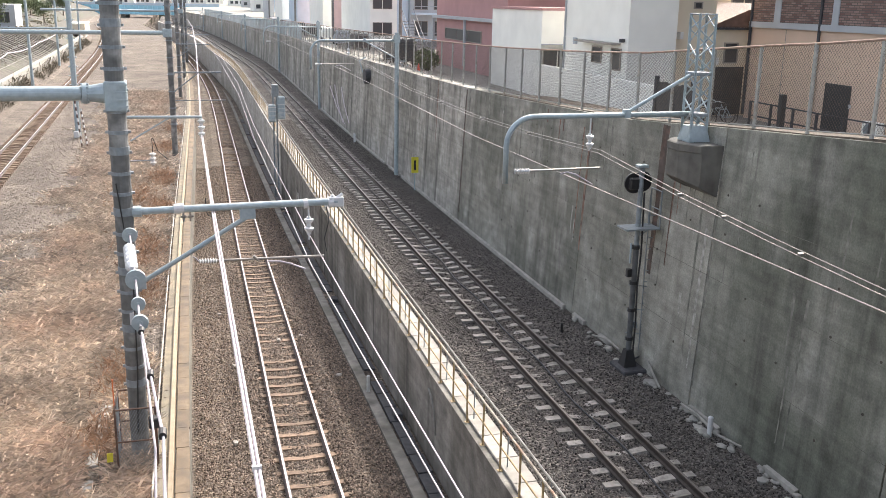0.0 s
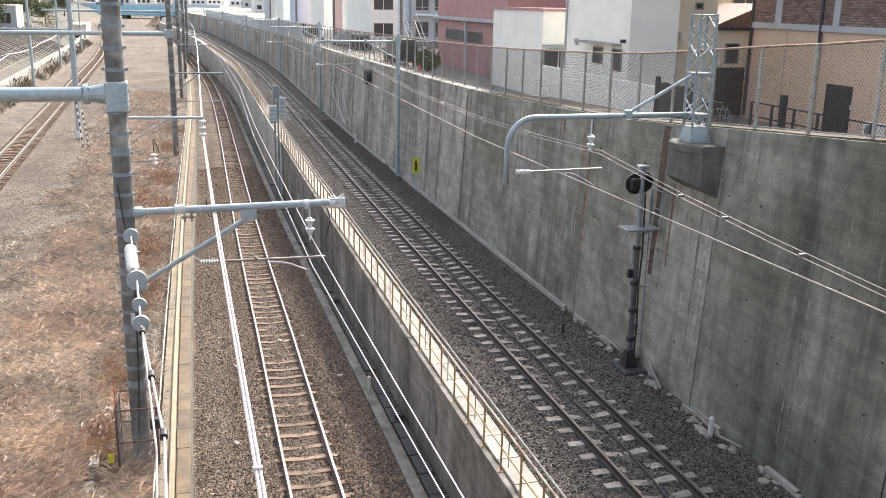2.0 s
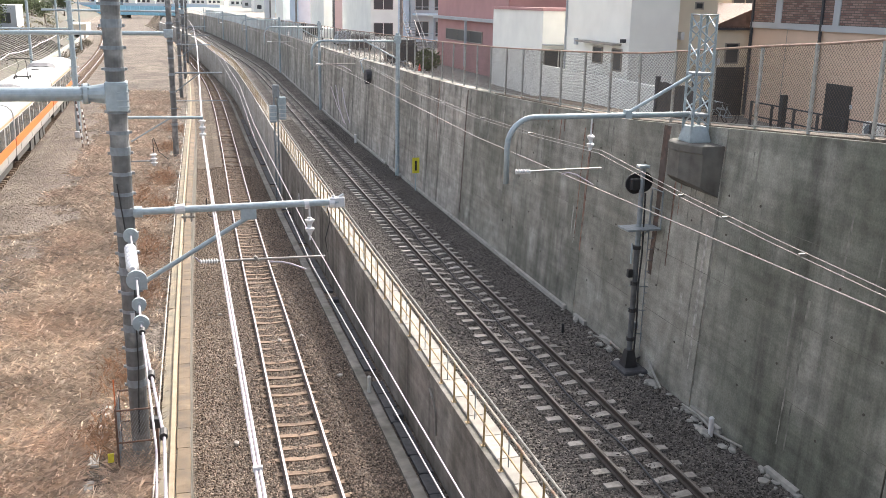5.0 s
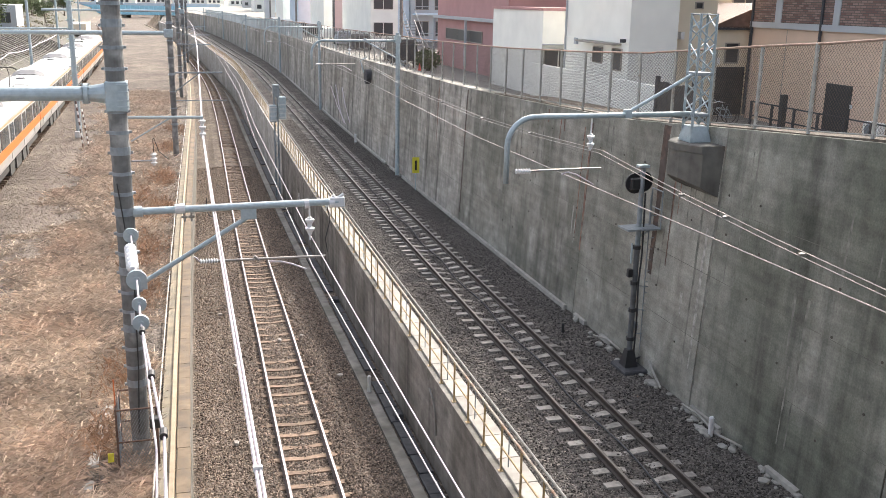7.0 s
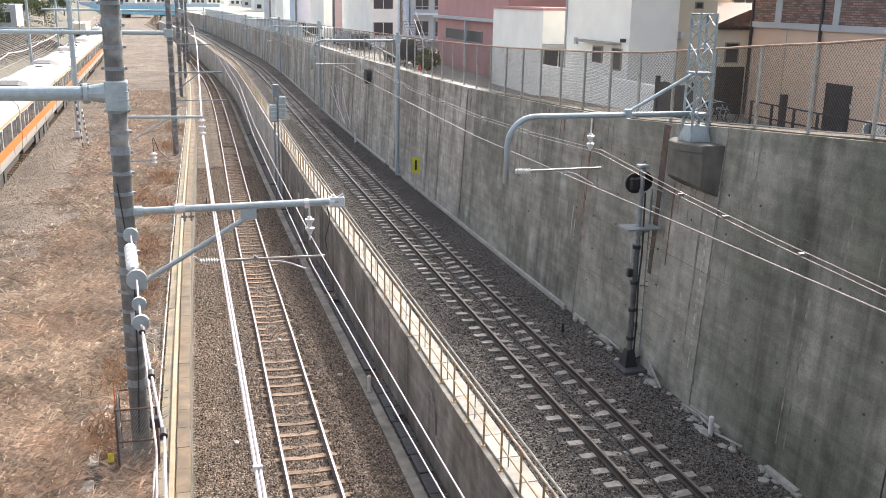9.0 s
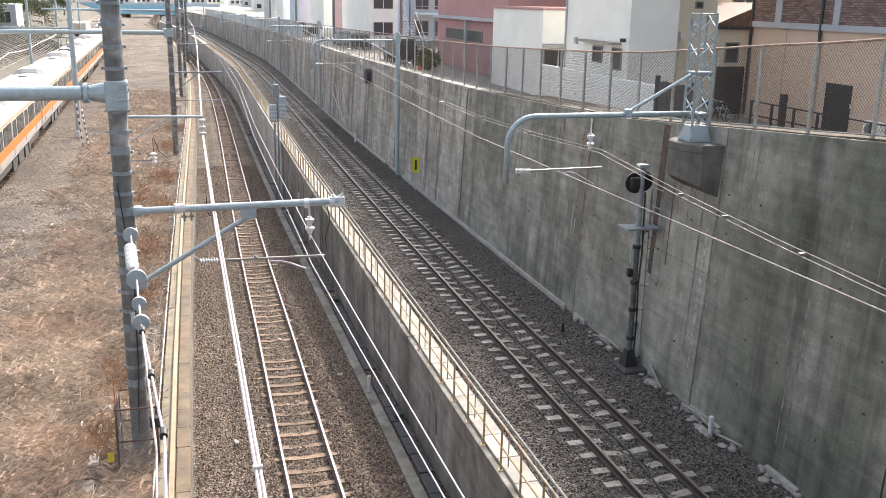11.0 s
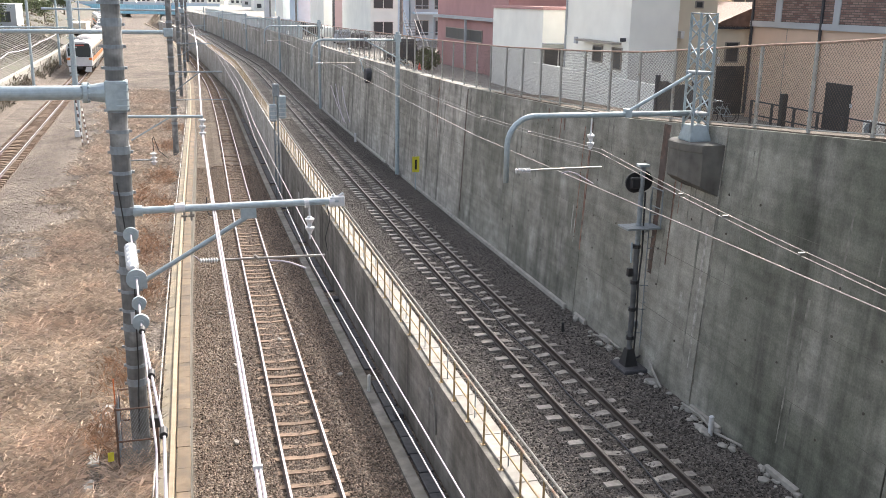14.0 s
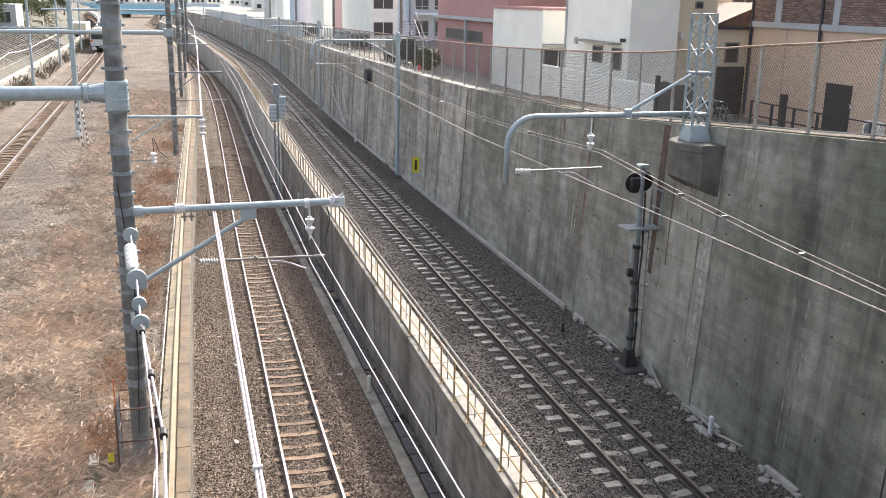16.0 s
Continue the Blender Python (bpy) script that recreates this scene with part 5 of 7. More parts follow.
for k in range(3):
    part("cross_bar", tube(B(), (-0.12, 0.0, 0.95 + k * 0.62), (0.42, 0.08, 0.85 + k * 0.62), 0.012, 6), M_GALV_DARK, sig)
part("junction_box", box(B(), -0.2, -0.08, -0.06, 0.06, 2.4, 2.6, bevel=0.01), M_BLACK, sig)
part("junction_box", box(B(), 0.07, 0.17, -0.05, 0.05, 1.05, 1.22, bevel=0.01), M_GALV_DARK, sig)
for z in (0.75, 1.5, 2.2, 3.1):
    part("clamp", tube(B(), (0.0, 0, z), (0.0, 0, z + 0.08), 0.10, 10), M_BLACK, sig)
bm = pipe(B(), [(0.09, -0.06, 0.1), (0.1, -0.08, 1.2), (0.06, -0.1, 2.2), (0.12, -0.06, 3.0), (0.09, -0.06, 4.5)], 0.022, 6)
part("cable", bm, M_BLACK, sig)
part("foot", loft(B(), [[(-0.2, -0.2, -0.05), (0.2, -0.2, -0.05), (0.2, 0.2, -0.05), (-0.2, 0.2, -0.05)], [(-0.09, -0.09, 0.5), (0.09, -0.09, 0.5), (0.09, 0.09, 0.5), (-0.09, 0.09, 0.5)]]), M_BLACK, sig)
tagged(finish("footing", box(B(), 10.2, 11.0, 19.35, 20.2, 1.6, 1.86, bevel=0.03), M_DARK), "dark concrete footing of the signal post", "footing")
tagged(finish("cable_loop", pipe(B(), [(10.75, 20.0, 1.9), (10.9, 19.7, 2.15), (10.9, 19.3, 2.1), (10.82, 19.0, 1.82)], 0.025, 6), M_DARK), "dark cable looping from the footing", "cable")


M_WHITEPAINT_POST = material("grey_white_post", (0.55, 0.55, 0.53), 0.7, scale=8, amount=0.12)


def marker_post(x, y, z, h, r, mat, label):
    t = thing("marker_post", label, "post", x, y, z, group="marker posts")
    part("shaft", tube(B(), (0, 0, -0.05), (0, 0, h), r, 10), mat, t)
    part("cap", tube(B(), (0, 0, h), (0, 0, h + 0.03), r * 1.12, 10, r * 0.6), mat, t)


marker_post(10.49, 15.91, 1.78, 0.42, 0.055, M_PORCELAIN, "short white marker post in the ballast")
marker_post(4.83, 24.6, -0.3, 0.42, 0.055, M_WHITEPAINT_POST, "short grey marker post in the ballast")
marker_post(9.9, 22.6, 1.78, 0.24, 0.04, M_BLACK, "short black stump in the ballast")
marker_post(10.6, 58.3, zb(66) - 0.2, 0.5, 0.07, M_PORCELAIN, "white marker post at the wall foot")
sgn = thing("yellow_sign", "narrow yellow sign with a dark bar on a post", "sign", 10.66, 42.7, zb(43.7) - 0.22)
part("post", tube(B(), (0, 0, 0), (0, 0, 1.6), 0.03, 8), M_GALV, sgn)
part("board", box(B(), -0.17, 0.17, -0.05, -0.03, 0.85, 1.6), M_SIGN, sgn)
part("lettering_bar", box(B(), -0.05, 0.05, -0.056, -0.051, 0.98, 1.45), M_BLACK, sgn)

# signal pair on the middle wall
sp = thing("signal_pair", "two pale grey signal cases on a slim lattice post", "railway signal", 5.42, 57.75, za(57.75) - 0.35)
z0 = za(57.75) - 0.35
for sx in (-1, 1):
    part("leg", box(B(), 0.18 + sx * 0.11 - 0.045, 0.18 + sx * 0.11 + 0.045, -0.04, 0.04, 0, 6.3), M_GALV_DARK, sp)
for k in range(12):
    part("rung", tube(B(), (0.06, 0, 0.4 + k * 0.4), (0.3, 0, 0.4 + k * 0.4 + (0.2 if k % 2 else -0.1)), 0.02, 5), M_GALV_DARK, sp)
for x, za0, za1 in ((-0.02, 3.25, 4.3), (0.55, 3.42, 4.8)):
    case = part("case", box(B(), x - 0.22, x + 0.22, -0.35, -0.05, za0 - z0, za1 - z0, bevel=0.06), M_GALV, sp, "pale grey signal case")
    for k in range(4):
        part("rib", box(B(), x - 0.225, x + 0.225, -0.37, -0.345, za0 - z0 + 0.12 + k * 0.25, za0 - z0 + 0.16 + k * 0.25), M_PORCELAIN, case)
part("top_case", box(B(), 0.0, 0.40, -0.25, 0.15, 4.75 - z0, 5.5 - z0, bevel=0.03), M_GALV_DARK, sp)
tagged(finish("wall_plate", box(B(), -0.02, 0.0, -0.12, 0.12, -0.3, 0.3), M_WHITEPAINT_POST), "small white plate on the middle wall", "plate").location = (5.49 + sway(48), 48.0, 0.45)
# conduit loop on the middle wall and dark cover plates at its foot
tagged(finish("wall_conduit", pipe(B(), [(5.46, 19.6, 0.6), (5.42, 19.6, 1.25), (5.40, 19.75, 1.5), (5.42, 20.1, 1.6)], 0.025, 6), M_CONDUIT), "grey conduit bent against the middle wall", "conduit")
for y in (17.5, 22.8, 34.0, 52.0):
    bm = box(B(), -0.12, 0.12, -0.2, 0.2, 0, 0.22, bevel=0.03)
    ob = tagged(finish("cable_box", bm, M_DARK), "dark cable box at the foot of the wall", "cable box", group="cable boxes")
    ob.location = (5.28 + sway(y), y, za(y) - 0.33)

# ---- left mast, striped guy guard, bank ----
lm = thing("field_mast", "pale galvanised mast standing in the gravel field", "mast", -6.9, 69.4, 0.9)
part("shaft", tube(B(), (0, 0, -0.1), (0, 0, 11.0), 0.20, 14, 0.17), M_GALV, lm)
for k in range(12):
    part("step_bolt", tube(B(), (-0.3, 0, 3.0 + k * 0.62), (0.3, 0, 3.0 + k * 0.62), 0.04, 6), M_GALV, lm)
part("cross_beam", tube(B(), (-6.5, 0, 7.4), (-0.1, 0, 7.4), 0.06, 10), M_GALV, lm)
part("base_box", box(B(), -0.24, 0.1, -0.75, -0.45, 0.05, 0.5, bevel=0.02), M_PORCELAIN, lm, "small white box")
M_WHITEPAINT = material("white_paint", (0.75, 0.74, 0.72), 0.7, scale=8, amount=0.08)
guy = thing("guy_guard", "white and dark striped guards on two guy wires", "guy wire", -5.9, 64.5, 0.95)
for dx, top in ((-0.35, 3.2), (0.0, 2.4)):
    for k in range(14):
        z = top * k / 14
        f = k / 14
        part("stripe", tube(B(), (dx - 0.3 * f, 0.5 * f, z), (dx - 0.3 * (f + 1 / 14), 0.5 * (f + 1 / 14), z + top / 14), 0.055, 6), M_WHITEPAINT if k % 2 else M_RUST, guy)
for x, y, z in ((-13.9, 101.0, 1.8), (-14.5, 130.0, 1.8), (-15.0, 165.0, 1.9)):
    t = thing("bank_mast", "slim grey pole on the bank", "pole", x, y, z, group="poles on the bank")
    part("shaft", tube(B(), (0, 0, -0.2), (0, 0, 10.5), 0.15, 10, 0.12), M_GALV, t)
    part("cross_arm", tube(B(), (-0.2, 0, 8.3), (3.4, 0, 8.3), 0.06, 8), M_GALV, t)
def ledge(y):
    return 0.011 * y + max(0.0, y - 140.0) ** 2 / 3800.0


M_LEDGE = material("ledge_concrete", (0.30, 0.285, 0.255), 0.85, scale=3, amount=0.2)
along("bank_ledge", lambda y: [(-14.6 - ledge(y), 1.2), (-14.65 - ledge(y), 2.5), (-15.2 - ledge(y), 2.5), (-15.3 - ledge(y), 1.2)], M_LEDGE, 50, 300,
      label="pale concrete ledge along the bank", category="kerb", step=4)
for i in range(110):
    y = 60 + i * 1.3
    ob = new("board", bpy.data.meshes.get("ledge_board") or None) if bpy.data.meshes.get("ledge_board") else None
    if ob is None:
        me = bpy.data.meshes.new("ledge_board")
        bm = box(B(), -0.04, 0.04, -0.55, 0.55, 0, 1.1)
        bm.to_mesh(me)
        bm.free()
        me.materials.append(M_CONCRETE_MID)
        ob = new("board", me)
    ob.parent = bpy.data.objects["bank_ledge"]
    ob.matrix_basis = pose(-14.35 - ledge(y), y, 0.95 + rnd.uniform(0, 0.2), 0, rnd.uniform(-4, 4), 0)
wire("bank_cable", [(-18, 60, 4.4), (-18.2, 92, 3.6), (-17.6, 112, 4.2), (-18, 140, 4.0), (-19, 180, 4.6)], 0.06, M_WIRE_WHITE, "pale pipe running along the bank", 0.3)
M_SLAT = material("slope_slat", (0.13, 0.122, 0.11), 0.9, scale=2, amount=0.35, island=0.3)
bm = B()
for i in range(46):
    y = 62 + i * 2.3
    tube(bm, (-15.8 - ledge(y), y, 2.3), (-21 - ledge(y) * 0.8, y - 3.5, 5.1), 0.09, 5)
tagged(finish("bank_slats", bm, M_SLAT), "slanting concrete slats on the bank", "slope slats", kind="stuff")

# slabs and small debris by the pole and the ramp track
for k, (x, y) in enumerate(((-2.25, 18.05), (-2.17, 19.50), (-2.11, 20.74), (-2.06, 21.80))):
    ob = tagged(finish("edging_slab", box(B(), -0.12, 0.12, -0.42, 0.42, 0, 0.07, bevel=0.015), M_PATCH), "pale worn concrete edging slab in the gravel", "slab", group="edging slabs")
    ob.matrix_basis = pose(x, y, 0.945, rnd.uniform(-2, 2), rnd.uniform(-3, 3), rnd.uniform(-5, 5))
for k, (x, y) in enumerate(((2.78, 29.6), (3.55, 29.9), (1.0, 33.0), (1.2, 27.5), (4.2, 26.0), (3.9, 38.0), (-4.6, 22.0), (-5.5, 30.0), (-3.9, 26.0), (0.9, 22.0), (-6.6, 41.0))):
    bm = B()
    rock(bm, 0, 0, 0, rnd.uniform(0.07, 0.12), rnd)
    ob = tagged(finish("pale_stone", bm, M_SLAB), "pale loose stone lying in the ballast", "stone", group="pale loose stones")
    ob.location = (x, y, 0.98 if x < -1 else za(y) - 0.16)
tb = thing("floodlight", "small dark floodlight on the cage post", "floodlight", -0.83, 18.6, 2.0)
part("case", box(B(), -0.12, 0.12, -0.1, 0.1, 0.0, 0.22, bevel=0.02), M_BLACK, tb)
part("bracket", tube(B(), (-0.02, 0, -1.1), (-0.02, 0, 0.02), 0.02, 6), M_RUST, tb)

# ---- buildings beyond the wall ----
M_WHITEWALL = material("white_render", (0.86, 0.85, 0.79), 0.85, scale=0.8, amount=0.05, bump=0.1, bump_scale=40)
M_BEIGE = material("beige_panel", (0.68, 0.50, 0.38), 0.8, scale=0.9, amount=0.06, bump=0.1, bump_scale=40)
M_CREAMWALL = material("cream_render", (0.68, 0.60, 0.47), 0.85, scale=0.9, amount=0.06)
M_PINK = material("dusty_pink_wall", (0.44, 0.25, 0.245), 0.85, scale=0.8, amount=0.08)
M_PALEPINK = material("pale_pink_wall", (0.70, 0.50, 0.48), 0.85, scale=0.8, amount=0.06)
M_PALEBLUE = material("pale_blue_wall", (0.55, 0.64, 0.72), 0.8, scale=0.8, amount=0.06)
M_GREYWALL = material("grey_wall", (0.42, 0.44, 0.46), 0.8, scale=0.8, amount=0.08)
M_FAR = material("far_wall", (0.60, 0.60, 0.60), 0.9, scale=0.1, amount=0.15, island=-0.25)
M_WINDOW = glass_material("window_glass", (0.04, 0.044, 0.048), 0.45)
M_FRAME = material("window_frame", (0.30, 0.27, 0.24), 0.6, scale=8, amount=0.1)
M_TILE = material("roof_tile", (0.13, 0.08, 0.06), 0.6, scale=4, amount=0.3, bump=0.6, bump_scale=12, stretch=(1, 4, 1))
M_DOOR = material("dark_door", (0.03, 0.032, 0.035), 0.5, scale=6, amount=0.2)


def brick_material():
    m = bpy.data.materials.new("brown_brick")
    m.use_nodes = True
    nt = m.node_tree
    N, L = nt.nodes.new, nt.links.new
    p = nt.nodes["Principled BSDF"]
    p.inputs["Roughness"].default_value = 0.85
    geo = N("ShaderNodeNewGeometry")
    sp_, cb = N("ShaderNodeSeparateXYZ"), N("ShaderNodeCombineXYZ")
    L(geo.outputs["Position"], sp_.inputs[0])
    L(sp_.outputs[1], cb.inputs[0])
    L(sp_.outputs[2], cb.inputs[1])
    br = N("ShaderNodeTexBrick")
    br.inputs["Color1"].default_value = (0.16, 0.09, 0.075, 1)
    br.inputs["Color2"].default_value = (0.32, 0.22, 0.19, 1)
    br.inputs["Mortar"].default_value = (0.12, 0.10, 0.09, 1)
    br.inputs["Scale"].default_value = 1.0
    br.inputs["Mortar Size"].default_value = 0.015
    br.inputs["Brick Width"].default_value = 0.30
    br.inputs["Row Height"].default_value = 0.09
    L(cb.outputs[0], br.inputs["Vector"])
    L(br.outputs[0], p.inputs["Base Color"])
    bump = N("ShaderNodeBump")
    bump.inputs["Distance"].default_value = 0.01
    L(br.outputs[1], bump.inputs["Height"])
    bump.invert = True
    L(bump.outputs[0], p.inputs["Normal"])
    return m


M_BRICK = brick_material()


def building(name, label, category, x0, x1, y0, y1, z1, mat, roof_mat=None, z0=STREET, group=""):
    t = thing(name, label, category, (x0 + x1) / 2, (y0 + y1) / 2, z0, group=group)
    cx, cy = (x0 + x1) / 2, (y0 + y1) / 2
    part("wall", box(B(), x0 - cx, x1 - cx, y0 - cy, y1 - cy, -0.5, z1 - z0), mat, t)
    bm = box(B(), x0 - cx - 0.08, x1 - cx + 0.08, y0 - cy - 0.08, y1 - cy + 0.08, z1 - z0, z1 - z0 + 0.14)
    part("roof", bm, roof_mat or M_GREYWALL, t)
    return t


def window(t, face, u0, u1, z0, z1, at, kind="window", mat=None, split=1):
    """A framed window in world numbers on the x-facing ('x') or y-facing ('y') wall that stands at 'at'."""
    o = t.matrix_basis.translation
    w = part(kind, B_frame(face, u0, u1, z0, z1, at, o), M_FRAME, t)
    n = split
    for k in range(n):
        a, b = u0 + (u1 - u0) * k / n + 0.04, u0 + (u1 - u0) * (k + 1) / n - 0.04
        if face == "x":
            bm = box(B(), at - o.x - 0.02, at - o.x + 0.02, a - o.y, b - o.y, z0 - o.z + 0.04, z1 - o.z - 0.04)
        else:
            bm = box(B(), a - o.x, b - o.x, at - o.y - 0.02, at - o.y + 0.02, z0 - o.z + 0.04, z1 - o.z - 0.04)
        part("pane", bm, mat or M_WINDOW, w)
    return w


def B_frame(face, u0, u1, z0, z1, at, o):
    bm = B()
    for a0, a1, b0, b1 in ((u0, u1, z0, z0 + 0.05), (u0, u1, z1 - 0.05, z1), (u0, u0 + 0.05, z0 + 0.05, z1 - 0.05), (u1 - 0.05, u1, z0 + 0.05, z1 - 0.05)):
        if face == "x":
            box(bm, at - o.x - 0.06, at - o.x + 0.01, a0 - o.y, a1 - o.y, b0 - o.z, b1 - o.z)
        else:
            box(bm, a0 - o.x, a1 - o.x, at - o.y - 0.06, at - o.y + 0.01, b0 - o.z, b1 - o.z)
    return bm


def extra(t, name, mat, x0, x1, y0, y1, z0, z1, label="", bevel=0.0):
    o = t.matrix_basis.translation
    return part(name, box(B(), x0 - o.x, x1 - o.x, y0 - o.y, y1 - o.y, z0 - o.z, z1 - o.z, bevel=bevel), mat, t, label)


brick = building("brick_house", "house with beige lower panels and brown brick above", "house", 24, 35, 12, 36.25, 20.0, M_BEIGE)
extra(brick, "brick_facing", M_BRICK, 23.93, 24.0, 12, 36.25, 9.98, 20.0, "brown brick facing")
extra(brick, "brick_facing", M_BRICK, 23.94, 35, 36.255, 36.32, 9.98, 20.0, "brown brick facing")
extra(brick, "band_course", M_GREYWALL, 23.88, 24.0, 12, 36.33, 9.74, 9.98, "grey band course")
extra(brick, "quoin", M_GREYWALL, 23.89, 23.93, 34.2, 34.6, 9.98, 20.0)
extra(brick, "quoin", M_GREYWALL, 23.89, 23.93, 30.6, 30.95, 9.98, 20.0)
extra(brick, "drainpipe", M_DARK, 23.86, 23.93, 31.55, 31.66, 6.0, 19.8)
extra(brick, "drainpipe", M_DARK, 23.86, 23.95, 36.17, 36.27, 6.0, 19.8)
extra(brick, "door", M_DOOR, 23.95, 24.03, 29.5, 30.95, 5.85, 7.82, "dark steel door")
extra(brick, "door_handle", M_PORCELAIN, 23.90, 23.95, 29.35, 29.45, 7.0, 7.15)
for y in (20.5, 24.0, 27.5, 33.8):
    extra(brick, "panel_joint", M_FRAME, 23.985, 24.0, y, y + 0.02, 6.3, 9.7)
ac = thing("air_conditioner", "pale outdoor air conditioning unit on a stand", "air conditioner", 23.2, 27.2, STREET)
part("case", box(B(), -0.15, 0.15, -0.4, 0.4, 0.35, 0.95, bevel=0.02), M_WHITEWALL, ac)
part("stand", box(B(), -0.13, 0.13, -0.36, 0.36, 0, 0.35), M_DARK, ac)
part("fan_grille", tube(B(), (-0.17, 0.05, 0.65), (-0.15, 0.05, 0.65), 0.23, 18), M_GALV_DARK, ac)
lr = thing("yard_railing", "dark low railing with posts before the beige wall", "railing", 22.4, 0, STREET)
for y in (25.0, 26.4, 27.8, 29.2, 30.6, 32.0, 33.4):
    part("post", box(B(), -0.04, 0.04, y - 0.04, y + 0.04, 0, 1.05), M_DARK, lr)
for z in (0.45, 1.0):
    part("rail", box(B(), -0.02, 0.02, 25, 33.4, z, z + 0.05), M_DARK, lr)
part("gate_post", box(B(), -0.1, 0.1, 31.2, 31.42, 0, 1.5), M_DOOR, lr)

wh = building("white_house", "tall white rendered house with small windows and a thin canopy", "house", 18, 20.2, 35.9, 42.62, 17.5, M_WHITEWALL)
window(wh, "x", 38.35, 39.35, 8.05, 8.78, 18.0)
window(wh, "x", 36.45, 37.4, 7.85, 8.78, 18.0)
extra(wh, "canopy", M_FRAME, 17.55, 18.0, 36.6, 40.5, 8.92, 9.0, "thin canopy over the windows")
extra(wh, "step_course", M_WHITEWALL, 17.97, 18.0, 36.0, 42.6, 9.02, 9.06)
extra(wh, "drainpipe", M_GREYWALL, 17.92, 17.99, 42.5, 42.58, 6.4, 14.8)
extra(wh, "wall_lamp", M_DARK, 17.8, 18.0, 36.2, 36.35, 9.05, 9.2, "small dark wall lamp")
extra(wh, "meter_box", M_GREYWALL, 17.9, 18.0, 41.1, 41.4, 8.75, 9.05)
bl = building("white_block", "low flat white rendered block", "house", 18, 26, 45.65, 53.6, 10.2, M_WHITEWALL, M_PINK)
window(bl, "y", 18.1, 19.75, 7.15, 8.3, 45.65, split=2)
extra(bl, "awning", M_GREYWALL, 18.0, 20.0, 45.2, 45.65, 8.5, 8.55)
lo = building("white_annex", "white rendered annex set back between two blocks", "house", 19.9, 24, 42.62, 45.6, 10.16, M_WHITEWALL)
cream = building("cream_house", "tall cream rendered house behind", "house", 20.45, 22.4, 36.6, 41.5, 16, M_CREAMWALL)
window(cream, "y", 21.3, 21.7, 10.45, 10.75, 36.6)
extra(cream, "dish_bracket", M_WHITEPAINT, 20.6, 20.75, 36.3, 36.6, 9.2, 9.5)
sm = building("small_house", "small cream house with a brown tiled roof and dark shutter", "house", 22.6, 27, 36.95, 41.6, 9.7, M_CREAMWALL, M_TILE)
o = sm.matrix_basis.translation
part("tiled_roof", loft(B(), [[(22.3 - o.x, y - o.y, 9.72 - o.z), (24.9 - o.x, y - o.y, 10.75 - o.z), (27.3 - o.x, y - o.y, 9.72 - o.z)] for y in (36.8, 42.0)]), M_TILE, sm, "brown tiled roof")
extra(sm, "shutter", M_DOOR, 22.65, 24.2, 36.89, 36.95, 5.9, 8.0, "dark garage shutter")
window(sm, "y", 23.15, 23.85, 8.15, 9.05, 36.95)
extra(sm, "meter", M_WHITEPAINT, 22.66, 22.9, 36.85, 36.95, 8.1, 8.4)
extra(sm, "eaves_gutter", M_DARK, 22.3, 24.6, 36.7, 36.8, 9.6, 9.7)
tagged(finish("yard_wall", box(B(), 17.45, 17.6, 32.4, 45.6, STREET - 0.3, 7.62, bevel=0.02), M_WHITEWALL), "low white rendered yard wall before the white houses", "wall")
gate = thing("dark_gate", "dark timber gate beside the low white wall", "gate", 17.5, 31.0, STREET)
for k in range(7):
    part("board", box(B(), -0.03, 0.03, -1.25 + k * 0.35, -0.92 + k * 0.35, 0.05, 1.95 + 0.03 * (k % 2)), M_DOOR, gate)
for y in (-1.35, 1.3):
    part("post", box(B(), -0.07, 0.07, y - 0.07, y + 0.07, 0.0, 2.15), M_DARK, gate)
back = building("back_house", "pale grey house behind the tiled roof", "house", 27.5, 36, 46, 58, 17.5, M_CREAMWALL)
window(back, "y", 29.0, 30.6, 10.6, 11.8, 46, split=2)

pk = building("pink_building", "dusty pink building with an outside stair and grey windows", "building", 19.5, 30, 55.2, 71.5, 17, M_PINK)
window(pk, "x", 60.2, 69.0, 7.84, 8.65, 19.5, split=3)
extra(pk, "beam", M_GREYWALL, 19.1, 19.5, 55.4, 71.4, 9.3, 9.5, "grey steel beam")
for y in (56, 63, 71.2):
    extra(pk, "column", M_GREYWALL, 19.1, 19.25, y, y + 0.15, 6.2, 9.3)
M_STAIR = material("stair_steel", (0.16, 0.17, 0.18), 0.7, scale=6, amount=0.2)
stair = thing("outside_stair", "grey steel outside stair against the pink building", "stair", 18.6, 72.5, STREET)
for dx in (-0.5, 0.5):
    part("stringer", tube(B(), (dx, 0, 0.1), (dx, 5.0, 3.1), 0.06, 6), M_STAIR, stair)
    part("handrail", tube(B(), (dx, 0, 1.0), (dx, 5.0, 4.0), 0.025, 6), M_STAIR, stair)
for k in range(14):
    part("tread", box(B(), -0.5, 0.5, k * 0.36, k * 0.36 + 0.28, 0.15 + k * 0.215, 0.2 + k * 0.215), M_STAIR, stair)
for y in (0.1, 2.5, 4.9):
    part("stair_post", tube(B(), (-0.5, y, 0), (-0.5, y, 1 + y * 0.6), 0.03, 6), M_STAIR, stair)

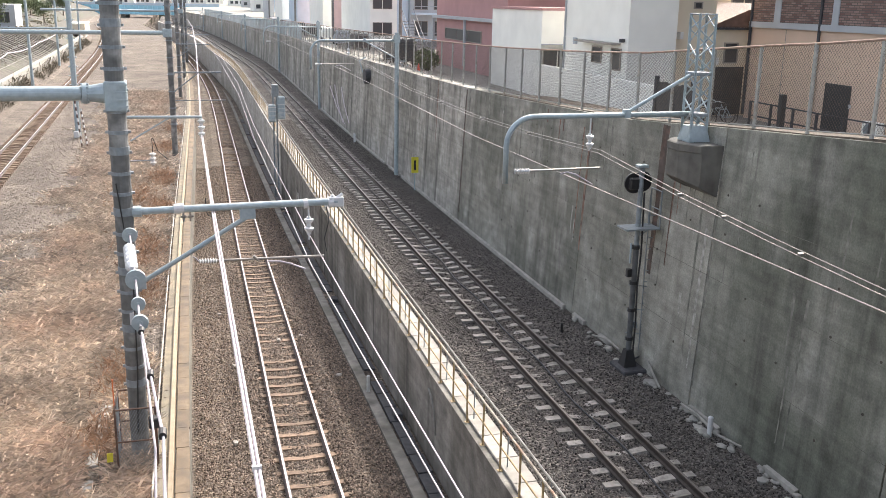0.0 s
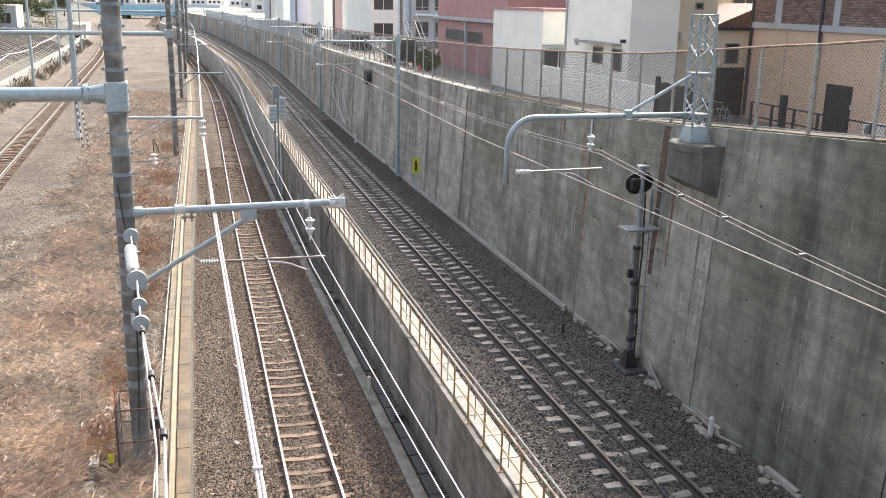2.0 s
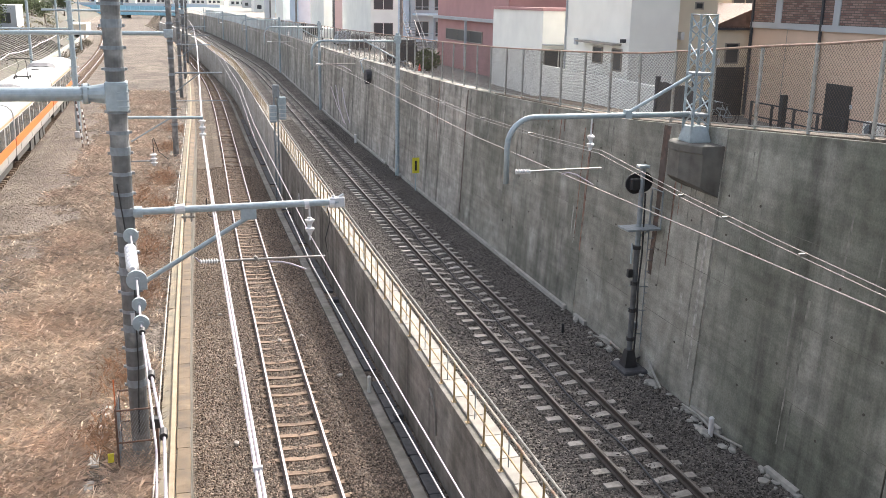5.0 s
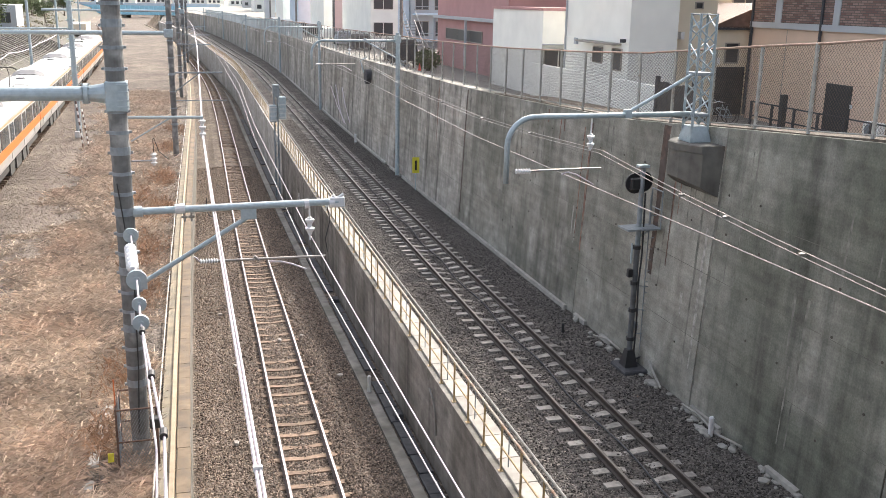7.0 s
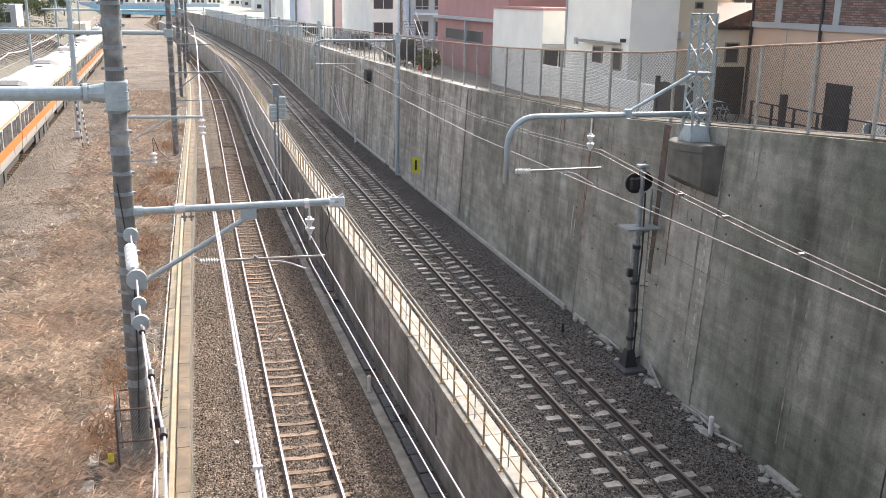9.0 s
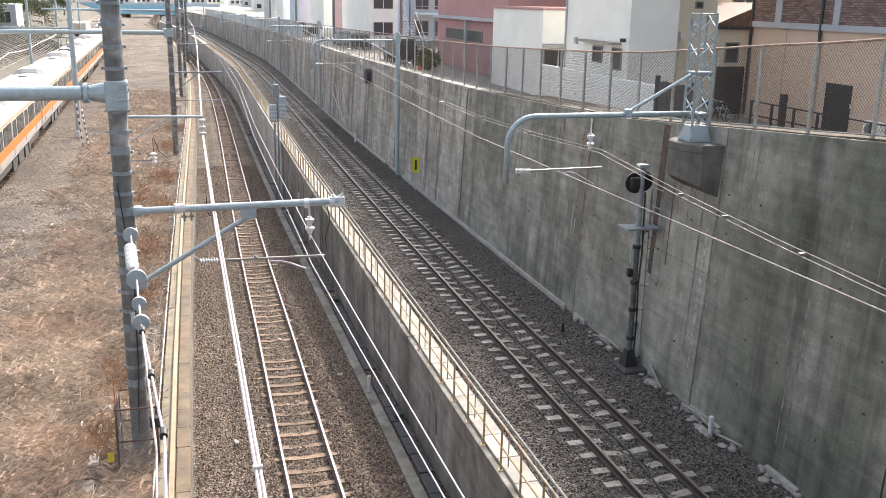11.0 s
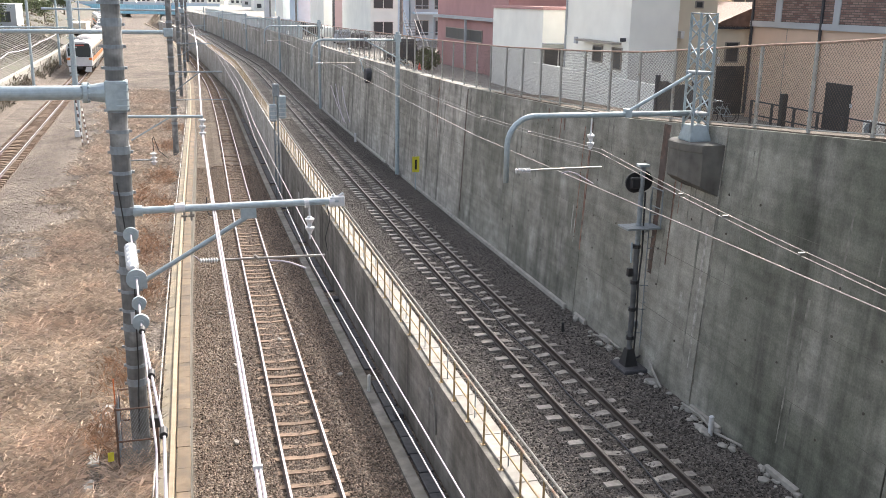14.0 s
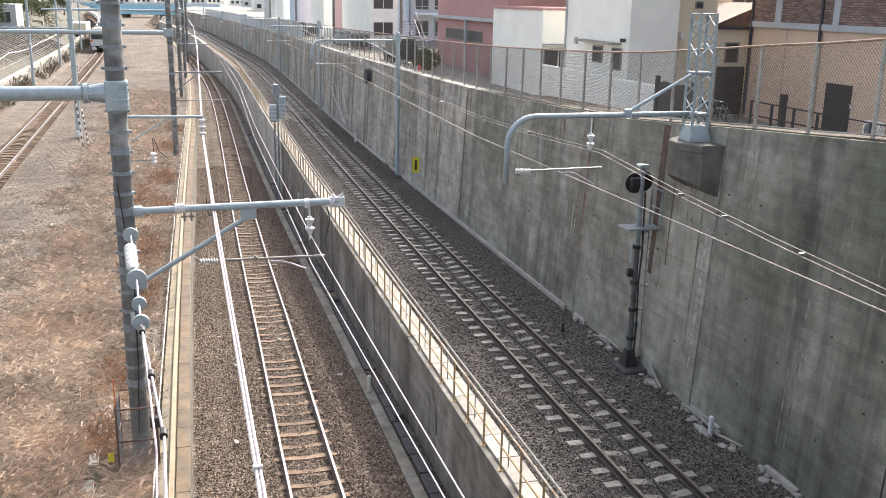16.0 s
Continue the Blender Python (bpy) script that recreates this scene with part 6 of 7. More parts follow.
apt = building("white_apartments", "white apartment house with grey windows", "apartment house", 18.9, 21.7, 95, 112, 20, M_WHITEWALL)
for z in (7.0, 9.6, 12.2):
    window(apt, "y", 19.2, 21.2, z, z + 1.3, 95, split=2)
apt2 = building("blue_apartments", "pale blue apartment house", "apartment house", 21.72, 22.9, 95, 110, 20, M_PALEBLUE)
apt3 = building("grey_apartments", "grey apartment house with balconies", "apartment house", 22.95, 28, 94.5, 108, 20, M_GREYWALL)
for z in (6.8, 9.4, 12):
    window(apt3, "y", 23.4, 24.8, z + 0.2, z + 1.7, 94.5, split=2)
    window(apt3, "y", 25.4, 26.8, z + 0.2, z + 1.7, 94.5, split=2)
    extra(apt3, "balcony", M_PALEBLUE, 23.1, 27.6, 93.6, 94.5, z - 0.3, z - 0.1)
    extra(apt3, "balcony_rail", M_GALV, 23.1, 27.6, 93.6, 93.66, z + 0.5, z + 0.56)
wt = building("white_house", "white house with a grey roof", "house", 17.6, 18.85, 118, 130, 18, M_WHITEWALL)
pp = building("pale_pink_house", "pale pink rendered house", "house", 21.1, 25.2, 140, 155, 18, M_PALEPINK)
window(pp, "y", 24.2, 24.9, 8.2, 9.2, 140)
window(pp, "y", 21.6, 22.4, 6.6, 8.0, 140)
wq = building("white_house", "white house with a small window", "house", 25.3, 28.8, 138, 150, 18, M_WHITEWALL)
bb = building("blue_grey_house", "blue grey rendered house", "house", 19.4, 22.6, 158, 170, 18, M_PALEBLUE)
gg = building("white_house", "white house with dark windows", "house", 18.4, 20.4, 172, 184, 18, M_WHITEWALL)
dk = building("dark_house", "dark grey rendered house", "house", 17.6, 18.6, 188, 200, 18, M_GREYWALL)
rb = random.Random(11)
for i in range(46):
    yb = rb.uniform(200, 620)
    xb_ = rb.uniform(14, 60) * yb / 230 if i < 34 else rb.uniform(-90, -24) * yb / 260
    if i >= 34 and xb_ > -40:
        xb_ -= 25
    if abs(xb_ - 5) < 16:
        continue
    w, d, h = rb.uniform(6, 14), rb.uniform(8, 14), rb.uniform(4, 11)
    m = rb.choice((M_WHITEWALL, M_GREYWALL, M_FAR, M_PALEBLUE, M_CREAMWALL, M_FAR))
    t = building("far_house", "distant pale house among other roofs", "house", xb_, xb_ + w, yb, yb + d, STREET + h, m, group="distant houses")
    for k in range(int(w // 2.5)):
        for q in range(int(h // 2.8)):
            window(t, "y", xb_ + 0.8 + k * 2.5, xb_ + 2.2 + k * 2.5, STREET + 0.9 + q * 2.8, STREET + 2.2 + q * 2.8, yb)
for i in range(44):
    yb = 470 + 30 * (i % 3) + rb.uniform(0, 25)
    xs_ = -190 + i * 9.0
    h = rb.uniform(7, 15)
    m = rb.choice((M_WHITEWALL, M_GREYWALL, M_FAR, M_PALEBLUE, M_FAR))
    t = building("far_house", "distant pale town building behind the bridge", "house", xs_, xs_ + rb.uniform(7, 11), yb, yb + 12, STREET + h, m, group="distant houses")
    for k in range(3):
        for q in range(int(h // 3)):
            window(t, "y", xs_ + 0.8 + k * 2.3, xs_ + 2.2 + k * 2.3, STREET + 0.9 + q * 3, STREET + 2.2 + q * 3, yb)
# the road bridge underfoot, behind the view
over = thing("road_bridge", "grey concrete road bridge crossing over the tracks", "bridge", 0, 0, 0)
part("deck", box(B(), -30, 30, -12, -0.3, 7.9, 9.1), M_CONCRETE, over)
part("parapet", box(B(), -30, 30, -0.55, -0.3, 9.1, 10.2, bevel=0.03), M_CONCRETE, over)
part("parapet", box(B(), -30, 30, -12, -11.75, 9.1, 10.2, bevel=0.03), M_CONCRETE, over)
# street furniture behind the fence
M_VAN = material("dark_van", (0.045, 0.05, 0.055), 0.35, scale=2, amount=0.1)
van = thing("parked_van", "dark grey van parked behind the fence", "van", 16.3, 70.5, STREET)
part("body", loft(B(), [[(-0.85, y, 0.35), (-0.88, y, 1.1), (-0.75, y, z), (0.75, y, z), (0.88, y, 1.1), (0.85, y, 0.35)] for y, z in ((-2.0, 1.5), (-1.7, 1.9), (1.5, 1.92), (2.1, 1.2))]), M_VAN, van)
part("rear_window", box(B(), -0.65, 0.65, -1.93, -1.86, 1.2, 1.7), M_WINDOW, van)
for x in (-0.8, 0.8):
    for y in (-1.3, 1.3):
        part("wheel", tube(B(), (x - 0.09, y, 0.32), (x + 0.09, y, 0.32), 0.32, 14), M_BLACK, van)
M_CONE = material("cone_red", (0.75, 0.10, 0.06), 0.5, scale=6, amount=0.1)


def traffic_cone(x, y, z):
    t = thing("traffic_cone", "red traffic cone beside the fence", "traffic cone", x, y, z)
    part("cone", tube(B(), (0, 0, 0.03), (0, 0, 0.7), 0.16, 12, 0.03), M_CONE, t)
    part("base", box(B(), -0.2, 0.2, -0.2, 0.2, 0, 0.04), M_BLACK, t)


def bicycle(x, y, z, turn):
    t = thing("bicycle", "dark city bicycle standing behind the fence", "bicycle", x, y, z, turn, group="parked bicycles")
    for yy in (-0.52, 0.52):
        bm = pipe(B(), [(0, yy + 0.32 * math.cos(a), 0.33 + 0.32 * math.sin(a)) for a in [2 * math.pi * k / 20 for k in range(21)]], 0.018, 5)
        part("wheel", bm, M_BLACK, t)
    bm = B()
    for p, q in (((0, -0.52, 0.33), (0, -0.1, 0.32)), ((0, -0.1, 0.32), (0, -0.22, 0.8)), ((0, -0.52, 0.33), (0, -0.2, 0.72)), ((0, -0.1, 0.32), (0, 0.36, 0.72)), ((0, -0.2, 0.62), (0, 0.36, 0.72)), ((0, 0.52, 0.33), (0, 0.34, 0.98))):
        tube(bm, p, q, 0.018, 6)
    part("frame", bm, M_GALV, t)
    part("handlebar", pipe(B(), [(-0.26, 0.22, 0.98), (-0.1, 0.36, 1.0), (0.1, 0.36, 1.0), (0.26, 0.22, 0.98)], 0.014, 6), M_GALV, t)
    part("saddle", box(B(), -0.08, 0.08, -0.34, -0.12, 0.8, 0.86, bevel=0.02), M_BLACK, t)
    part("basket", box(B(), -0.16, 0.16, 0.42, 0.66, 0.72, 0.95, bevel=0.01), M_DARK, t)


traffic_cone(15.3, 60.5, STREET)
for k, (x, y, r) in enumerate(((21.6, 34.6, 80), (21.4, 33.9, 95), (14.8, 63.5, 60), (15.0, 64.3, 70), (14.9, 65.2, 50), (14.9, 66.1, 65))):
    bicycle(x, y, STREET, r)


def parked_car(x, y, turn, mat):
    t = thing("parked_car", "small car parked on the street behind the fence", "car", x, y, STREET, turn, group="parked cars")
    part("body", loft(B(), [[(-0.74, yy, 0.3), (-0.76, yy, z * 0.62), (-0.6, yy, z), (0.6, yy, z), (0.76, yy, z * 0.62), (0.74, yy, 0.3)] for yy, z in ((-1.75, 0.8), (-1.6, 1.35), (-1.2, 1.5), (0.5, 1.5), (1.0, 0.98), (1.7, 0.8))]), mat, t)
    part("windows", box(B(), -0.70, 0.70, -1.2, 0.6, 1.0, 1.38), M_WINDOW, t)
    for sx in (-0.7, 0.7):
        for sy in (-1.1, 1.1):
            part("wheel", tube(B(), (sx - 0.08, sy, 0.28), (sx + 0.08, sy, 0.28), 0.28, 12), M_BLACK, t)


for k, (x, y, r) in enumerate(((16.8, 90, 4), (16.5, 98, -3), (17.0, 112, 2), (16.6, 121, 0), (16.4, 133, 3), (16.0, 145, 4), (15.6, 158, 5), (20.6, 116, 80))):
    parked_car(x, y, r, (M_VAN, M_GREYWALL, M_WHITEWALL, M_VAN)[k % 4])
M_UPOLE = material("utility_pole", (0.20, 0.19, 0.18), 0.85, scale=5, amount=0.2)
for k, (x, y) in enumerate(((17.3, 74.5), (16.6, 104.0), (16.4, 136.0), (15.8, 168.0), (26.5, 128.0))):
    t = thing("street_pole", "grey concrete utility pole with cross arms on the street", "utility pole", x, y, STREET, group="street poles")
    part("shaft", tube(B(), (0, 0, -0.2), (0, 0, 11.5), 0.15, 12, 0.10), M_UPOLE, t)
    for z in (9.3, 10.6):
        part("cross_arm", box(B(), -0.9, 0.9, -0.05, 0.05, z, z + 0.1), M_GALV_DARK, t)
    part("transformer", tube(B(), (0.35, 0, 7.6), (0.35, 0, 8.5), 0.26, 12), M_GREYWALL, t)
for x0, z0 in ((-0.7, 10.75), (0.7, 10.75), (0.0, 9.45)):
    wire("street_wire", [(17.3 + x0, 74.5, STREET + z0), (16.6 + x0, 104, STREET + z0), (16.4 + x0, 136, STREET + z0), (15.8 + x0, 168, STREET + z0)], 0.018, M_BLACK, "dark overhead wire along the street", 0.5)
# thin stays leaning on the wall face
for y0, z0, y1, z1 in ((72.0, 4.1, 64.1, 2.2), (66.4, 4.5, 62.3, 2.5), (69.5, 4.4, 65.0, 2.2)):
    tagged(finish("wall_stay", pipe(B(), [(wall_face(y0, z0) - 0.03, y0, z0), (wall_face((y0 + y1) / 2, (z0 + z1) / 2) - 0.08, (y0 + y1) / 2, (z0 + z1) / 2 - 0.1), (wall_face(y1, z1) - 0.05, y1, z1)], 0.03, 6), M_WIRE_WHITE),
           "pale thin stay leaning on the retaining wall", "stay", group="stays on the wall")
# drum on the wall face by the mast
dr = thing("wall_drum", "dark round drum fixed on the retaining wall", "drum", xw(56.0) + 0.2, 56.0, 6.1)
part("drum", tube(B(), (-0.30, 0, 0), (0.15, 0, 0), 0.44, 20), M_DARK, dr)
part("bracket", pipe(B(), [(-0.3, 0.5, 0.2), (-0.5, 0.5, 0.9), (-0.1, 0.5, 1.1)], 0.04, 6), M_GALV, dr)

# blue girder bridge far off
M_BLUE = material("bridge_blue", (0.36, 0.66, 0.78), 0.6, scale=1, amount=0.08)
br = thing("girder_bridge", "light blue girder road bridge across the tracks", "bridge", 0, 420, 0, -15.8)
part("girder", box(B(), -60, 19, -0.4, 0.4, 2.2, 6.0), M_BLUE, br)
for k in range(40):
    part("stiffener", box(B(), -58 + k * 1.95, -57.7 + k * 1.95, -0.6, -0.4, 2.3, 5.9), M_BLUE, br)
part("deck", box(B(), -60, 19, 0.4, 9, 2.4, 4.0), M_GREYWALL, br)
part("parapet", box(B(), -60, 19, -0.5, -0.3, 6.0, 7.0), M_PALEBLUE, br)
for x in (-22, -6, 14):
    part("pier", box(B(), x - 1, x + 1, 1, 7, -4, 2.4), M_CONCRETE, br)


# ---- loose stones, dry grass, weeds and trees ----
def scatter(name, proto, places, mat, label, category):
    """Joins many small copies of a shape into one mesh. places: rows of x, y, z, size, turn, tilt."""
    pv, pf = proto
    pv = np.array(pv)
    P = np.array(places)
    n, k = len(P), len(pv)
    c, s = np.cos(P[:, 4]), np.sin(P[:, 4])
    ct, st = np.cos(P[:, 5]), np.sin(P[:, 5])
    jit = np.random.uniform(0.7, 1.3, (n, k, 3))
    V = pv[None] * jit * P[:, 3][:, None, None]
    y = V[:, :, 1] * ct[:, None] - V[:, :, 2] * st[:, None]
    z = V[:, :, 1] * st[:, None] + V[:, :, 2] * ct[:, None]
    x = V[:, :, 0]
    X = x * c[:, None] - y * s[:, None] + P[:, 0][:, None]
    Y = x * s[:, None] + y * c[:, None] + P[:, 1][:, None]
    Z = z + P[:, 2][:, None]
    verts = np.stack([X, Y, Z], 2).reshape(-1, 3)
    F = np.array(pf)
    faces = (F[None] + (np.arange(n) * k)[:, None, None]).reshape(-1, F.shape[1])
    me = bpy.data.meshes.new(name)
    me.from_pydata(verts.tolist(), [], faces.tolist())
    me.materials.append(mat)
    return tagged(new(name, me), label, category, kind="stuff")


PEBBLE = ([(-0.6, -0.5, 0), (0.55, -0.6, 0), (0.65, 0.45, 0), (-0.5, 0.6, 0), (-0.3, -0.35, 0.6), (0.4, -0.25, 0.75), (0.3, 0.35, 0.6), (-0.35, 0.3, 0.7)],
          [(4, 5, 6, 7), (0, 1, 5, 4), (1, 2, 6, 5), (2, 3, 7, 6), (3, 0, 4, 7)])


def ground_z(x, y):
    """Height of the bed at a place between the field edge and the wall."""
    s = sway(y)
    c = xa(y)
    xs = (edge(y) - 0.2, c - 1.7, c - 1.25, c - 0.78, c - 0.68, c + 0.68, c + 0.78, c + 1.25, c + 1.75, 5.5 + s)
    if x < 5.5 + s:
        return float(np.interp(x, xs, [za(y) + d for d in (-0.2, -0.26, -0.14, -0.14, -0.195, -0.195, -0.14, -0.14, -0.30, -0.34)]))
    xs = (5.76 + s, xb(y) - 1.7, xb(y) - 1.2, xb(y) + 1.2, xb(y) + 1.7, xw(y) + 0.15)
    return float(np.interp(x, xs, [zb(y) + d for d in (-0.3, -0.24, -0.20, -0.20, -0.24, -0.22)]))


def bed_stones(lo, hi, y0, y1, count, size, mat, name, label):
    rng = np.random.RandomState(3)
    rows = []
    while len(rows) < count:
        y = y0 + (y1 - y0) * rng.rand() ** 1.5
        x = rng.uniform(lo(y), hi(y))
        rows.append((x, y, ground_z(x, y) - 0.012 + 0.02 * rng.rand(), size * rng.uniform(0.55, 1.25), rng.uniform(0, 6.3), rng.uniform(-0.6, 0.6)))
    return scatter(name, PEBBLE, rows, mat, label, "ballast")


bed_stones(lambda y: edge(y) - 0.15, lambda y: 4.66 + sway(y), 15, 70, 76000, 0.037, M_STONE, "ballast_stones", "brown grey crushed ballast stones beneath the ramp track")
bed_stones(lambda y: 6.14 + sway(y), lambda y: xw(y) - 0.15, 11, 70, 80000, 0.032, M_STONE_B, "ballast_stones", "dark grey crushed ballast stones beneath the cutting track")


def field_z(x, y):
    return float(np.interp(x, (xl(y) + 1.6, -7.0, -4.0, -1.4, -0.6), (GRADE_L - 0.28, GRADE_L - 0.12, GRADE_L, GRADE_L - 0.05, GRADE_L - 0.1)))


def field_stones():
    rng = np.random.RandomState(4)
    rows = []
    for i in range(45000):
        y = 16 + 90 * rng.rand() ** 1.6
        x = rng.uniform(max(-11, -2 - y * 0.22), -1.0 + edge(y))
        rows.append((x, y, field_z(x, y) - 0.01, rng.uniform(0.02, 0.06), rng.uniform(0, 6.3), rng.uniform(-0.6, 0.6)))
    scatter("field_stones", PEBBLE, rows, M_FIELD_STONE, "scattered brown gravel stones on the field", "gravel")


M_FIELD_STONE = material("field_stone", (0.195, 0.165, 0.137), 0.9, scale=1.2, amount=0.25, island=0.5, spec=0.2)
field_stones()

BLADE = ([(-0.009, 0, 0), (0.009, 0, 0), (-0.006, 0.10, 0.55), (0.007, 0.12, 0.55), (0.0, 0.36, 0.9)], [(0, 1, 3, 2), (2, 3, 4, 4)])


def grass_density(x, y):
    n = noise.noise((x * 0.35, y * 0.22, 3.0)) + 0.5 * noise.noise((x * 1.1, y * 0.8, 7.0))
    near_edge = math.exp(-((x + 3.2) / 2.9) ** 2)
    return 0.9 * near_edge + 0.55 * n - 0.12


def dry_grass():
    rng = np.random.RandomState(8)
    rows = []
    tries = 0
    while len(rows) < 230000 and tries < 900000:
        tries += 1
        y = 16.5 + 85 * rng.rand() ** 1.7
        x = rng.uniform(max(-10.5, -1.8 - y * 0.2), -1.02 + max(0, edge(y)))
        d = grass_density(x, y)
        if d < 0.25 or rng.rand() > d or (abs(x + 2.15) < 0.42 and 17.6 < y < 22.4):
            continue
        k = rng.randint(1, 4)
        for _ in range(k):
            rows.append((x + rng.normal(0, 0.09), y + rng.normal(0, 0.09), field_z(x, y) - 0.02, rng.uniform(0.17, 0.58), rng.uniform(0, 6.3), rng.uniform(-1.45, -0.62)))
    verts_faces = (BLADE[0], [(0, 1, 3), (0, 3, 2), (2, 3, 4)])
    scatter("dry_grass", verts_faces, rows, M_GRASS, "flattened straw coloured dry grass on the field", "grass")


dry_grass()

# rust-brown weeds against the edge
M_WEED = material("brown_weeds", (0.37, 0.25, 0.175), 0.95, scale=1.0, amount=0.3, island=0.4, spec=0.1)


def weeds():
    rng = np.random.RandomState(9)
    rows = []
    for cx, cy, r, n in ((-1.9, 24, 0.5, 900), (-1.5, 31, 0.5, 900), (-1.7, 37, 0.8, 1500), (-1.2, 44, 0.7, 1300), (-2.4, 47, 0.9, 1500), (-1.1, 52, 0.7, 1300), (-0.9, 63, 0.7, 900), (-0.4, 72, 0.8, 900), (-2.1, 20.3, 0.35, 500)):
        for _ in range(n):
            x, y = cx + rng.normal(0, r * 0.6), cy + rng.normal(0, r * 1.8)
            if x > -1.0 + edge(y):
                continue
            rows.append((x, y, field_z(x, y) - 0.02, rng.uniform(0.2, 0.5), rng.uniform(0, 6.3), rng.uniform(-0.9, 0.3)))
    scatter("brown_weeds", (BLADE[0], [(0, 1, 3), (0, 3, 2), (2, 3, 4)]), rows, M_WEED, "rust brown dead weeds beside the poles", "weeds")


weeds()

M_LEAF = material("leaf", (0.075, 0.10, 0.035), 0.7, scale=0.6, amount=0.3, island=0.4)
M_BARK = material("bark", (0.14, 0.11, 0.08), 0.95, scale=5, amount=0.3)


def tree(x, y, z, h, r, seed):
    rng = np.random.RandomState(seed)
    t = thing("tree", "dark green broadleaf tree on the bank", "tree", x, y, z, group="trees on the bank")
    bm = tube(B(), (0, 0, -0.3), (0, 0, h * 0.55), h * 0.035, 8, h * 0.018)
    for k in range(6):
        a = k * 1.05 + rng.rand()
        tube(bm, (0, 0, h * (0.3 + 0.04 * k)), (math.cos(a) * r * 0.7, math.sin(a) * r * 0.7, h * (0.5 + 0.06 * k)), h * 0.012, 5, h * 0.005)
    part("trunk", bm, M_BARK, t)
    verts, faces = [], []
    for c in range(26):
        a, e = rng.uniform(0, 6.3), rng.uniform(-0.5, 1.2)
        cc = np.array([math.cos(a) * r * 0.75 * rng.rand() ** 0.5, math.sin(a) * r * 0.75 * rng.rand() ** 0.5, h * 0.62 + e * h * 0.28])
        cr = r * rng.uniform(0.25, 0.5)
        for _ in range(90):
            p = cc + rng.normal(0, cr * 0.5, 3)
            u, v = rng.normal(0, 1, 3), rng.normal(0, 1, 3)
            u = u / np.linalg.norm(u) * h * 0.035
            v = v / np.linalg.norm(v) * h * 0.025
            k = len(verts)
            verts += [tuple(p - u), tuple(p + v), tuple(p + u), tuple(p - v)]
            faces.append((k, k + 1, k + 2, k + 3))
    me = bpy.data.meshes.new("crown")
    me.from_pydata(verts, [], faces)
    me.materials.append(M_LEAF)
    ob = new("crown", me)
    ob.parent = t


for i, (x, y, z, h, r) in enumerate(((-25.5, 150, 5.0, 4.2, 2.6), (-27, 178, 5.2, 4.5, 2.8), (-31, 165, 6.5, 5, 3.2), (-25, 205, 5.0, 4, 2.6), (-30, 225, 6, 5, 3.2), (-36, 150, 7, 5.5, 3.4), (-26, 250, 5.5, 5, 3),
                                    (-34, 260, 6.5, 6, 4), (-28.5, 196, 5.8, 4.2, 2.8), (-33, 190, 6.6, 5, 3.4))):
    tree(x, y, z, h, r, 20 + i)
hut = building("bank_house", "small grey house with a pale roof above the bank", "house", -26.5, -23.6, 160, 167, 8.6, M_GREYWALL, M_FAR, 4.8)
window(hut, "y", -26.0, -24.4, 6.0, 7.6, 160, split=2)
shed = building("bank_shed", "low shed with a pale roof beside the tracks", "shed", -20.5, -17.5, 205, 216, 4.6, M_CREAMWALL, M_WHITEWALL, 3.0)


def bank_weeds():
    rng = np.random.RandomState(12)
    rows = []
    for _ in range(12000):
        y = rng.uniform(62, 200)
        u = rng.uniform(0, 1)
        x = -12.4 - 0.0185 * y - u * 1.6 if rng.rand() < 0.6 else -15.6 - 0.0185 * y - rng.uniform(0, 5)
        z = float(np.interp(-(x + 0.0185 * y), (12.0, 14.2, 16.5, 22), (0.75, 2.0, 3.2, 5.0)))
        if noise.noise((x * 0.4, y * 0.15, 1.0)) < -0.05:
            continue
        rows.append((x, y, z - 0.05, rng.uniform(0.3, 1.0), rng.uniform(0, 6.3), rng.uniform(-0.8, 0.4)))
    scatter("bank_weeds", (BLADE[0], [(0, 1, 3), (0, 3, 2), (2, 3, 4)]), rows, M_BANKWEED, "dry yellow green weeds on the bank", "weeds")


M_BANKWEED = material("bank_weed", (0.15, 0.135, 0.105), 0.95, scale=0.4, amount=0.35, island=0.4, spec=0.1)
bank_weeds()


def bank_shrubs():
    """Rough scrub over the upper bank, in clumps of small leaves."""
    rng = np.random.RandomState(31)
    rows = []
    leaf = ([(-0.5, 0, 0), (0, -0.3, 0.1), (0.5, 0, 0), (0, 0.3, 0.1)], [(0, 1, 2), (0, 2, 3)])
    for _ in range(190):
        y = rng.uniform(95, 330)
        x = -19.5 - lshift(y) - rng.uniform(0, 26) ** 1.0
        z = float(np.interp(-(x + lshift(y)), (16.5, 22, 34), (3.2, 5.0, 7.3)))
        r = rng.uniform(0.7, 1.9)
        for _ in range(90):
            d = rng.normal(0, 1, 3)
            d /= np.linalg.norm(d)
            q = d * r * rng.uniform(0.5, 1.0)
            rows.append((x + q[0], y + q[1], z + abs(q[2]) * 0.8, rng.uniform(0.18, 0.42), rng.uniform(0, 6.3), rng.uniform(-1.5, 1.5)))
    scatter("bank_scrub", leaf, rows, M_SCRUB, "dull olive and brown scrub on the upper bank", "shrubs")


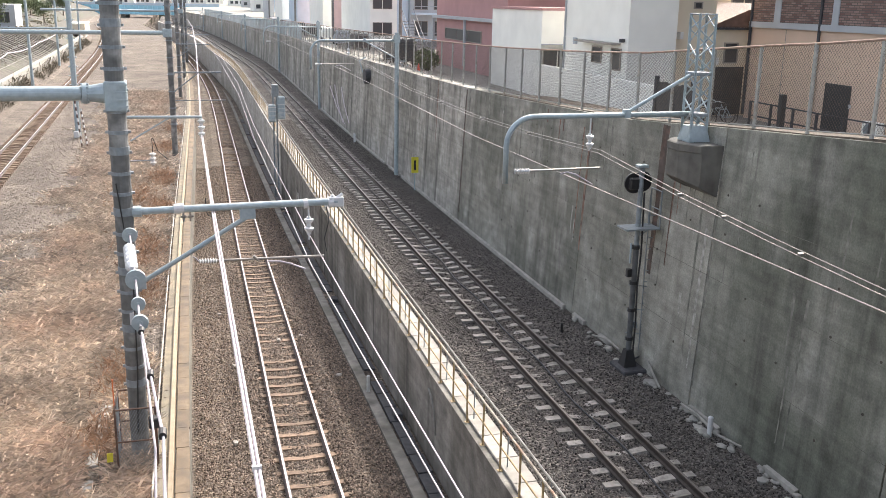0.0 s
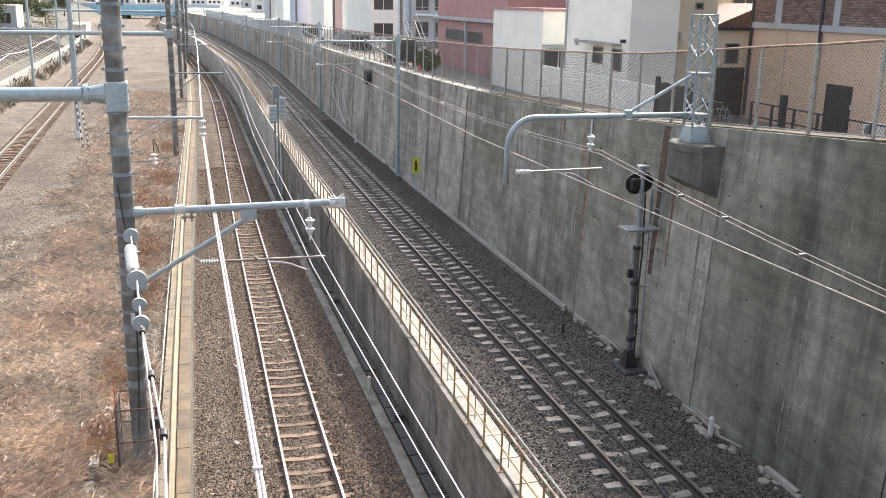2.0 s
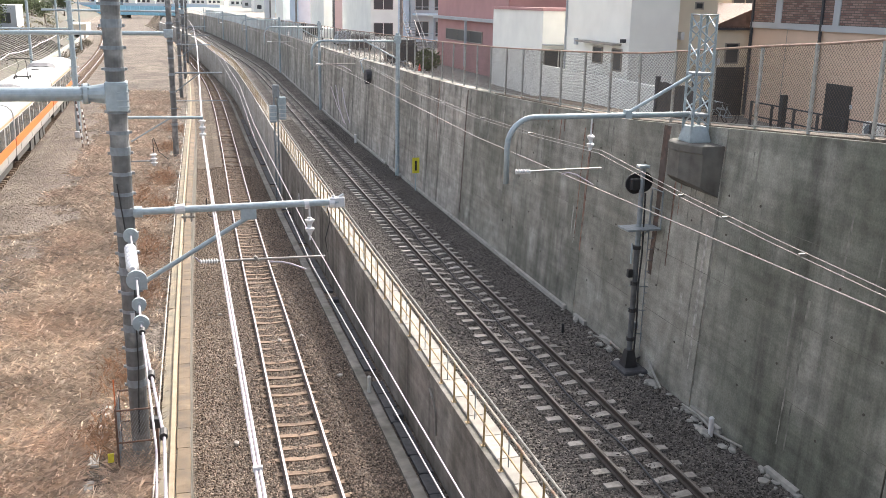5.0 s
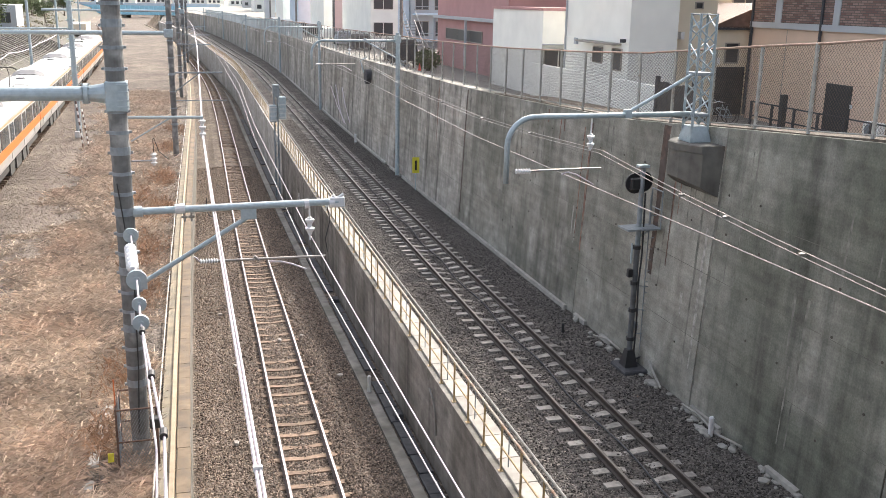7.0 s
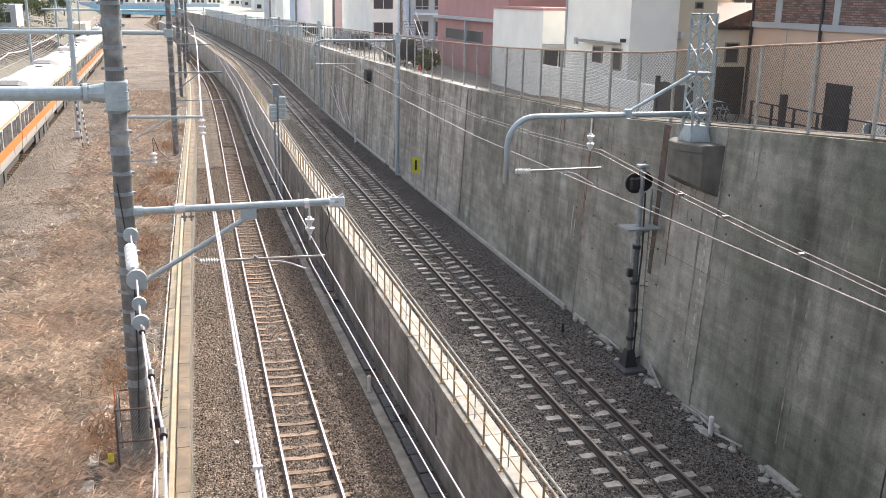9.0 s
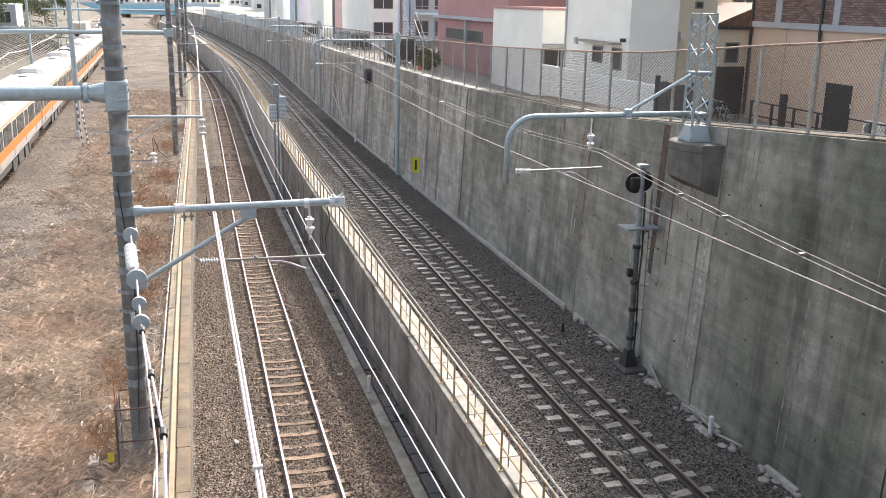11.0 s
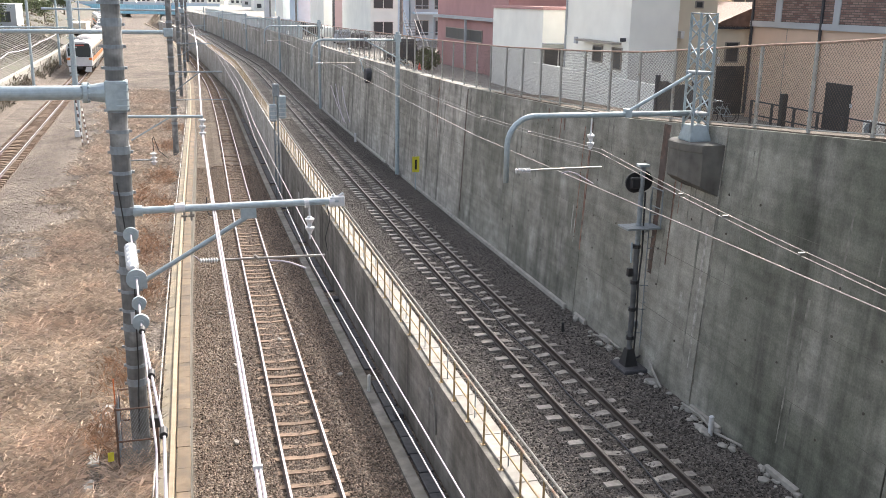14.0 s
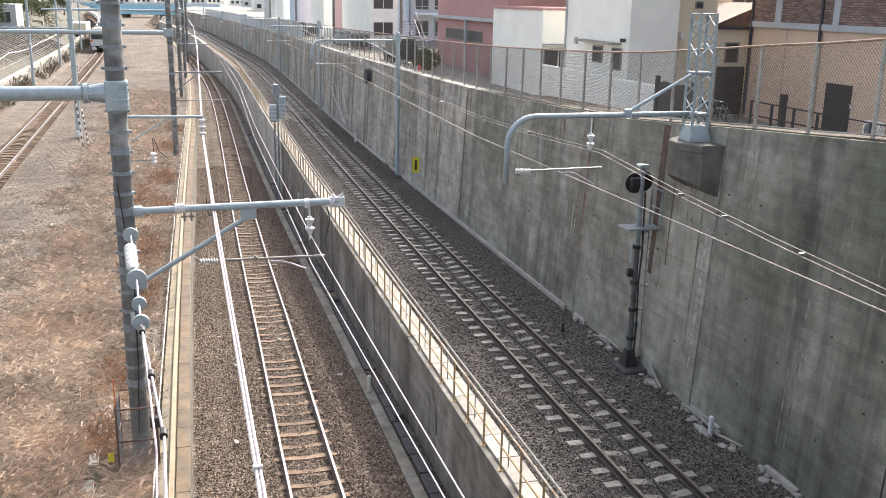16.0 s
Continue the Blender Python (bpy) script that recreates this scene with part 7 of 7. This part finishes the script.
M_SCRUB = material("scrub_leaf", (0.10, 0.105, 0.045), 0.85, scale=0.12, amount=0.4, second=(0.17, 0.135, 0.08), second_scale=0.15, second_at=0.5, island=0.5, spec=0.2)
bank_shrubs()


def yard_shrub(x, y, z, r, seed):
    """A dark rounded evergreen in the yard: short stem and a crown of small leaves."""
    rng = np.random.RandomState(seed)
    t = thing("shrub", "dark evergreen shrub standing behind the fence", "shrub", x, y, z, group="yard shrubs")
    bm = tube(B(), (0, 0, -0.05), (0, 0, r * 0.9), 0.05, 6, 0.03)
    for k in range(5):
        a = k * 1.3
        tube(bm, (0, 0, r * 0.4), (math.cos(a) * r * 0.6, math.sin(a) * r * 0.6, r * 1.1), 0.025, 5, 0.01)
    part("stem", bm, M_BARK, t)
    verts, faces = [], []
    for _ in range(900):
        d = rng.normal(0, 1, 3)
        d = d / np.linalg.norm(d) * r * rng.uniform(0.55, 1.08)
        p = np.array([d[0], d[1], d[2] * 0.85 + r])
        u, v = rng.normal(0, 0.07, 3), rng.normal(0, 0.05, 3)
        k = len(verts)
        verts += [tuple(p - u), tuple(p + v), tuple(p + u), tuple(p - v)]
        faces.append((k, k + 1, k + 2, k + 3))
    me = bpy.data.meshes.new("crown")
    me.from_pydata(verts, [], faces)
    me.materials.append(M_LEAF)
    new("crown", me).parent = t


yard_shrub(16.4, 62.5, STREET, 0.85, 61)
yard_shrub(18.6, 78.0, STREET, 0.9, 62)


# ---- motion ----
def motions():
    """The train runs away along the upper track; each car follows the line by its two ends."""
    times = (0.0, 2.0, 3.5, 4.0, 6.5, 9.0, 11.5, 12.0, 12.5, 13.0, 13.5, 14.0, 15.0, 15.5, 16.0)
    rear = (-237.0, -184.0, -144.3, -131.0, -66.5, -2.7, 59.8, 72.1, 84.4, 97.2, 110.0, 122.9, 147.3, 159.2, 171.5)
    for k, car in enumerate(cars):
        rows = []
        for i in range(65):
            t = i * 0.25
            y = float(np.interp(t, times, rear)) + k * CAR
            turn = math.degrees(math.atan2(xl(y) - xl(y + CAR), CAR))
            rows.append((t, pose(xl(y), y, GRADE_L, 0, 0, turn)))
        walk(car, rows)


motions()
